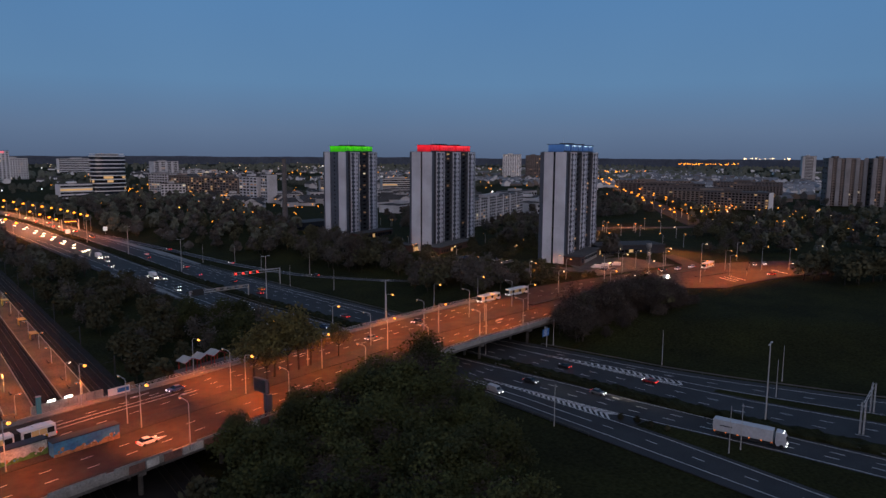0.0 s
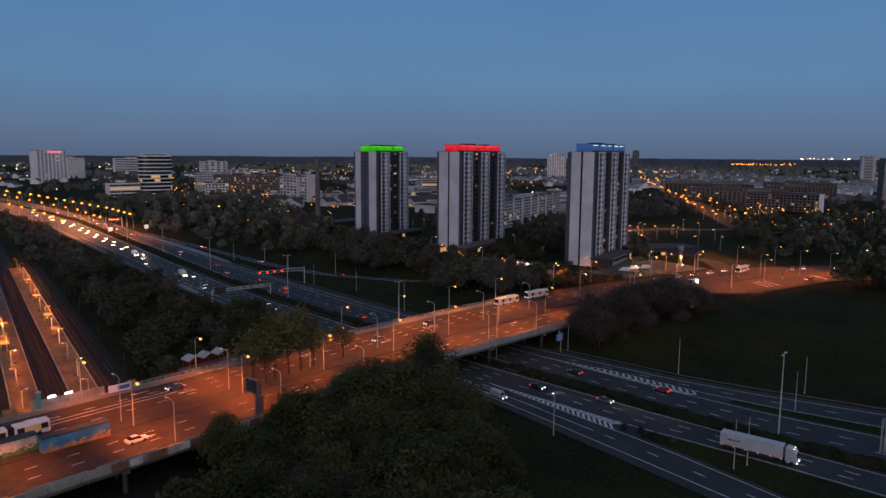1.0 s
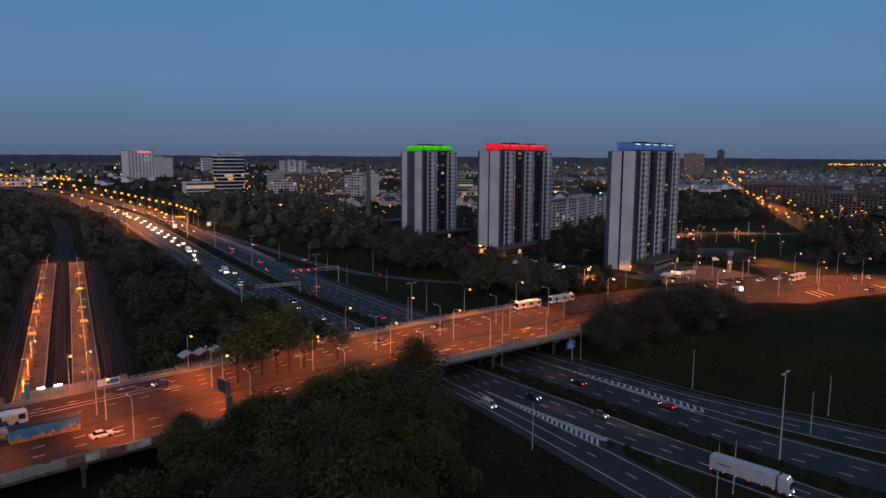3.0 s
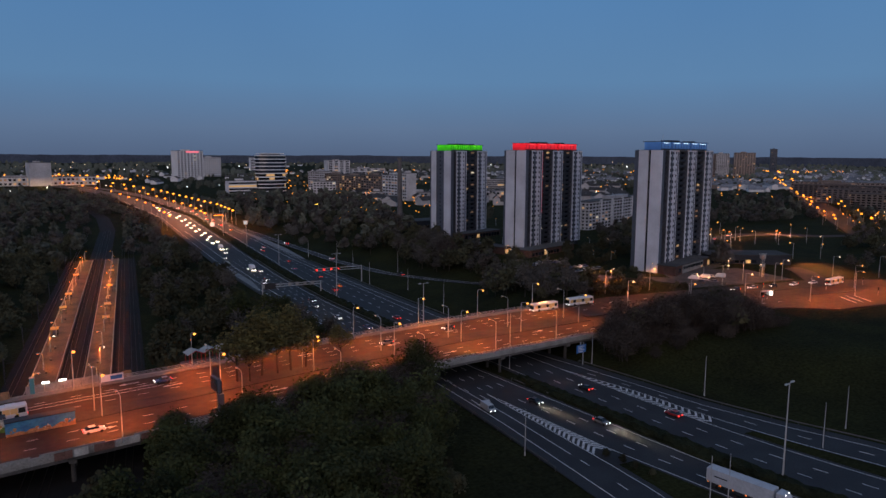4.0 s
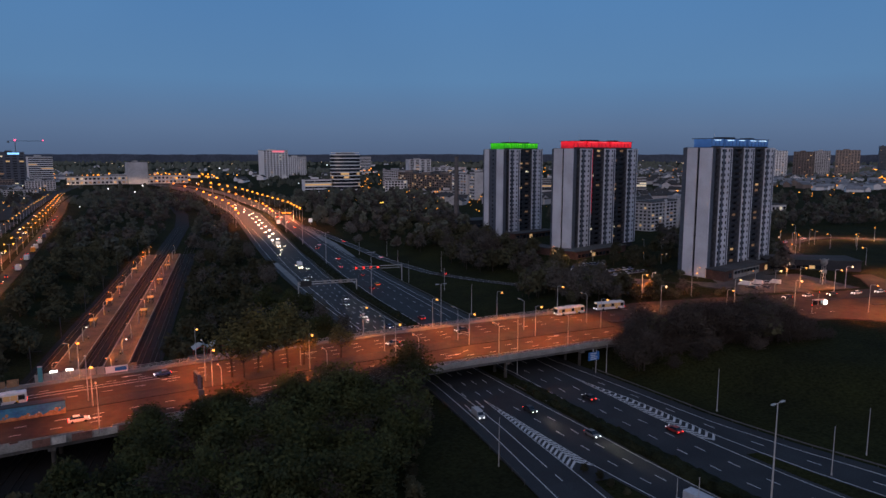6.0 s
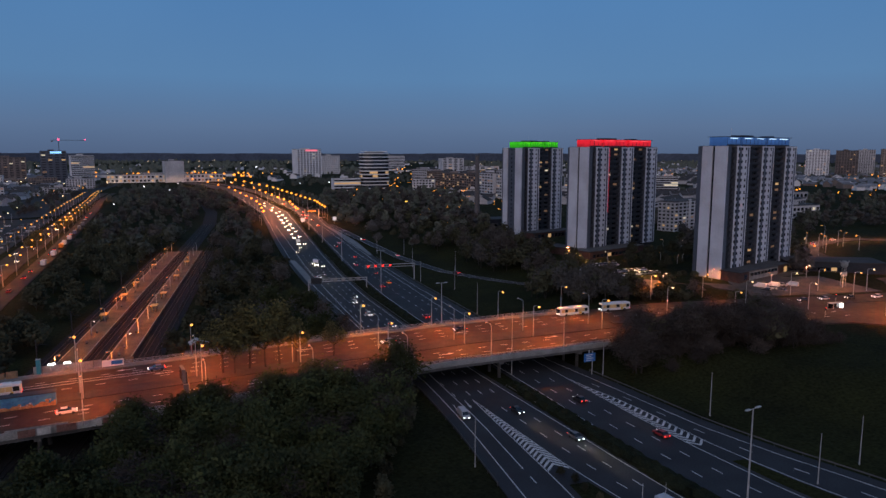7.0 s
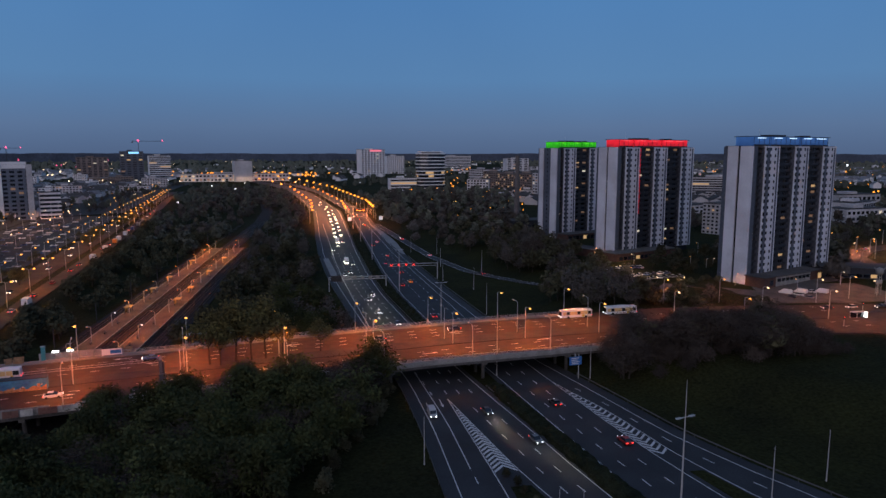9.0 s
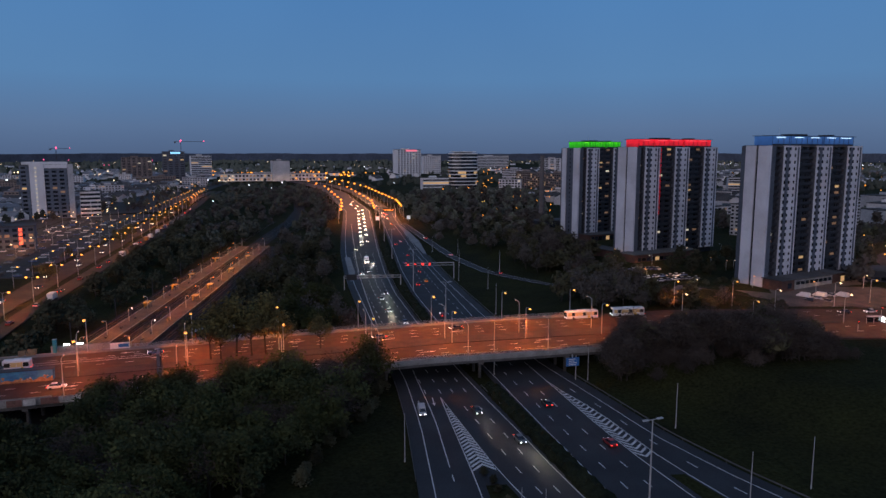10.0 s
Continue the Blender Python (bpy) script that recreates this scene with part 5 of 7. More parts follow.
HEADLIGHT = Mesh().ball((0, 0, 0), 0.15, 8, 5).data("headlight", LAMP_COLD, True)
# far headlights and tail lights are oversized, to hold their glare
HEADLIGHT_FAR = Mesh().ball((0, 0, 0), 0.40, 8, 5).data("headlight", LAMP_HEAD, True)
HEADLIGHT_MID = Mesh().ball((0, 0, 0), 0.20, 8, 5).data("headlight", LAMP_HEAD, True)
TAIL_FAR = Mesh().box(-0.24, -0.08, -0.14, 0.24, 0.08, 0.14).data("tail_light", LAMP_RED)
HEADLIGHT_OFF = Mesh().box(-0.2, -0.05, -0.08, 0.2, 0.05, 0.08).data("headlight", GLASS_DARK)
TAIL_ON = Mesh().box(-0.2, -0.06, -0.11, 0.2, 0.06, 0.11).data("tail_light", LAMP_RED)
TAIL_OFF = Mesh().box(-0.17, -0.04, -0.09, 0.17, 0.04, 0.09).data("tail_light", paint_of("red_lens", (0.25, 0.01, 0.01)))


def make_car(i, lit, van=False, far=False):
    """A car, nose towards +y: lower body, cabin with glass, roof, wheels and lamps."""
    c, col = PAINTS[i], COLOUR[i]
    k = "van" if van else "car"
    state = "driving with lit lamps on the road" if lit else "parked with its lamps off"
    ob = thing("van" if van else "car", "%s %s %s" % (col, k, state), k)
    if van:
        low = Mesh().prism([(-2.5, 0.35), (2.45, 0.35), (2.5, 0.75), (2.2, 1.05), (-2.5, 1.15)], -0.95, 0.95)
        cab = [(-2.48, 1.15), (1.75, 1.08), (1.15, 1.85), (-2.40, 1.95)]
        rx, length = (-2.3, 1.1, 1.93), 2.5
    else:
        low = Mesh().prism([(-2.1, 0.32), (2.05, 0.32), (2.15, 0.55), (2.05, 0.78), (1.0, 0.92), (-1.6, 0.95), (-2.12, 0.88)], -0.87, 0.87)
        cab = [(-1.75, 0.94), (1.05, 0.91), (0.25, 1.42), (-1.15, 1.44)]
        rx, length = (-1.15, 0.25, 1.43), 2.1
    soft_edges(part("body", low, c, ob), 0.06, 2)
    w0, w1 = (0.93, 0.85) if van else (0.82, 0.64)
    cm = Mesh()
    for s in (-1, 1):
        cm.v += [(s * (w0 if j < 2 else w1), y, z) for j, (y, z) in enumerate(cab)]
    cm.f = [(0, 1, 2, 3), (7, 6, 5, 4), (0, 4, 5, 1), (1, 5, 6, 2), (2, 6, 7, 3), (3, 7, 4, 0)]
    part("glass", cm, GLASS_DARK if not van else c, ob)
    if van:
        part("windscreen", Mesh().face((-0.8, 1.72, 1.14), (0.8, 1.72, 1.14), (0.74, 1.24, 1.80), (-0.74, 1.24, 1.80)).face((-0.8, 1.76, 1.10), (0.8, 1.76, 1.10), (0.8, 1.72, 1.14), (-0.8, 1.72, 1.14)), GLASS_DARK, ob)
    if not far:
        part("roof", Mesh().box(-w1 - 0.01, rx[0], rx[2] - 0.04, w1 + 0.01, rx[1], rx[2] + 0.05, 0.04), c, ob)
    for sx in (-1, 1):
        for y in () if far else (-1.6, 1.65) if van else (-1.3, 1.35):
            part("wheel", WHEEL, None, ob, at=pose(sx * 0.82, y, 0.32))
        if far and not lit:
            continue
        part("headlight", (HEADLIGHT_FAR if far == 2 else HEADLIGHT_MID if far else HEADLIGHT) if lit else HEADLIGHT_OFF, None, ob, at=pose(sx * 0.62, length - 0.02, 0.66))
        part("tail_light", (TAIL_FAR if far == 2 else TAIL_ON) if lit else TAIL_OFF, None, ob, at=pose(sx * 0.68, -length - 0.02, 0.74))
    return ob


CARS = {}


def car(i, lit, x, y, z, turn, van=False, beam=0):
    far = 2 if y > 470 and x > -20 else 1 if y > 360 or x < -20 else 0
    key = (i, lit, van, far)
    m = pose(x, y, z, 0, 0, turn)
    if key not in CARS:
        CARS[key] = make_car(i, lit, van, far)
        CARS[key].matrix_basis = m
        ob = CARS[key]
    else:
        ob = copy_thing(CARS[key], m)
    if beam:
        li = new("headlight_beam", bpy.data.lights.new("headlight_beam", "SPOT"))
        li.data.energy, li.data.color, li.data.spot_size, li.data.spot_blend, li.data.shadow_soft_size = beam * 0.6, (1.0, 0.86, 0.66), radians(34), 0.9, 0.12
        li.matrix_world = m @ pose(0, 2.35, 0.75, 77)
    return ob


def lane_angle(edge, y):
    return -math.degrees(math.atan2(edge(y + 3) - edge(y - 3), 6.0))


vr = random.Random(12)
SOUTH, NORTH = 180, 0
west_lane = {"a": mix_lines(main_left, left_inner, 0.2), "b": mix_lines(main_left, left_inner, 0.52), "c": mix_lines(main_left, left_inner, 0.84)}
north_w = [mix_lines(left_outer, left_inner, t) for t in (0.32, 0.52, 0.72, 0.90)]
for y, ln, i, beam in ((112, "c", 6, 30000), (131, "b", 1, 24000)):
    e = west_lane[ln]
    car(i, True, e(y), y, ROAD_Z, 180 + lane_angle(e, y), beam=beam)
car(0, True, 135.4, 132, ROAD_Z, 180, van=True, beam=6000)
for y, l, i in ((226, 2, 4), (246, 1, 3), (271, 1, 6), (283, 2, 1), (336, 0, 0), (344, 1, 1), (372, 2, 6), (384, 1, 3), (430, 0, 1), (452, 1, 0), (470, 2, 6), (505, 1, 3), (512, 2, 1), (530, 1, 0), (548, 2, 6), (560, 1, 1), (574, 2, 3), (592, 1, 6), (606, 2, 0), (622, 1, 1), (640, 2, 6), (650, 1, 3), (668, 2, 1), (690, 1, 0), (705, 2, 6), (730, 1, 1), (748, 2, 0), (770, 1, 3), (800, 2, 1), (830, 1, 6), (870, 2, 0)):
    e = north_w[l]
    car(i, True, e(y), y, ROAD_Z + rise(y), 180 + lane_angle(e, y), beam=9000 if y < 400 else 8000 if y < 760 else 0)
north_e = [mix_lines(right_inner, right_outer, t) for t in (0.18, 0.46, 0.74)]
for y, l, i in ((236, 0, 2), (303, 0, 2), (312, 1, 5), (341, 1, 1), (372, 0, 4), (402, 1, 2), (452, 0, 1), (468, 1, 3), (590, 1, 5), (640, 1, 1), (662, 0, 6), (690, 1, 3), (700, 0, 2), (735, 1, 1), (760, 0, 6), (800, 1, 0), (850, 0, 3)):
    e = north_e[l]
    car(i, True, e(y), y, ROAD_Z + rise(y), lane_angle(e, y), beam=4500 if y < 420 else 0)
south_e = [mix_lines(right_inner, main_right, t) for t in (0.15, 0.47, 0.80)]
for y, l, i in ((108, 2, 2), (134, 1, 1)):
    e = south_e[l]
    car(i, True, e(y), y, ROAD_Z, lane_angle(e, y), beam=7000)
for y, i in ((400, 3), (482, 2), (330, 1)):
    car(i, True, ramp_line(y), y, ROAD_Z + rise(y), lane_angle(ramp_line, y), beam=7000)
# cars on the bridge
for x, t, near, i, van in ((44, 0.45, 1, 3, False), (126, 0.3, 0, 6, False), (152, 0.55, 0, 1, False), (60, 0.62, 0, 4, False)):
    y = (deck_near(x) + 1.2) * (1 - t) + median_near(x) * t if near else median_far(x) * (1 - t) + (deck_far(x) - 2.2) * t
    car(i, True, x, y, DECK_Z, (-78 if near else 102), van=van)
# crossing and car parks
for x, y, a, i in ((352, 150, 70, 2), (296, 192, 95, 1), (306, 191.5, 95, 0), (318, 190.5, 95, 1), (330, 189, 95, 3), (342, 188, 95, 3), (376, 170, 120, 0), (384, 168, 120, 3), (398, 158, 120, 1), (396, 294, -33, 0), (430, 325, -58, 3), (462, 341, -70, 3)):
    car(i, True, x, y, CZ if x < 400 else ground_z(x, y) + 0.45, a)
for x, y, a, i, van in ((297, 217, 30, 3, True), (300.5, 214, 35, 0, False), (304, 217, 30, 3, True), (308.5, 217, 28, 0, False), (313, 216, 28, 3, True), (296, 212, 30, 1, False), (302, 210, 30, 6, False)):
    car(i, False, x, y, ground_z(x, y) + 0.3, a, van=van)
for k in range(22):
    x = 232 + 1.75 * k + vr.uniform(-0.3, 0.3)
    y = 256 + 0.25 * k - (9 if k % 2 else 0)
    car(vr.choice((0, 1, 3, 4, 6)), False, x, y, ground_z(x, y) + 0.05, 100)
for k in range(13):
    x = 240 + 1.9 * k + vr.uniform(-0.3, 0.3)
    y = 284 - 0.45 * k
    car(vr.choice((0, 1, 3, 4, 6)), False, x, y, ground_z(x, y) + 0.05, 20)
for k in range(126):
    row = k % 6
    y = 336 + 15 * (k // 6) + vr.uniform(-4, 4)
    car(vr.choice((0, 1, 3, 4, 6)), False, west_l(y) - 10 - 11 * row + vr.uniform(-1.5, 1.5), y, -6.8, 95 + vr.uniform(-4, 4), van=vr.random() < 0.12)
for k in range(18):
    y = 232 + 30 * k + vr.uniform(-7, 7)
    e = mix_lines(west_l, west_r, 0.84)
    car(vr.choice((0, 1, 3, 2)), k % 3 > 0, e(y), y, -6.75, lane_angle(e, y))
    e = mix_lines(west_l, west_r, 0.14 if k % 2 else 0.36)
    car(vr.choice((0, 1, 3, 6)), True, e(y + 9), y + 9, -6.75, 180 + lane_angle(e, y))

def box_truck(label, x, y, z, turn, paint, lit=False):
    ob = thing("box_truck", label, "truck", pose(x, y, z, 0, 0, turn))
    soft_edges(part("box", Mesh().box(-1.2, -3.6, 0.95, 1.2, 1.9, 3.4), paint, ob), 0.05)
    soft_edges(part("cab", Mesh().prism([(2.1, 0.5), (3.7, 0.5), (3.75, 1.3), (3.4, 2.3), (2.1, 2.5)], -1.1, 1.1), WHITE_PAINT, ob), 0.08)
    part("windscreen", Mesh().box(-0.95, 3.55, 1.4, 0.95, 3.72, 2.1), GLASS_DARK, ob)
    part("chassis", Mesh().box(-0.9, -3.5, 0.6, 0.9, 3.5, 0.95), DARK_STEEL, ob)
    for sx in (-1, 1):
        for yy in (-2.3, 2.7):
            part("wheel", WHEEL, None, ob, at=pose(sx * 1.0, yy, 0.42) @ Matrix.Scale(1.3, 4))
        part("headlight", HEADLIGHT_FAR if lit else HEADLIGHT_OFF, None, ob, at=pose(sx * 0.8, 3.75, 0.8))
    return ob


ORANGE_BOX = paint_of("orange_truck_box", (0.55, 0.20, 0.03))
for y, a, pt, lab in ((272, 7, WHITE_PAINT, "white box truck parked along the boulevard"), (398, 5, WHITE_PAINT, "white box truck standing beside the boulevard"), (437, 5, WHITE_PAINT, "white box truck parked behind another one"), (474, 6, ORANGE_BOX, "orange box truck parked along the boulevard"), (490, 6, WHITE_PAINT, "white box truck parked beside an orange one"), (520, 6, WHITE_PAINT, "white box truck parked under street lamps"), (556, 8, PAINTS[4], "dark blue box truck parked along the boulevard"), (590, 8, PAINTS[6], "grey box truck parked along the boulevard"), (622, 8, PAINTS[6], "grey box truck parked at the wood's edge")):
    box_truck(lab, west_r(y) - 1.7, y, -6.75, a, pt)
box_truck("white box truck driving with bright headlights", 124.2, 378, ROAD_Z + rise(378), 181, WHITE_PAINT, True)
box_truck("white box truck driving among cars on the motorway", 121.5, 470, ROAD_Z + rise(470), 181, WHITE_PAINT, True)
BUS_GLASS = mat("bus_windscreen", (0.03, 0.03, 0.028), 0.15, vary=0.2, spec=0.6)
BUS_LIT = glowing("lit_bus_window", (1.0, 0.66, 0.30), 0.07)
YELLOW = mat("yellow_stripe", (0.62, 0.42, 0.03), 0.5, vary=0.1)


def bus(label, x, y, z, turn, sections=(12.0,)):
    """A low-floor bus, nose towards +y."""
    ob = thing("bus", label, "bus", pose(x, y, z, 0, 0, turn))
    y0 = sum(sections) / 2 + 0.6 * (len(sections) - 1)
    for i, ln in enumerate(sections):
        a, b = y0 - ln, y0
        soft_edges(part("body", Mesh().box(-1.25, a, 0.3, 1.25, b, 3.0, 0.04), WHITE_PAINT, ob), 0.14, 2)
        n = int(ln / 1.5)
        for sx in (-1, 1):
            for k in range(n):
                p = a + 0.4 + (ln - 0.8) * k / n
                part("window", Mesh().box(sx * 1.23 - 0.03, p, 1.25, sx * 1.23 + 0.03, p + (ln - 0.8) / n - 0.1, 2.45), BUS_LIT if k % 3 else BUS_GLASS, ob)
            part("stripe", Mesh().box(sx * 1.245 - 0.02, a + ln * 0.25, 0.45, sx * 1.245 + 0.02, a + ln * 0.33, 1.2), YELLOW, ob)
            for yw in ((a + 2.4, b - 2.6) if i == 0 else (a + 2.2,)):
                wh = part("wheel", WHEEL, None, ob, at=pose(sx * 1.14, yw, 0.45) @ Matrix.Scale(1.45, 4))
        part("roof_unit", Mesh().box(-0.85, a + ln * 0.3, 2.98, 0.85, a + ln * 0.62, 3.2, 0.08), WHITE_PAINT, ob)
        if i == 0:
            part("windscreen", Mesh().box(-1.1, b - 0.03, 1.0, 1.1, b + 0.03, 2.55), BUS_GLASS, ob)
            part("destination_display", Mesh().box(-0.8, b, 2.6, 0.8, b + 0.04, 2.85), LAMP_DIM, ob)
            for sx in (-1, 1):
                part("headlight", HEADLIGHT, None, ob, at=pose(sx * 0.95, b + 0.01, 0.7))
        y0 = a - 1.2
        if i + 1 < len(sections):
            part("bellows", Mesh().box(-1.15, a - 1.2, 0.5, 1.15, a, 2.9), RUBBER, ob)
    for sx in (-1, 1):
        part("tail_light", TAIL_ON, None, ob, at=pose(sx * 1.0, y0 + 1.18, 0.9))
    return ob


bus("white articulated city bus with yellow stripes and black bellows", 21.5, 157.9, DECK_Z, 101, (10.2, 6.8))
bus("white city bus waiting at the stop on the bridge", 198.6, 198.0, DECK_Z, 96)
bus("white city bus waiting behind another on the bridge", 216.0, 198.6, CZ, 92)
bus("white city bus turning at the lit crossing", 350.0, 183.0, CZ, 98)

# articulated lorry on the motorway
LORRY_WHITE = mat("greyish_white_lorry_paint", (0.46, 0.48, 0.52), 0.5, vary=0.15, scale=0.4, fine=2.0)
lorry = thing("lorry", "white articulated lorry with a box trailer and orange side lamps", "lorry", pose(157.2, 69.5, ROAD_Z, 0, 0, 194.5))
soft_edges(part("trailer", Mesh().box(-1.25, -8.0, 1.15, 1.25, 5.2, 3.95), LORRY_WHITE, lorry, "plain white box trailer"), 0.06)
part("chassis", Mesh().box(-1.0, -7.8, 0.75, 1.0, 7.4, 1.15), DARK_STEEL, lorry)
cabm = Mesh().prism([(5.7, 0.5), (8.0, 0.5), (8.1, 1.6), (7.85, 2.9), (7.2, 3.75), (5.7, 3.85)], -1.22, 1.22)
soft_edges(part("cab", cabm, LORRY_WHITE, lorry), 0.08, 2)
part("windscreen", Mesh().face((-1.1, 8.12, 1.75), (1.1, 8.12, 1.75), (1.05, 7.9, 2.8), (-1.05, 7.9, 2.8)).face((-1.1, 8.1, 1.7), (1.1, 8.1, 1.7), (1.1, 8.12, 1.75), (-1.1, 8.12, 1.75)), GLASS_DARK, lorry)
for sx in (-1, 1):
    part("side_skirt", Mesh().box(sx * 1.2 - 0.03, -3.5, 0.45, sx * 1.2 + 0.03, 3.5, 1.1), DARK_STEEL, lorry)
    part("lettering_bar", Mesh().box(sx * 1.255 - 0.01, -6.4, 2.5, sx * 1.255 + 0.01, -3.6, 2.75), DARK_STEEL, lorry)
    for y in (-6.6, -5.3, -4.0, 5.6, 7.1):
        part("wheel", WHEEL, None, lorry, at=pose(sx * 1.08, y, 0.5) @ Matrix.Scale(1.55, 4))
    for y in (-7.6, -5.0, -2.4, 0.2, 2.8, 5.0):
        part("side_lamp", Mesh().box(sx * 1.27 - 0.03, y - 0.14, 1.0, sx * 1.27 + 0.03, y + 0.14, 1.14), LAMP_SIDE, lorry)
    part("headlight", HEADLIGHT, None, lorry, at=pose(sx * 0.95, 8.1, 0.8))
    part("roof_lamp", HEADLIGHT, None, lorry, at=pose(sx * 0.7, 7.3, 3.75) @ Matrix.Scale(0.6, 4))


# ---- masts, signs and gantries ----
def flood_mast(x, y, z, h, turn=0):
    ob = thing("lighting_mast", "tall grey steel mast with a T-shaped lamp arm, unlit", "mast", pose(x, y, z, 0, 0, turn), "motorway masts")
    part("pole", Mesh().tube((0, 0, 0), (0, 0, h), 0.2, 0.10, 8), STEEL, ob)
    part("arm", Mesh().tube((-1.7, 0, h), (1.7, 0, h + 0.02), 0.06, 0.06, 6), STEEL, ob)
    for sx in (-1.5, 1.5):
        part("lamp_head", Mesh().box(sx - 0.6, -0.25, h - 0.02, sx + 0.6, 0.25, h + 0.16, 0.06), STEEL, ob)


flood_mast(169.4, 71.2, ROAD_Z - 0.3, 21.2, 15)
for x, y in ((150.6, 204.5), (145.6, 290), (139.5, 378), (138, 465), (137.5, 560)):
    flood_mast(x, y, ROAD_Z - 0.2, 20.3, 5)
for x, y, h in ((195.7, 116, 11.5), (192.6, 78.5, 11.0), (208.6, 83.6, 11), (146.3, 69, 11.5), (150.2, 68.2, 11.5), (129.3, 105.4, 11), (159.6, 160.2, 17.8), (186.2, 153.2, 9.8), (171.1, 314.3, 11), (175.6, 238, 13), (198.1, 341, 12), (182, 290, 11), (178, 360, 11), (184, 408, 11), (168.5, 420, 11)):
    ob = thing("bare_pole", "slender pale steel pole without a lamp beside the motorway", "pole", pose(x, y, ROAD_Z - 0.4), "bare poles")
    part("shaft", Mesh().tube((0, 0, 0), (0, 0, h * 0.5), 0.12, 0.09, 8).tube((0, 0, h * 0.5), (0, 0, h), 0.09, 0.05, 8), STEEL, ob)
    part("foot", Mesh().tube((0, 0, 0), (0, 0, 0.9), 0.17, 0.15, 8), STEEL, ob)
SIGN_BLUE = mat("blue_sign_face", (0.03, 0.14, 0.38), 0.5, vary=0.1)
SIGN_WHITE = mat("white_sign_face", (0.7, 0.7, 0.7), 0.5, vary=0.08)
sg = thing("motorway_sign", "blue motorway sign with rows of white lettering under the bridge", "sign", pose(181.3, 152.6, -5.7, 0, 0, 8))
part("panel", Mesh().box(-2.0, -0.08, 0, 2.0, 0.08, 2.5), SIGN_BLUE, sg)
for k, (a, b) in enumerate(((-1.3, 0.9), (-1.3, 1.3), (-1.3, 0.5), (-1.3, 1.0))):
    part("lettering_bar", Mesh().box(a, -0.1, 0.3 + 0.55 * k, b, -0.07, 0.5 + 0.55 * k), SIGN_WHITE, sg)
part("bracket", Mesh().box(-0.1, 0.08, 0.2, 0.1, 0.5, 3.3), STEEL, sg)
part("post", Mesh().tube((1.2, 0.3, -4.6), (1.2, 0.3, 3.0), 0.12, 0.12, 8), STEEL, sg)
# gantry with lane signals over the northbound lanes
ga = thing("signal_gantry", "steel gantry with four lit red lane signals over the motorway", "gantry")
part("post", Mesh().box(169.4, 322.0, ROAD_Z - 0.3, 169.8, 322.4, -1.6), STEEL, ga)
part("beam", Mesh().box(143.5, 322.0, -2.0, 169.8, 322.3, -1.7), STEEL, ga)
part("beam", Mesh().box(143.5, 322.0, -3.2, 169.8, 322.3, -3.0), STEEL, ga)
for i in range(4):
    x = 145.2 + 3.85 * i
    sigbox = part("signal_box", Mesh().box(x - 0.85, 321.5, -3.2, x + 0.85, 321.95, -1.5), DARK_STEEL, ga)
    for s in (-1, 1):
        part("red_cross", Mesh().face((x - 0.5 - 0.14, 321.47, -2.35 - 0.5 * s), (x - 0.5 + 0.14, 321.47, -2.35 - 0.5 * s), (x + 0.5 + 0.14, 321.47, -2.35 + 0.5 * s), (x + 0.5 - 0.14, 321.47, -2.35 + 0.5 * s)), LAMP_RED, sigbox)
# gantry over the southbound lanes, seen from behind
gb = thing("signal_gantry", "steel gantry with pale signal boxes seen from behind", "gantry")
for x in (112.6, 139.9):
    part("post", Mesh().box(x - 0.2, 296.5, ROAD_Z - 0.3, x + 0.2, 296.9, -3.2), STEEL, gb)
for z in (-4.6, -3.5):
    part("beam", Mesh().box(112.4, 296.5, z, 140.1, 296.8, z + 0.25), STEEL, gb)
for x in np.arange(113, 139.5, 1.9):
    part("lattice_bar", Mesh().tube((x, 296.65, -4.4), (x + 0.95, 296.65, -3.4), 0.05, 0.05, 5), STEEL, gb)
part("sign_panel", Mesh().box(113.6, 296.1, -5.4, 118.6, 296.4, -2.6), DARK_STEEL, gb)
for x in (125, 128.6, 132.2, 135.8):
    part("signal_box", Mesh().box(x - 0.8, 296.0, -4.6, x + 0.8, 296.45, -3.0), CONCRETE, gb)
vms = thing("message_sign", "dark message gantry with amber writing above the motorway", "sign", pose(149.7, 661, -3.6))
part("panel", Mesh().box(-6.5, -0.3, 0, 6.5, 0.3, 4.0), DARK_STEEL, vms)
for a, b in ((-4.2, -2.6), (-2.0, -0.6), (-0.1, 1.1), (1.6, 2.4), (2.8, 4.2)):
    part("lettering_bar", Mesh().box(a, -0.35, 1.7, b, -0.31, 2.2), LAMP_AMBER, vms)
for x in (-6.6, 6.6):
    part("post", Mesh().box(x - 0.25, -0.2, -6.2, x + 0.25, 0.2, 4.0), STEEL, vms)
for x, y in ((137.1, 615), (166.8, 621)):
    ob = thing("lane_sign", "square white sign panel on a post beside the motorway", "sign", pose(x, y, -7.4), "white sign panels")
    part("panel", Mesh().box(-1.7, -0.1, 0, 1.7, 0.1, 3.4), glowing("lit_white_panel", (0.8, 0.82, 0.85), 0.45), ob)
    part("post", Mesh().box(-0.1, 0, -2.4, 0.1, 0.2, 0.5), STEEL, ob)
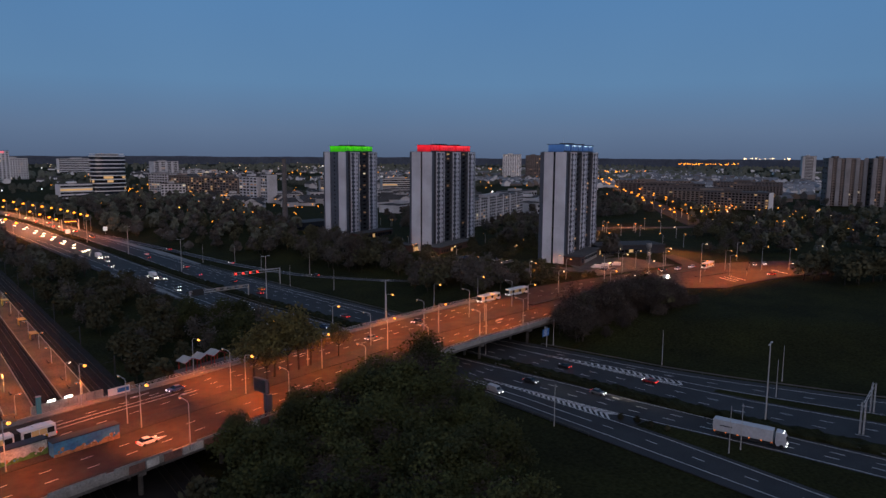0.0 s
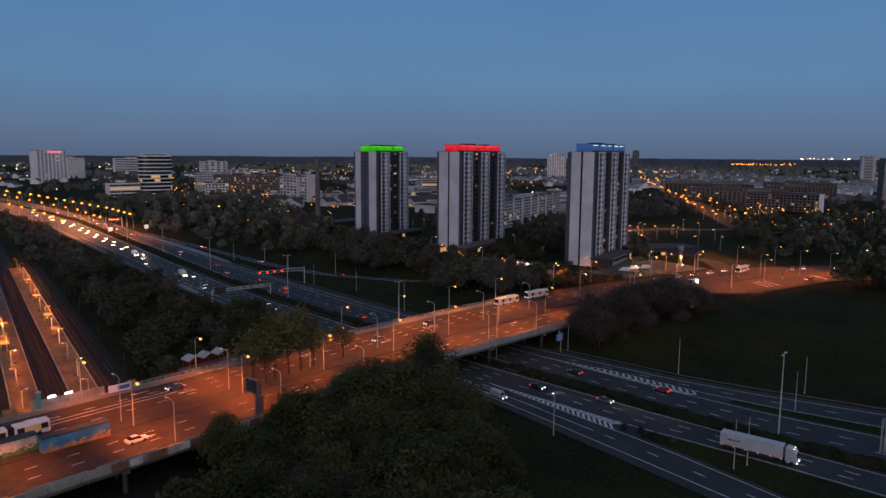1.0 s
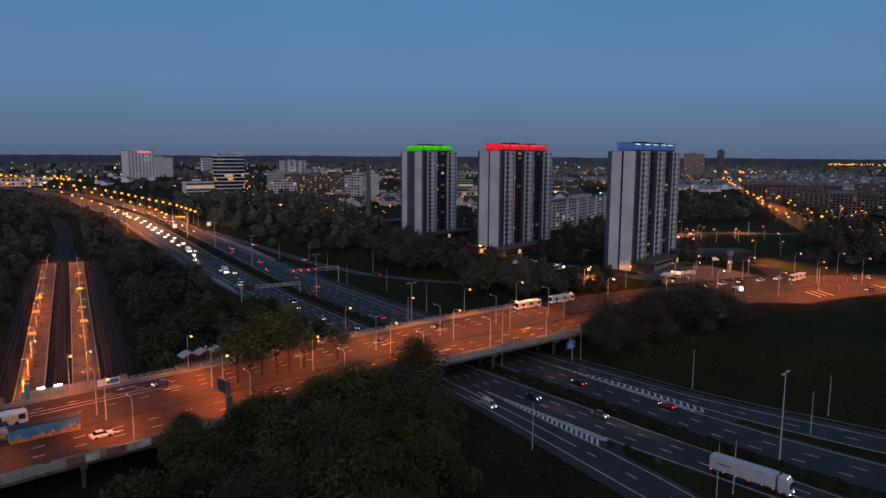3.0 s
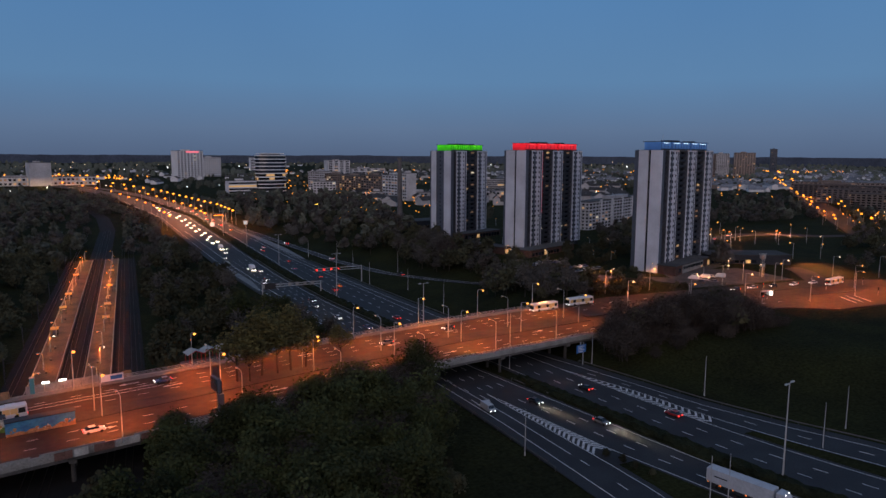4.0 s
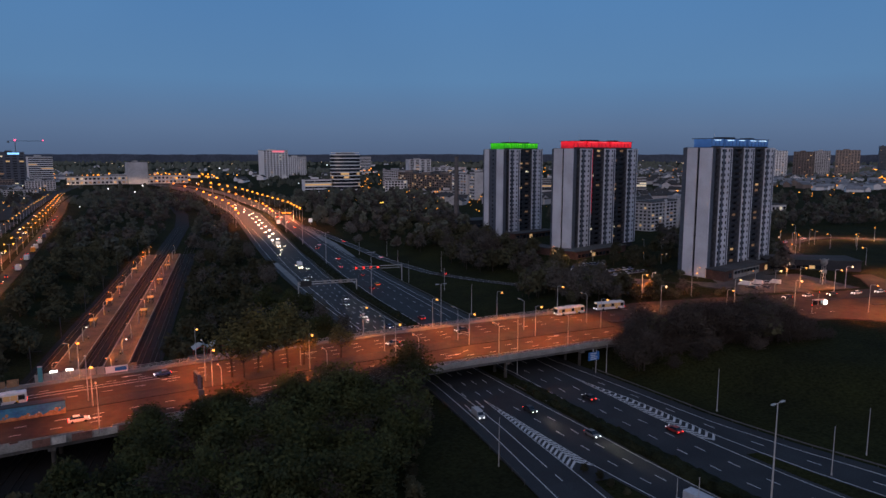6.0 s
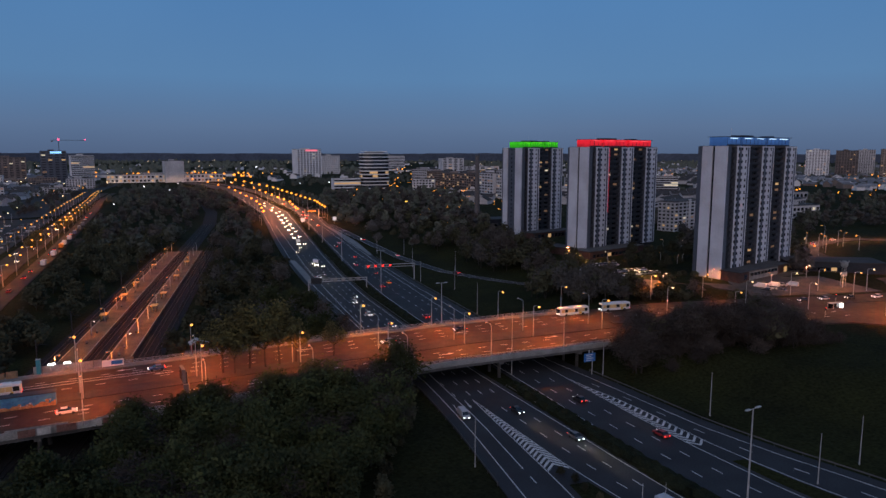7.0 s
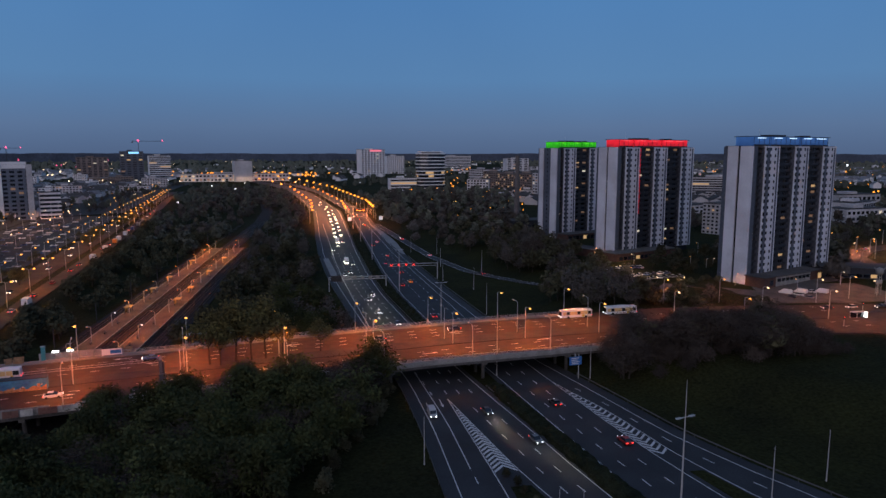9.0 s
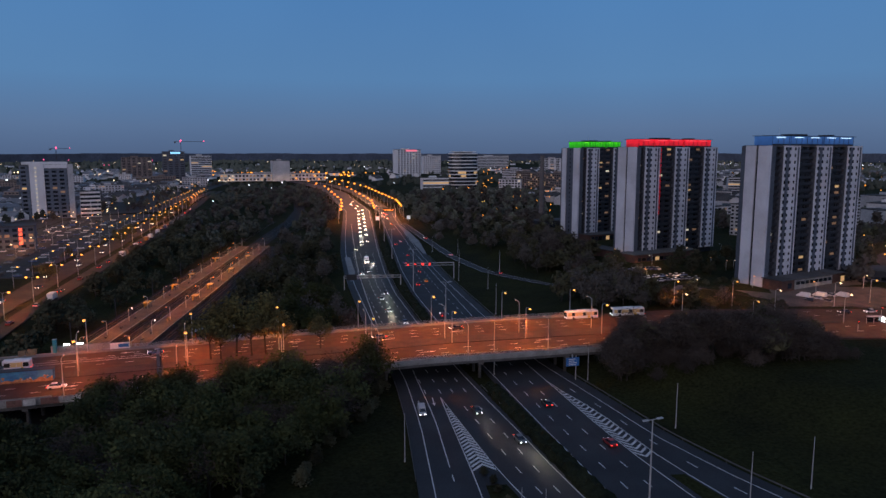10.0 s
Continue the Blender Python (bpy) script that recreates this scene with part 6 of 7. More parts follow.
# lattice gantry leg beside the entry lane
lg = thing("sign_gantry", "dark steel lattice gantry leg beside the entry lane", "gantry")
for x, y in ((181.4, 53.4), (199.6, 56.8)):
    for dx, dy in ((-0.4, -0.4), (0.4, -0.4), (0.4, 0.4), (-0.4, 0.4)):
        part("chord", Mesh().tube((x + dx, y + dy, ROAD_Z - 0.3), (x + dx, y + dy, -2.0), 0.08, 0.08, 6), STEEL, lg)
    for k in range(9):
        s = 1 if k % 2 else -1
        part("brace", Mesh().tube((x - 0.4 * s, y - 0.4, ROAD_Z + 0.85 * k), (x + 0.4 * s, y - 0.4, ROAD_Z + 0.85 * (k + 1)), 0.04, 0.04, 5), STEEL, lg)
for dz in (0, 1.1):
    part("chord", Mesh().tube((181.4, 53.4, -3.2 + dz), (199.6, 56.8, -3.2 + dz), 0.09, 0.09, 6), STEEL, lg)
ms_ = thing("marker_sign", "small white marker sign on the grass between the roads", "sign", pose(163, 35.5, ROAD_Z - 0.3, 0, 0, 50))
part("panel", Mesh().box(-0.5, -0.05, 1.0, 0.5, 0.05, 2.0), SIGN_WHITE, ms_)
part("post", Mesh().box(-0.05, 0.05, 0, 0.05, 0.15, 1.6), STEEL, ms_)

# grass wedges between main lanes and slip lanes
strip("grass_wedge", offset(exit_right, 1.6), offset(main_left, -1.0), 20, 92, ROAD_Z + 0.08, GRASS, None, thick=0.15)
strip("grass_wedge", offset(main_right, 1.4), offset(entry_left, -0.8), 20, 92, ROAD_Z + 0.08, GRASS, None, thick=0.15)
for o in ("grass_wedge", "grass_wedge.001"):
    tagged(bpy.data.objects[o], "dark grass wedge between motorway and slip lane", "grass", kind="structure")
for x, y, s in ((145.2, 97, 0.42), (146.2, 93, 0.45), (146.6, 89, 0.4), (147.5, 85, 0.35)):
    plant(BUSH[0], x, y, s, ROAD_Z)

# ---- on the bridge: painted shelters, banner, hoarding, billboard, kiosks ----
MURAL_BLUE = mat("mural_sky_blue", (0.05, 0.22, 0.36), 0.8, vary=0.4, scale=0.5, fine=2.0, second=(0.03, 0.12, 0.26))
MURAL_SAND = mat("mural_sand", (0.40, 0.22, 0.10), 0.8, vary=0.5, scale=0.8, fine=3.0)
MURAL_PALE = mat("mural_pale", (0.50, 0.50, 0.44), 0.8, vary=0.4, scale=0.7, fine=3.0)
MURAL_GREEN = mat("mural_green", (0.10, 0.22, 0.05), 0.8, vary=0.5, scale=0.8, fine=3.0)


def mural_block(label, x, y, turn, w, base, low, blobs, seed):
    rng = random.Random(seed)
    ob = thing("painted_stair_house", label, "stair house", pose(x, y, DECK_Z + 0.1, 0, 0, turn))
    soft_edges(part("wall", Mesh().box(0, 0, 0, w, 2.4, 3.0), base, ob), 0.04)
    part("roof", Mesh().box(-0.15, -0.15, 3.0, w + 0.15, 2.55, 3.18), DARK_STEEL, ob)
    hill = Mesh()
    n = 22
    hs = [0.5 + 0.5 * abs(math.sin(k * 0.7 + seed)) * (0.5 + 1.2 * k / n) for k in range(n + 1)]
    for k in range(n):
        a, b = w * k / n, w * (k + 1) / n
        hill.face((a, -0.012, 0.02), (b, -0.012, 0.02), (b, -0.012, hs[k + 1]), (a, -0.012, hs[k]))
    part("painted_ground", hill, low, ob)
    for k in range(blobs):
        c, r = (rng.uniform(0.6, w - 0.6), rng.uniform(0.5, 1.5)), rng.uniform(0.15, 0.42)
        part("painted_shape", Mesh().face(*[(c[0] + r * (1 + 0.3 * math.sin(3 * t)) * math.cos(t), -0.02 - 0.002 * k, c[1] + 1.3 * r * math.sin(t)) for t in np.linspace(0, 6.0, 9)]), (MURAL_PALE, MURAL_SAND, MURAL_BLUE)[k % 3], ob)
    return ob


mural_block("long low stair house with a blue seaside mural", 27.6, 146.4, 10.0, 13.0, MURAL_BLUE, MURAL_SAND, 14, 2)
mural_block("long low stair house with a pale green landscape mural", 13.5, 147.4, 10.5, 14.0, MURAL_PALE, MURAL_GREEN, 11, 5)
ob = thing("station_wall", "pale panelled wall above the railway platforms", "wall", pose(29.0, 175.2, DECK_Z, 0, 0, 9))
for k in range(8):
    part("panel", Mesh().box(2.05 * k, 0, 0, 2.05 * k + 1.95, 0.12, 2.0), CONCRETE, ob)
for a in (3.5, 7.2):
    part("display", Mesh().box(a, -0.5, 2.2, a + 1.7, -0.3, 2.6), LAMP_COLD, ob)
BOARD = mat("raw_plywood_board", (0.30, 0.17, 0.09), 0.9, vary=0.3, scale=1.0, fine=5.0)
for x, y, w, a, b in ((24.6, 172.6, 2.6, 12, 38), (22.4, 172.2, 2.0, 30, 52), (52.0, 178.6, 2.2, 8, 40)):
    hb = thing("leaning_board", "raw plywood board leaning on a trestle beside the road", "board", pose(x, y, DECK_Z + 0.16, 0, 0, a))
    part("sheet", Mesh().box(-w / 2, -0.04, 0, w / 2, 0.04, 2.0), BOARD, hb, at=pose(0, 0, 0, -b))
    part("trestle", Mesh().tube((-w * 0.4, 0.1, 0), (-w * 0.4, 0.65, 1.1), 0.05, 0.05, 6).tube((w * 0.4, 0.1, 0), (w * 0.4, 0.65, 1.1), 0.05, 0.05, 6), DARK_STEEL, hb)
tot = thing("ticket_column", "turquoise information column beside the station wall", "column", pose(30.5, 174.4, DECK_Z))
part("shaft", Mesh().box(-0.5, -0.3, 0, 0.5, 0.3, 4.2), mat("turquoise_panel", (0.06, 0.26, 0.30), 0.5, vary=0.15), tot)
part("cap", Mesh().box(-0.55, -0.35, 4.2, 0.55, 0.35, 4.4), STEEL, tot)
for x, w in ((45.6, 5.4), (7.0, 5.6)):
    bn = thing("banner", "white banner with blue lettering bars on the railing", "banner", pose(x, deck_far(x) - 1.0, DECK_Z, 0, 0, 9))
    part("cloth", Mesh().box(0, -0.03, 0.5, w, 0.03, 2.3), SIGN_WHITE, bn)
    part("lettering_bar", Mesh().box(w * 0.42, -0.05, 0.9, w * 0.95, -0.032, 1.95), SIGN_BLUE, bn)
    for px in (0.1, w - 0.1):
        part("post", Mesh().box(px - 0.05, 0.03, 0, px + 0.05, 0.13, 2.4), STEEL, bn)
# loose pale and red panels hung on the near parapet
RED_PANEL = mat("faded_red_panel", (0.20, 0.10, 0.08), 0.7, vary=0.35, scale=0.6, fine=3.0)
PALE_PANEL = mat("weathered_white_panel", (0.50, 0.48, 0.45), 0.7, vary=0.35, scale=0.6, fine=3.0)
for x, ln, pt in ((37.0, 3.2, RED_PANEL), (40.4, 2.6, PALE_PANEL), (44.0, 3.8, RED_PANEL), (48.0, 4.6, PALE_PANEL), (52.8, 4.0, RED_PANEL), (57.0, 2.6, PALE_PANEL), (59.8, 3.0, RED_PANEL), (63.2, 3.2, PALE_PANEL), (66.8, 2.4, RED_PANEL)):
    pp = thing("parapet_panel", "weathered %s panel hung on the bridge parapet" % ("red" if pt is RED_PANEL else "white"), "panel", pose(x, deck_near(x) - 0.9, DECK_Z - 0.9, 0, 0, 11.9), "parapet panels")
    part("sheet", Mesh().box(0, -0.05, 0.1, ln, 0.03, 1.7), pt, pp)
    for px in (0.3, ln - 0.3):
        part("bracket", Mesh().box(px - 0.05, 0.03, 0.2, px + 0.05, 0.5, 0.35), STEEL, pp)
bb = thing("billboard", "dark billboard on a heavy steel post beside the road", "billboard", pose(69.8, 140.3, DECK_Z - 2.5))
part("post", Mesh().box(-0.45, -0.45, 0, 0.45, 0.45, 10.6), DARK_STEEL, bb)
SCREEN = mat("dark_screen_face", (0.03, 0.045, 0.055), 0.25, vary=0.2)
BB_BODY = mat("slate_blue_casing", (0.07, 0.09, 0.11), 0.6, vary=0.2)
pn = part("panel", Mesh().box(-2.6, -0.35, 0, 1.6, 0.35, 3.2), BB_BODY, bb, at=pose(-0.6, 0.9, 8.0, 0, 0, -76))
part("screen", Mesh().box(-2.4, -0.4, 0.2, 1.4, -0.36, 3.0), SCREEN, pn)
part("side_panel", Mesh().box(-0.5, -1.2, 3.8, 0.7, 0.5, 7.8), BB_BODY, bb)
RED_TRIM = mat("red_painted_timber", (0.30, 0.03, 0.025), 0.6, vary=0.2)
PALE_ROOF = mat("pale_metal_roof", (0.42, 0.40, 0.38), 0.5, vary=0.2)
for i, (x, y) in enumerate(((69.6, 187.0), (74.0, 187.9), (78.4, 188.9))):
    kq = thing("stair_shelter", "small gabled shelter with pale roof and red trim by the bridge", "shelter", pose(x, y, DECK_Z - 0.2, 0, 0, 12), "gabled shelters")
    for sx in (-1.7, 1.7):
        for sy in (-1.8, 1.8):
            part("post", Mesh().box(sx - 0.08, sy - 0.08, 0, sx + 0.08, sy + 0.08, 2.5), RED_TRIM, kq)
    for s in (-1, 1):
        part("roof_slope", Mesh().prism([(-2.2, 0), (2.2, 0), (2.2, 0.12), (-2.2, 0.12)], 0, 2.5), PALE_ROOF, kq, at=pose(0, 0, 3.6, 0, 0, 0 if s > 0 else 180) @ pose(0, 0, 0, 0, 26, 0))
        part("gable_board", Mesh().tube((0, -2.25, 3.6), (s * 2.25, -2.25, 2.5), 0.13, 0.13, 4), RED_TRIM, kq)
part("stair_landing", Mesh().ribbon([(66, deck_far(66) + 0.7, 0), (85, deck_far(85) + 0.7, 0)], [(66, deck_far(66) + 8, 0), (85, deck_far(85) + 8, 0)], ROAD_Z - 0.4, DECK_Z - 0.2), CONCRETE_DARK, bridge)

# totem with a white figure-like top at the crossing
tm = thing("landmark_totem", "tall pale grey lattice landmark with a rounded winged top", "landmark", pose(333, 208.6, -1.6))
for dx, dy in ((-0.7, -0.7), (0.7, -0.7), (0.7, 0.7), (-0.7, 0.7)):
    part("leg", Mesh().tube((dx, dy, 0), (dx * 0.7, dy * 0.7, 8.0), 0.12, 0.10, 6), CONCRETE, tm)
for k in range(6):
    s = 1 if k % 2 else -1
    part("brace", Mesh().tube((-0.65 * s, -0.65, 1.3 * k), (0.65 * s, -0.65, 1.3 * k + 1.3), 0.07, 0.07, 5), CONCRETE, tm)
part("sign_board", Mesh().box(-2.2, -0.9, 4.6, 0.8, -0.7, 6.2), CONCRETE, tm)
part("top", Mesh().ball((0, 0, 9.6), 1.5, 12, 8, 1.1), CONCRETE, tm, smooth=True)
for s in (-1, 1):
    part("wing", Mesh().tube((s * 0.9, 0, 9.2), (s * 2.6, 0, 11.2), 0.35, 0.2, 7), CONCRETE, tm)
for x, y, a in ((283, 168, 0), (306, 186, 0), (334, 176, 30), (360, 176, 60), (342, 158, 60), (366, 168, 60)):
    tl = thing("traffic_light", "dark traffic light on a slim post at the crossing", "traffic light", pose(x, y, CZ, 0, 0, a), "traffic lights")
    part("post", Mesh().tube((0, 0, 0), (0, 0, 3.2), 0.07, 0.07, 6), STEEL, tl)
    hd = part("head", Mesh().box(-0.2, -0.2, 2.4, 0.2, 0.15, 3.5), DARK_STEEL, tl)
    part("red_lens", Mesh().ball((0, -0.2, 3.25), 0.14, 8, 5), LAMP_RED, hd)
st = thing("bus_shelter", "glass bus shelter with a lit panel beside the road", "shelter", pose(296, 176.5, CZ + 0.15))
part("roof", Mesh().box(-3, -0.8, 2.4, 3, 0.8, 2.52), STEEL, st)
part("back_pane", Mesh().box(-2.9, 0.65, 0.3, 2.9, 0.7, 2.3), GLASS_DARK, st)
for sx in (-2.8, 0, 2.8):
    part("post", Mesh().box(sx - 0.05, 0.6, 0, sx + 0.05, 0.7, 2.4), STEEL, st)
part("lit_panel", Mesh().box(2.9, -0.7, 0.4, 3.05, 0.6, 2.1), LAMP_COLD, st)


# ---- buildings of the town ----
WIN_SMALL = {}


def win(w, h, material):
    key = (round(w, 1), round(h, 1), material.name)
    if key not in WIN_SMALL:
        WIN_SMALL[key] = Mesh().box(-w / 2, -0.12, 0, w / 2, 0.08, h).data("window", material)
    return WIN_SMALL[key]


def block(name, label, x, y, turn, w, d, h, floors, bays, wall, lit=0.08, z=-4.0, bands=False, seed=0, end_bays=0, roof=ROOF_DARK, category="apartment block"):
    """A building with storeys, windows on its front and a roof with plant."""
    rng = random.Random(seed + int(abs(x)))
    ob = thing(name, label, category, pose(x, y, z, 0, 0, turn))
    part("wall", Mesh().box(0, 0, 0, w, d, h), wall, ob)
    part("roof", Mesh().box(-0.3, -0.3, h, w + 0.3, d + 0.3, h + 0.6), roof, ob)
    part("roof_plant", Mesh().box(w * 0.3, d * 0.25, h + 0.6, w * 0.55, d * 0.75, h + 3.0), wall, ob)
    fh = (h - 1.0) / floors
    far = math.hypot(x, y) > 640 and name not in ("exhibition_hall", "low_hall")
    dark = Mesh()
    for k in range(floors):
        z0 = 0.9 + k * fh
        if bands:
            a = 0.0
            while a < w - 0.5:
                b = min(w, a + rng.choice((w * 0.35, w * 0.5, w)))
                m = WIN_PALE if rng.random() < lit * 0.5 else WIN_WARM if rng.random() < lit else GLASS_DARK
                part("window_band", Mesh().box(a + 0.3, -0.15, z0, b - 0.1, 0.1, z0 + fh * 0.55), m, ob)
                a = b
        else:
            for i in range(bays):
                r = rng.random()
                if far and r > lit * 2:
                    c, ww_ = w * (i + 0.5) / bays, w / bays * 0.3
                    dark.box(c - ww_, -0.12, z0 + fh * 0.15, c + ww_, 0.08, z0 + fh * 0.65)
                    continue
                m = WIN_PALE if r < lit * 0.3 else WIN_WARM if r < lit else WIN_DIM if r < lit * 2 else GLASS_DARK
                part("window", win(w / bays * 0.6, fh * 0.5, m), None, ob, at=pose(w * (i + 0.5) / bays, 0, z0 + fh * 0.15))
        for i in range(0 if far and k % 2 else end_bays):
            m = WIN_WARM if rng.random() < lit else GLASS_DARK
            part("window", win(d / end_bays * 0.5, fh * 0.5, m), None, ob, at=pose(0, d * (i + 0.5) / end_bays, z0 + fh * 0.15, 0, 0, -90))
    if dark.f:
        tagged(part("glazing", dark, GLASS_DARK, ob), kind="stuff")
    return ob


OFFICE_WHITE = mat("white_office_cladding", (0.76, 0.75, 0.76), 0.7, vary=0.12, scale=0.05, fine=0.6)
ow = block("office_tower", "white office tower with a glowing pink sign on top", 213, 1640, 20, 62, 28, 66, 15, 8, OFFICE_WHITE, 0.03, category="office tower")
part("pink_sign", Mesh().box(22, -0.6, 62, 52, -0.2, 65.5), glowing("pink_sign_glow", (1.0, 0.20, 0.28), 0.9), ow)
block("office_block", "small pale office block behind the white tower", 300, 1900, 10, 50, 25, 50, 9, 9, OFFICE_WHITE, 0.03, category="office block")


def round_tower(label, x, y, turn, rx, ry, floors, fh, z):
    """An office tower with a bowed plan: white spandrel rings and dark glass rings, some panes lit."""
    rng = random.Random(4)
    ob = thing("office_tower", label, "office tower", pose(x, y, z, 0, 0, turn))
    n = 28
    plan = [(rx * math.copysign(abs(math.cos(a)) ** 0.65, math.cos(a)), ry * math.copysign(abs(math.sin(a)) ** 0.65, math.sin(a))) for a in np.linspace(0, 2 * math.pi, n, endpoint=False)]

    def ring(s, z0, z1, picks):
        ms = Mesh()
        for i in picks:
            (a, b), (c, d) = plan[i], plan[(i + 1) % n]
            ms.face((a * s, b * s, z0), (c * s, d * s, z0), (c * s, d * s, z1), (a * s, b * s, z1))
        return ms
    part("slab", Mesh().face(*[(a, b, floors * fh + 1.5) for a, b in plan]), ROOF_GREY, ob)
    for k in range(floors):
        part("spandrel", ring(1.0, k * fh, k * fh + fh * 0.26, range(n)), OFFICE_WHITE, ob)
        lit = [i for i in range(n) if k in (4, 5) and rng.random() < 0.4 or rng.random() < 0.02]
        part("glass_band", ring(0.975, k * fh + fh * 0.18, (k + 1) * fh + 0.1, range(n)), GLASS_DARK, ob)
        for i in lit:
            part("lit_pane", ring(0.982, k * fh + fh * 0.35, (k + 1) * fh, [i]), WIN_WARM, ob)
    part("parapet", ring(1.0, floors * fh, floors * fh + 1.5, range(n)), OFFICE_WHITE, ob)
    part("roof_canopy", Mesh().box(-rx * 0.8, -ry * 0.7, floors * fh + 3.0, rx * 0.8, ry * 0.7, floors * fh + 4.0), OFFICE_WHITE, ob)
    part("roof_plant", Mesh().box(-rx * 0.6, -ry * 0.4, floors * fh + 1.0, rx * 0.6, ry * 0.4, floors * fh + 3.0), ROOF_GREY, ob)


round_tower("bowed office tower with white bands and some lit floors", 276, 1000, 12, 22, 14, 11, 5.1, -3)
block("office_block", "low white office wing beside the bowed tower", 214, 985, 8, 40, 16, 22, 5, 1, OFFICE_WHITE, 0.06, bands=True, category="office block")
block("apartment_block", "white apartment block with small dark windows", 348, 1058, -60, 48, 14, 33, 9, 10, RENDER_PALE, 0.06, end_bays=3)
for i, (x, y, w, h, m) in enumerate(((360, 1010, 62, 30, RENDER_WARM), (366, 944, 60, 29, RENDER_WARM), (372, 880, 58, 31, RENDER_WARM), (379, 820, 40, 33, RENDER_PALE), (386, 776, 14, 36, RENDER_PALE))):
    block("apartment_block", "long brownish apartment row with some lit windows" if m is RENDER_WARM else "pale apartment block with lit windows", x, y, -84, w, 14, h, 9, max(3, int(w / 7)), m, 0.10, z=-3, seed=i, end_bays=3)
block("apartment_block", "white cubic apartment house behind trees", 312, 905, -20, 30, 16, 22, 6, 7, RENDER_PALE, 0.04, z=-3, end_bays=4)
for i, (x, y, w, h) in enumerate(((355, 830, 46, 11), (405, 815, 50, 10), (462, 790, 52, 12), (300, 760, 40, 9), (520, 770, 50, 12))):
    block("low_hall", "low pale commercial hall with warm lights along the front", x, y, -25, w, 22, h, 2, 9, RENDER_PALE, 0.12, z=-3, seed=20 + i, category="hall")
for i, (x, y, w, h) in enumerate(((520, 860, 70, 24), (600, 820, 64, 26))):
    block("apartment_block", "grey apartment row in the distance", x, y, -20, w, 14, h, 8, 1, RENDER_PALE, 0.10, bands=True, z=-3, seed=30 + i)
block("hospital_block", "pale stepped hospital building far off", 660, 1960, 5, 70, 30, 42, 8, 4, RENDER_PALE, 0.05, category="hospital")
block("hospital_block", "low pale hospital wing far off", 735, 1960, 5, 110, 30, 18, 4, 5, RENDER_PALE, 0.05, category="hospital")
block("apartment_block", "long white apartment block on the horizon", 545, 2500, 5, 130, 25, 46, 8, 1, OFFICE_WHITE, 0.0, bands=True)
# slab block between the towers
sb = block("apartment_block", "long eight-storey slab block with rows of balconies", 380, 400, 26.5, 150, 13, 21.5, 8, 26, RENDER_PALE, 0.05, z=-1.0, seed=3, end_bays=4)
for k in range(6):
    part("stair_shaft", Mesh().box(20 + 21 * k, -0.5, 0, 23 + 21 * k, 0.5, 23), RENDER_PALE, sb)
# housing estate in the east
RENDER_BROWN = mat("dull_brown_render", (0.17, 0.135, 0.125), 0.9, vary=0.3, scale=0.08, fine=0.8, second=(0.12, 0.10, 0.095), random_tint=0.25)
eb = block("apartment_block", "long brownish apartment row with a white gable end", 770, 413, -85, 74, 13, 19, 6, 18, RENDER_BROWN, 0.05, z=-2, seed=4, end_bays=0)
part("gable_wall", Mesh().box(74.02, -0.2, 0, 74.6, 13.2, 19.8), OFFICE_WHITE, eb, "plain white gable wall")
for i, (x, y, w, t) in enumerate(((800, 470, 105, -70), (870, 560, 120, -66), (960, 660, 130, -62), (1060, 740, 130, -58), (1010, 520, 90, -62), (1150, 600, 110, -60))):
    block("apartment_block", "long low apartment row in the housing estate", x, y, t, w, 13, 17, 6, 20, RENDER_BROWN if i % 3 else RENDER_WARM, 0.04, z=-2, seed=40 + i)
BAY_GREY = mat("grey_bay_panels", (0.27, 0.265, 0.28), 0.9, vary=0.25, scale=0.1, fine=0.8)
for i, (x, y, t, w) in enumerate(((920, 333, -55, 24), (934, 317, -55, 24), (942, 291, -55, 26), (954, 273, -55, 26), (966, 249, -55, 30))):
    tb = block("tower_block", "eighteen-storey tower block with pale bays and brown recesses", x, y, t, w, 22, 58 - 2.2 * (i % 2), 18, 7, RENDER_BROWN, 0.012, z=-2, seed=50 + i, end_bays=2)
    for f0 in (0.02, 0.42, 0.80):
        part("pale_bay", Mesh().box(w * f0, -1.2, 0, w * f0 + 4.4, 0.2, 59), BAY_GREY, tb)
block("tower_block", "grey tower block far off on the horizon", 2000, 790, -60, 34, 30, 66, 16, 1, RENDER_PALE, 0.02)
FAR_TOWERS = ((1531, 1326, 38, 66, RENDER_PALE, "pale tower block far beyond the lawn"), (1563, 1288, 52, 68, RENDER_WARM, "broad brownish tower block beside a pale one"), (2010, 1530, 20, 82, PANEL_SLATE, "slender dark tower on the horizon"),
              (1385, 1334, 50, 66, OFFICE_WHITE, "white tower block on the northern horizon"), (1430, 1290, 46, 64, RENDER_BROWN, "dark brown tower block beside a white one"))
for i, (x, y, w, h, m, lab) in enumerate(FAR_TOWERS):
    block("tower_block", lab, x, y, -45, w, 20, h, 18, 8, m, 0.02, z=-4, seed=60 + i)
for i, (x, y, w, h, t) in enumerate(((455, 480, 60, 9, 20), (540, 470, 46, 11, 10), (590, 520, 52, 12, 30), (520, 560, 50, 9, 15), (430, 560, 60, 8, 20), (640, 600, 60, 14, 10))):
    block("low_hall", "low pale hall beyond the tower blocks", x, y, t, w, 24, h, 2, 9, RENDER_PALE, 0.02, z=-2, seed=70 + i, category="hall")
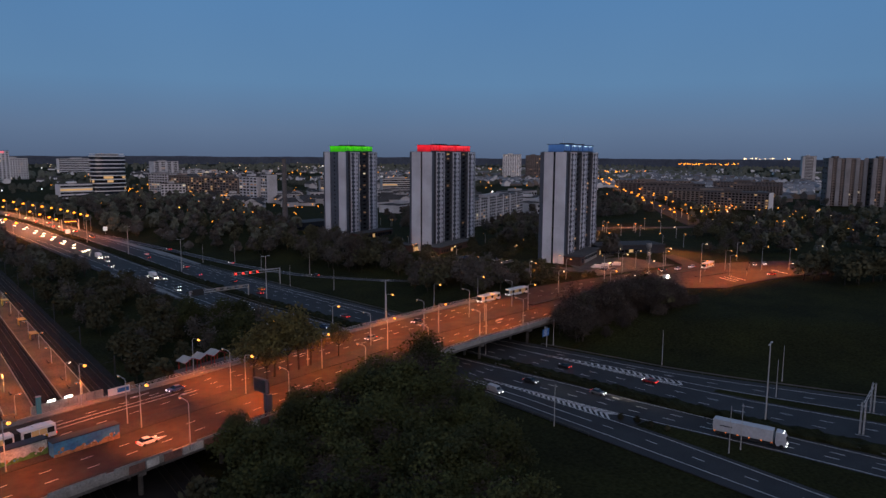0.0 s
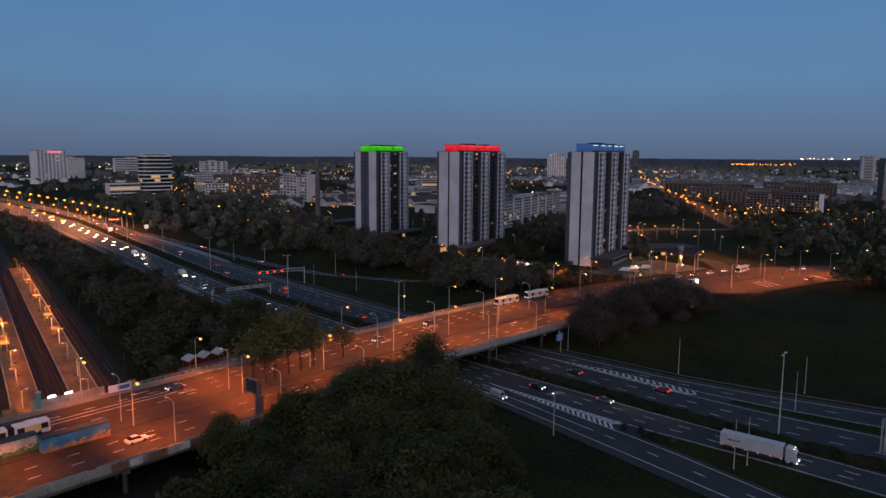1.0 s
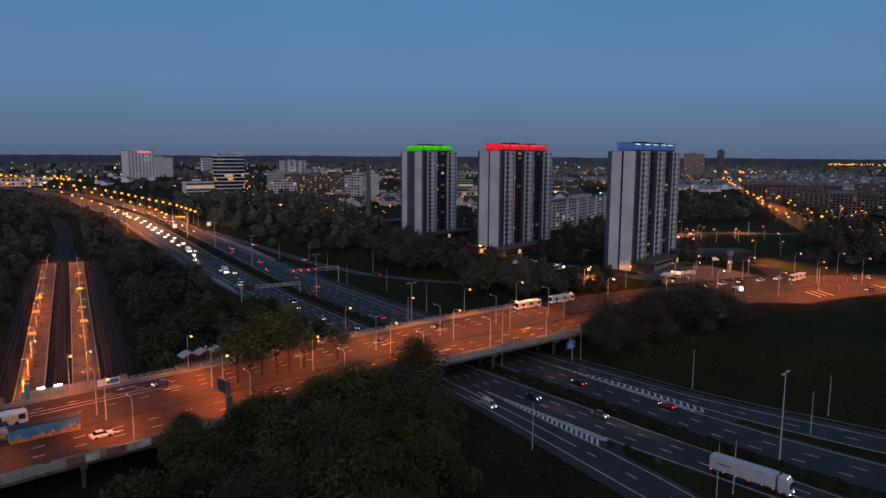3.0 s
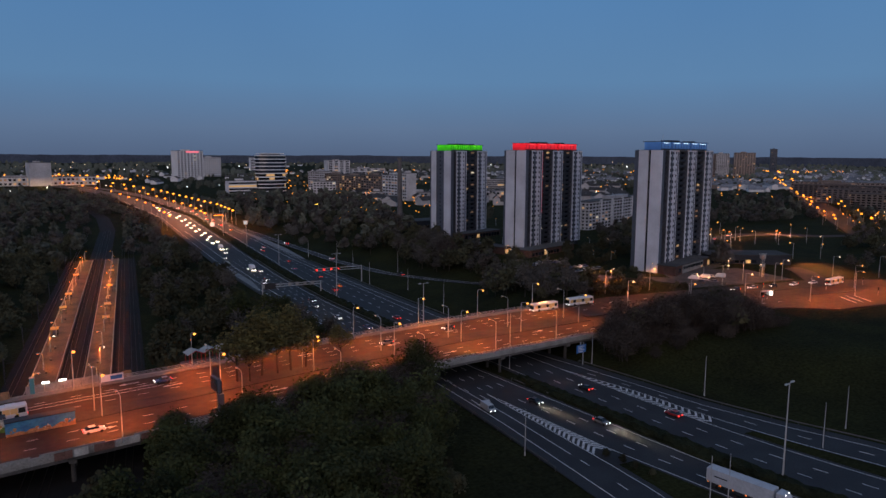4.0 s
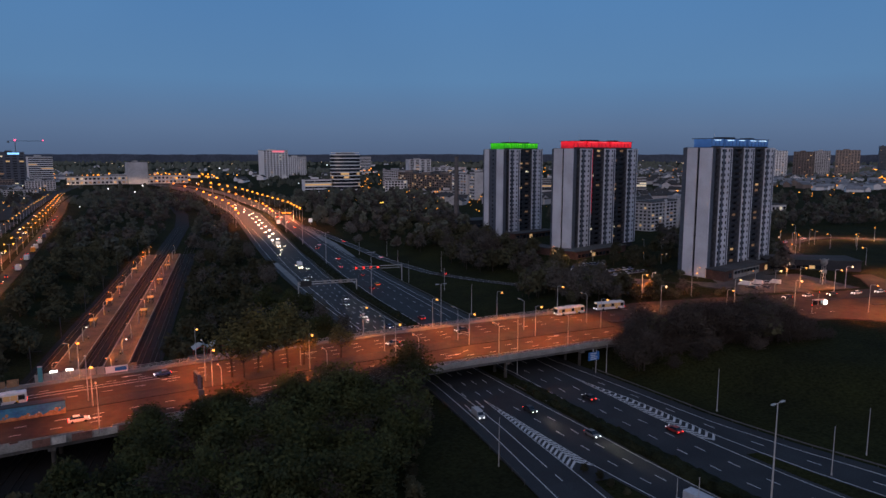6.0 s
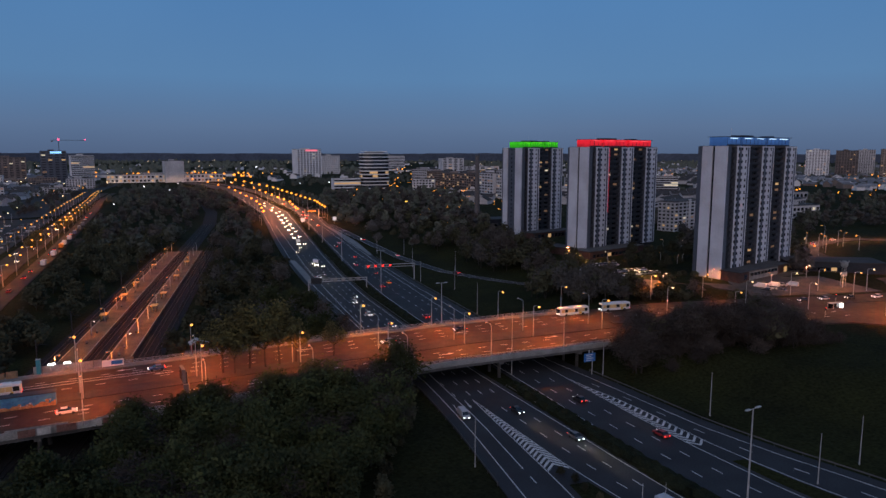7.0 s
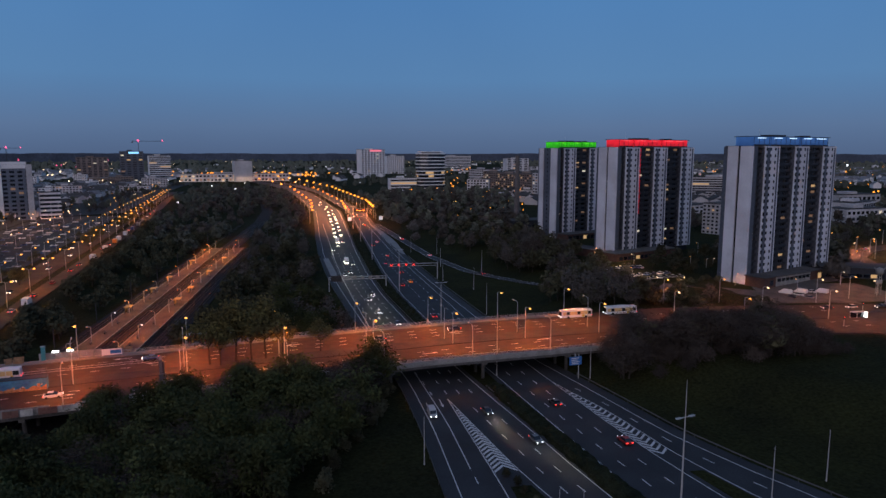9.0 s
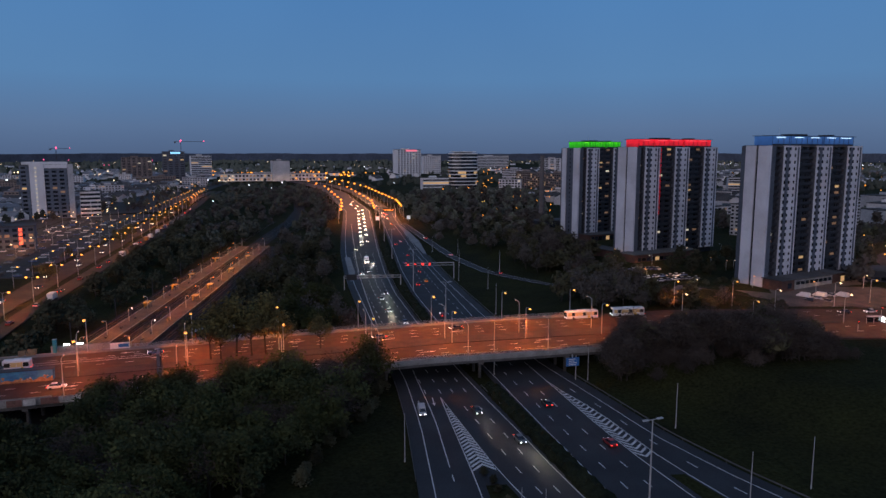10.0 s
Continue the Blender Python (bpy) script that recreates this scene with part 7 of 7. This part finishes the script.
# west side
wb = block("office_tower", "twelve-storey glass office tower with a white stair core", -193.5, 654, 21, 44, 22, 51, 13, 7, mat("blue_grey_glazing", (0.13, 0.15, 0.19), 0.35, vary=0.3, scale=0.1, fine=1.0), 0.02, z=-7, seed=5, category="office tower")
part("stair_core", Mesh().box(8, -1.5, 0, 20, 6, 53), OFFICE_WHITE, wb)
for k in range(12):
    part("core_window", win(1.6, 0.9, WIN_PALE), None, wb, at=pose(13, -1.6, 5 + 3.9 * k))
part("roof_screen", Mesh().box(2, 0, 51, 40, 16, 54), OFFICE_WHITE, wb)
part("end_frame", Mesh().box(39.5, -0.9, 0, 44.3, 1.2, 51.7), RENDER_PALE, wb)
part("top_frame", Mesh().box(20.2, -0.8, 48, 39.4, 1.0, 51.5), OFFICE_WHITE, wb)
block("office_block", "low white terraced office beside the glass tower", -150, 676, 21, 18, 20, 25, 6, 4, OFFICE_WHITE, 0.0, z=-7, bands=True, category="office block")
rs = block("office_block", "dark low building with a vertical red sign", -129, 430, 20, 40, 18, 15, 4, 9, PANEL_SLATE, 0.12, z=-7, seed=9, category="office block")
for k in range(4):
    part("sign_letter", Mesh().box(31, -0.8, 3.4 + 2.9 * k, 33, -0.4, 5.4 + 2.9 * k), glowing("red_sign_glow", (1.0, 0.12, 0.06), 1.6) if k == 0 else bpy.data.materials["red_sign_glow"], rs)
db = block("office_tower", "dark office tower with a small blue sign on the roof", -262, 1386, 15, 42, 25, 62, 14, 4, PANEL_SLATE, 0.04, z=-5, category="office tower")
part("blue_sign", Mesh().box(16, -0.5, 58, 34, -0.2, 61.5), glowing("blue_sign_glow", (0.25, 0.6, 1.0), 1.3), db)
block("office_tower", "white striped office tower far off", -266, 1640, 20, 46, 25, 53, 12, 1, OFFICE_WHITE, 0.03, z=-5, bands=True, category="office tower")
block("apartment_block", "brownish apartment tower far off in the west", -395, 1560, 15, 62, 24, 50, 14, 6, RENDER_BROWN, 0.05, z=-5)
block("exhibition_hall", "long low white hall with lit windows", -169, 1468, 8, 220, 34, 16, 2, 30, RENDER_PALE, 0.2, z=-5, category="hall")
block("exhibition_hall", "white cubic hall tower above the long hall", -60, 1464, 14, 36, 34, 43, 1, 0, RENDER_PALE, 0.0, z=-5, category="hall")
ww = random.Random(21)
for i in range(62):
    y = ww.uniform(600, 1500)
    x = west_l(min(y, 1300)) - (92 if y < 740 else 45) - ww.random() ** 1.1 * (0.42 * y)
    if x < -205 and y < 760 or -240 < x < -150 and y < 720:
        continue
    w, h = ww.uniform(14, 46), ww.choice((6, 7, 9, 10, 12, 14, 17, 20))
    block("town_building", ("white flat-roofed building in the town", "pale town building with dark windows", "brownish building in the town centre")[i % 3], x, y, ww.uniform(0, 28), w, ww.uniform(10, 20), h, max(2, int(h / 3.3)), max(3, int(w / 4)), (OFFICE_WHITE, RENDER_PALE, RENDER_WARM)[i % 3], 0.03, z=ground_z(x, y) - 0.2, seed=100 + i, category="town building", roof=ROOF_GREY if i % 2 else ROOF_DARK)
tg = Mesh()
ys = list(range(330, 1500, 45))
for j_, y in enumerate(ys):
    for i_ in range(9):
        x = west_l(min(y, 1300)) - (76 if y < 700 else 4) - i_ / 8 * (0.42 * y + 60)
        tg.v.append((x, y, ground_z(x, y) + 0.3))
for j_ in range(len(ys) - 1):
    for i_ in range(8):
        a = j_ * 9 + i_
        tg.f.append((a + 1, a, a + 9, a + 10))
tagged(part("town_pavement", tg, TOWN_GROUND), "dark paved streets and yards of the western town", "pavement", kind="structure")


# gabled houses too many to count
def houses(name, spots, wall, roof, label, seed):
    rng = random.Random(seed)
    a, b = Mesh(), Mesh()
    for x, y in spots:
        t, w, d, h = rng.uniform(0, 3.14), rng.uniform(7, 14), rng.uniform(8, 16), rng.uniform(4.5, 8)
        z = ground_z(x, y) - 0.5
        c, s = math.cos(t), math.sin(t)
        q = lambda u, v, k: (x + u * c - v * s, y + u * s + v * c, z + k)
        e = h + rng.uniform(2.5, 4.5)
        a.face(q(-w, -d / 2, 0), q(w, -d / 2, 0), q(w, -d / 2, h), q(-w, -d / 2, h)).face(q(-w, d / 2, 0), q(-w, d / 2, h), q(w, d / 2, h), q(w, d / 2, 0))
        a.face(q(-w, -d / 2, 0), q(-w, -d / 2, h), q(-w, 0, e), q(-w, d / 2, h), q(-w, d / 2, 0)).face(q(w, -d / 2, 0), q(w, d / 2, 0), q(w, d / 2, h), q(w, 0, e), q(w, -d / 2, h))
        o = 0.5
        for sg_ in (-1, 1):
            b.face(q(-w - o, sg_ * (d / 2 + o), h - 0.3), q(w + o, sg_ * (d / 2 + o), h - 0.3), q(w + o, 0, e + 0.15), q(-w - o, 0, e + 0.15))
            b.face(q(-w - o, sg_ * (d / 2 + o), h - 0.6), q(w + o, sg_ * (d / 2 + o), h - 0.6), q(w + o, sg_ * (d / 2 + o), h - 0.3), q(-w - o, sg_ * (d / 2 + o), h - 0.3))
    ob = part(name, a, wall)
    tagged(ob, label, "houses", kind="stuff")
    tagged(part("roofs", b, roof, ob), kind="stuff")


hr = random.Random(8)


def house_spots(n, y0, y1, f, seed):
    out = []
    while len(out) < n:
        y = y0 + (y1 - y0) * hr.random() ** 1.2
        x = f(y)
        if road_free(x, y) and noise.noise(Vector((x * 0.004, y * 0.004, seed))) > -0.12 and not (x < 600 and y < 540) and abs(x - np.interp(y, [320, 455, 540, 780, 1110], [650, 740, 890, 1190, 1535])) > 26:
            out.append((x, y))
    return out


houses("distant_houses", house_spots(330, 620, 2300, lambda y: hr.uniform(0.22, 0.75) * y + 160, 0.7), RENDER_PALE, ROOF_DARK, "distant pale houses with dark roofs among trees", 1)
houses("distant_houses", house_spots(420, 330, 2300, lambda y: 820 + hr.uniform(0.2, 1.0) * (y + 250), 1.7), RENDER_WARM, ROOF_GREY, "distant brownish houses of the eastern suburb", 2)
houses("distant_houses", house_spots(420, 380, 2100, lambda y: 900 + hr.uniform(0.1, 0.9) * (y + 250), 2.7), OFFICE_WHITE, ROOF_GREY, "distant white houses of the eastern suburb", 3)
houses("distant_houses", house_spots(220, 700, 1350, lambda y: west_l(min(y, 1300)) - 14 - hr.random() * 0.28 * y, 3.9), RENDER_PALE, ROOF_DARK, "pale terraced houses with dark roofs along the boulevard", 7)
houses("distant_houses", house_spots(620, 640, 2300, lambda y: west_l(min(y, 1300)) - 85 - hr.random() * 0.5 * y, 3.7), OFFICE_WHITE, ROOF_GREY, "distant pale houses of the western town", 4)
houses("distant_houses", house_spots(200, 1500, 3600, lambda y: hr.uniform(-0.5, 0.8) * y, 4.7), OFFICE_WHITE, ROOF_DARK, "distant white buildings near the horizon", 5)

polar = []
for _ in range(300):
    a, r = radians(hr.uniform(30, 72)), hr.uniform(1500, 3600)
    polar.append((r * math.sin(a), r * math.cos(a)))
houses("distant_houses", polar, OFFICE_WHITE, ROOF_GREY, "pale houses scattered over the far eastern plain", 6)

# ---- lamps of the town ----
def lamp_line(pts_fn, ys, turn, bulb, size, height=10.0, light=0, colour=SODIUM, label="street lamp with amber light along the road", zoff=None, double=False):
    for i, y in enumerate(ys):
        x = pts_fn(y)
        z = ground_z(x, y) if zoff is None else zoff
        # bulbs swell with distance, standing for glare round the lamps
        big = round(size * (1 + max(0.0, y - 760) / 900), 1) if y > 760 else size
        ob = street_lamp(x, y, z, turn, height, 2.0, bulb, big, label=label)
        s = -1 if turn > 0 else 1
        if double:
            part("second_arm", Mesh().tube((0, 0, height - 0.4), (0, -2.0, height), 0.06, 0.06, 6), STEEL, ob)
            part("second_bulb", Mesh().ball((0, -2.3, height - 0.1), size, 10, 6, 0.7), bulb, ob)
            if light:
                street_light("road_light", x - 4 * s, y, z + height - 1.2, light, colour, 150)
        if light:
            street_light("road_light", x + 4 * s, y, z + height - 1.0 - size, light, colour, 156, tilt=24, turn=turn)


lamp_line(offset(right_outer, 9), [655, 676, 698, 721, 745, 771, 798, 827, 858, 891, 926, 963, 1002, 1044, 1090, 1140, 1195, 1255, 1320, 1390, 1470, 1560, 1660, 1770], 90, LAMP_AMBER, 1.2, 13.5, 56000, (1.0, 0.25, 0.09))
lamp_line(offset(left_outer, -7), [622, 664, 708, 756, 806, 860, 920, 990, 1070, 1160, 1260, 1380], -90, LAMP_AMBER, 1.1, 13.0, 56000, (1.0, 0.27, 0.10))
lamp_line(mix_lines(left_inner, right_inner, 0.5), [640, 664, 700, 740, 780, 824, 872, 925, 985, 1050, 1130, 1220, 1330], 90, LAMP_AMBER, 1.0, 13.0, 60000, (1.0, 0.27, 0.10))
# added fill lights without posts, so the lamp light fades out southwards
for y, q in ((600, 36000), (565, 20000), (525, 10000)):
    street_light("motorway_edge_light", left_outer(y) + 8, y + 30, 12, q, (1.0, 0.27, 0.10), 165)
    street_light("motorway_edge_light", right_outer(y) - 6, y + 30, 12, q, (1.0, 0.25, 0.09), 165)
lamp_line(offset(right_outer, 30), [1300, 1350, 1400, 1460, 1520], 90, LAMP_AMBER, 1.3, 20)
WEST_LABEL = "street lamp with warm light along the boulevard"
lamp_line(mix_lines(west_l, west_r, 0.64), [y for y in range(238, 1000, 33)], 90, LAMP_SODIUM, 0.5, 10.7, 14000, (1, 0.24, 0.065), WEST_LABEL, double=True)
lamp_line(offset(west_l, -3), list(range(250, 1000, 27)), -90, LAMP_SODIUM, 0.46, 10, 0, SODIUM, WEST_LABEL)
lamp_line(offset(west_l, -34), list(range(330, 700, 34)), 90, LAMP_WARM, 0.5, 9, 18000, (1, 0.30, 0.12), WEST_LABEL)
lamp_line(offset(west_l, -62), list(range(335, 760, 42)), 90, LAMP_WARM, 0.45, 9, 13000, (1, 0.32, 0.15), WEST_LABEL)
ar = random.Random(19)
for k in range(27):
    t = 0.09 + 0.91 * k / 26
    for sd in (-1, 1):
        x, y = 500 + 1020 * t + 9 * sd + (16 if sd > 0 else 0) + ar.uniform(-6, 6), 250 + 858 * t - 9 * sd + (13 if sd > 0 else 0) + ar.uniform(-6, 6)
        street_lamp(x, y, ground_z(x, y), 45, 9, 1.5, LAMP_AMBER, round(ar.uniform(0.65, 1.0) + 0.9 * t, 1), label="street lamp with amber light along the avenue")
    if k < 20:
        street_light("avenue_light", 500 + 1020 * t, 250 + 858 * t, ground_z(x, y) + 9, 22000 if k < 5 else 60000, SODIUM, 155)
for x, y in ((640, 318), (668, 300), (700, 345), (716, 372), (684, 330), (745, 390), (655, 352), (610, 262), (560, 232)):
    street_lamp(x, y, ground_z(x, y), ar.uniform(0, 360), 10, 1.0, LAMP_AMBER, 0.6, label="street lamp with amber light before the apartment rows")
    street_light("estate_light", x, y, ground_z(x, y) + 9, 35000, SODIUM, 160)
# fill lights added to brighten the loop road, no posts at these spots
for x, y in ((384, 214), (384, 262), (402, 300), (436, 328), (472, 344), (508, 332)):
    street_light("loop_light", x, y, ground_z(x, y) + 9, 38000, (1, 0.34, 0.19), 160)
er = random.Random(41)
for x, y in ((366, 256), (384, 300), (418, 336), (470, 356), (392, 236), (440, 300)):
    street_lamp(x, y, ground_z(x, y), 45, 9, 1.6, LAMP_SODIUM, 0.4, label="street lamp with a lit bulb beside the loop road")
for i in range(44):
    x = er.uniform(400, 760)
    y = er.uniform(215, 330) if x < 600 else er.uniform(230, 380)
    street_lamp(x, y, ground_z(x, y), er.uniform(0, 360), er.uniform(6, 10), 1.0, LAMP_AMBER if er.random() < 0.7 else LAMP_WARM, er.uniform(0.22, 0.42), label="street lamp glowing among trees in the east")
for i in range(26):
    x, y = er.uniform(262, 345), er.uniform(262, 470)
    street_lamp(x, y, ground_z(x, y), er.uniform(0, 360), er.uniform(3.5, 6), 0.6, LAMP_AMBER if er.random() < 0.6 else LAMP_WARM, er.uniform(0.14, 0.24), label="small lamp in the park round the towers")
# fill lights added in the park, with no posts of their own
for x, y in ((292, 300), (318, 292), (236, 415), (228, 430), (300, 445), (268, 350)):
    street_light("park_light", x, y, 4.5, 2600, (1, 0.5, 0.16), 160)


# glowing balls stand in for pollards lit yellow; no lamp is known here
for x, y in ((248, 672), (251, 676), (293, 672), (296, 669)):
    street_lamp(x, y, ground_z(x, y), 30, 6, 0.8, POLLARD_GLOW, 0.9, label="glowing ball on a post, standing in for a yellow-lit pollard")


# street lamps deep in the town, and added lights without posts before the long hall
wr = random.Random(77)
for i in range(34):
    y = wr.uniform(540, 1150)
    x = west_l(y) - 88 - wr.random() * 0.3 * y
    street_lamp(x, y, ground_z(x, y), wr.uniform(0, 360), 9, 1.0, LAMP_WARM if i % 3 else LAMP_COLD, 0.55, label="street lamp between the houses of the town")
    if i % 2:
        street_light("town_light", x, y, ground_z(x, y) + 10, 60000, (1, 0.45, 0.24), 165)
for x in (-150, -95, -40, 20):
    street_light("hall_light", x, 1446, 12, 30000, (1, 0.62, 0.36), 170)
# added lights without posts, to brighten the parked cars
for x, y in ((250, 262), (252, 290), (236, 262), (262, 255)):
    street_light("parking_light", x, y, 6, 15000, (1, 0.5, 0.25), 160)


def far_lights(name, n, fn, material, lo, hi, label, seed, zlo=3, zhi=9):
    rng = random.Random(seed)
    ms = Mesh()
    for _ in range(n):
        x, y = fn(rng)
        s = math.hypot(x, y) / 1000
        # glare is put into the ball's radius, which grows with distance
        ms.ball((x, y, ground_z(x, y) + rng.uniform(zlo, zhi)), 1.45 * rng.uniform(lo, hi) * s, 6, 4)
    tagged(part(name, ms, material), label, "lamps", kind="stuff")


far_lights("distant_lamps", 300, lambda r: (lambda y: (r.uniform(0.14, 1.1) * y + 200, y))(r.uniform(560, 2300)), LAMP_AMBER, 0.25, 0.65, "countless amber lamps of the town far off", 1)
far_lights("distant_lamps", 150, lambda r: (lambda y: (-130 - r.random() * 0.55 * y, y))(r.uniform(560, 2400)), LAMP_WARM, 0.35, 0.7, "countless warm lamps of the western town", 2)
far_lights("distant_lamps", 60, lambda r: (lambda y: (r.uniform(-0.5, 1.1) * y, y))(r.uniform(700, 3200)), LAMP_COLD, 0.3, 0.55, "scattered white lamps far off", 3)
far_lights("distant_lamps", 90, lambda r: (lambda t: (2120 + 240 * t + r.uniform(-30, 30), 1640 - 190 * t + r.uniform(-80, 80)))(r.random()), LAMP_AMBER, 0.4, 0.75, "bright cluster of amber lamps near the horizon", 4)
far_lights("distant_lamps", 16, lambda r: (lambda t: (4140 + 100 * t, 1980 - 240 * t))(r.random()), LAMP_WARM, 0.25, 0.6, "string of lamps of a far industrial site", 5, 54, 58)
far_lights("distant_lamps", 46, lambda r: (lambda t: (3800 + 170 * t + r.uniform(-40, 40), 2190 - 270 * t))(r.random() ** 1.3), LAMP_AMBER, 0.25, 0.5, "golden cluster of lamps far across the plain", 8, 20, 27)
far_lights("distant_lamps", 60, lambda r: (lambda t: (-330 + 470 * t + r.uniform(-40, 40), 1750 + r.uniform(-60, 220)))(r.random()), LAMP_AMBER, 0.6, 1.0, "row of amber lamps beyond the white halls", 6)
far_lights("distant_lamps", 14, lambda r: (-300 - 700 * r.random(), 1500 + 700 * r.random()), LAMP_PINK, 0.4, 0.7, "red warning lamps over the western town", 7, 20, 50)
far_lights("distant_lamps", 150, lambda r: (lambda y: (r.uniform(-0.55, 0.9) * y, y))(r.uniform(2300, 4300)), LAMP_WARM, 0.12, 0.28, "faint lamps sprinkled towards the horizon", 9, 6, 16)
far_lights("distant_lamps", 110, lambda r: (lambda y: (r.uniform(210, 330) + 0.32 * (y - 450) * r.random(), y))(r.uniform(460, 1300)), LAMP_AMBER, 0.3, 0.6, "amber lamps among the trees north of the towers", 10, 3, 10)
far_lights("distant_lamps", 80, lambda r: (lambda y: (west_l(min(y, 1300)) - 20 - r.random() ** 1.4 * 0.36 * y, y))(r.uniform(420, 1250)), LAMP_SODIUM, 0.2, 0.5, "orange lamps of the streets in the western town", 11, 4, 10)
far_lights("distant_lamps", 36, lambda r: (lambda y: (r.uniform(0.5, 1.2) * y + 430, y))(r.uniform(150, 420)), LAMP_SODIUM, 0.22, 0.42, "orange lamps among the trees of the eastern estate", 12, 4, 10)
# tower cranes with red lamps
for x, y, top, jib, t in ((-287, 1640, 82, 52, 15), (-560, 1640, 66, 30, 40)):
    cr = thing("tower_crane", "slender tower crane with red warning lamps far off", "crane", pose(x, y, -5, 0, 0, t))
    part("mast", Mesh().box(-0.5, -0.5, 0, 0.5, 0.5, top + 4), DARK_STEEL, cr)
    part("jib", Mesh().box(-14, -0.4, top + 3.2, jib, 0.4, top + 4), DARK_STEEL, cr)
    part("counterweight", Mesh().box(-14, -1.2, top, -10, 1.2, top + 2.5), CONCRETE_DARK, cr)
    for xx in (0, jib - 1):
        part("warning_lamp", Mesh().ball((xx, 0, top + 5.0), 2.2 if xx == 0 else 1.3, 8, 5), LAMP_PINK, cr)
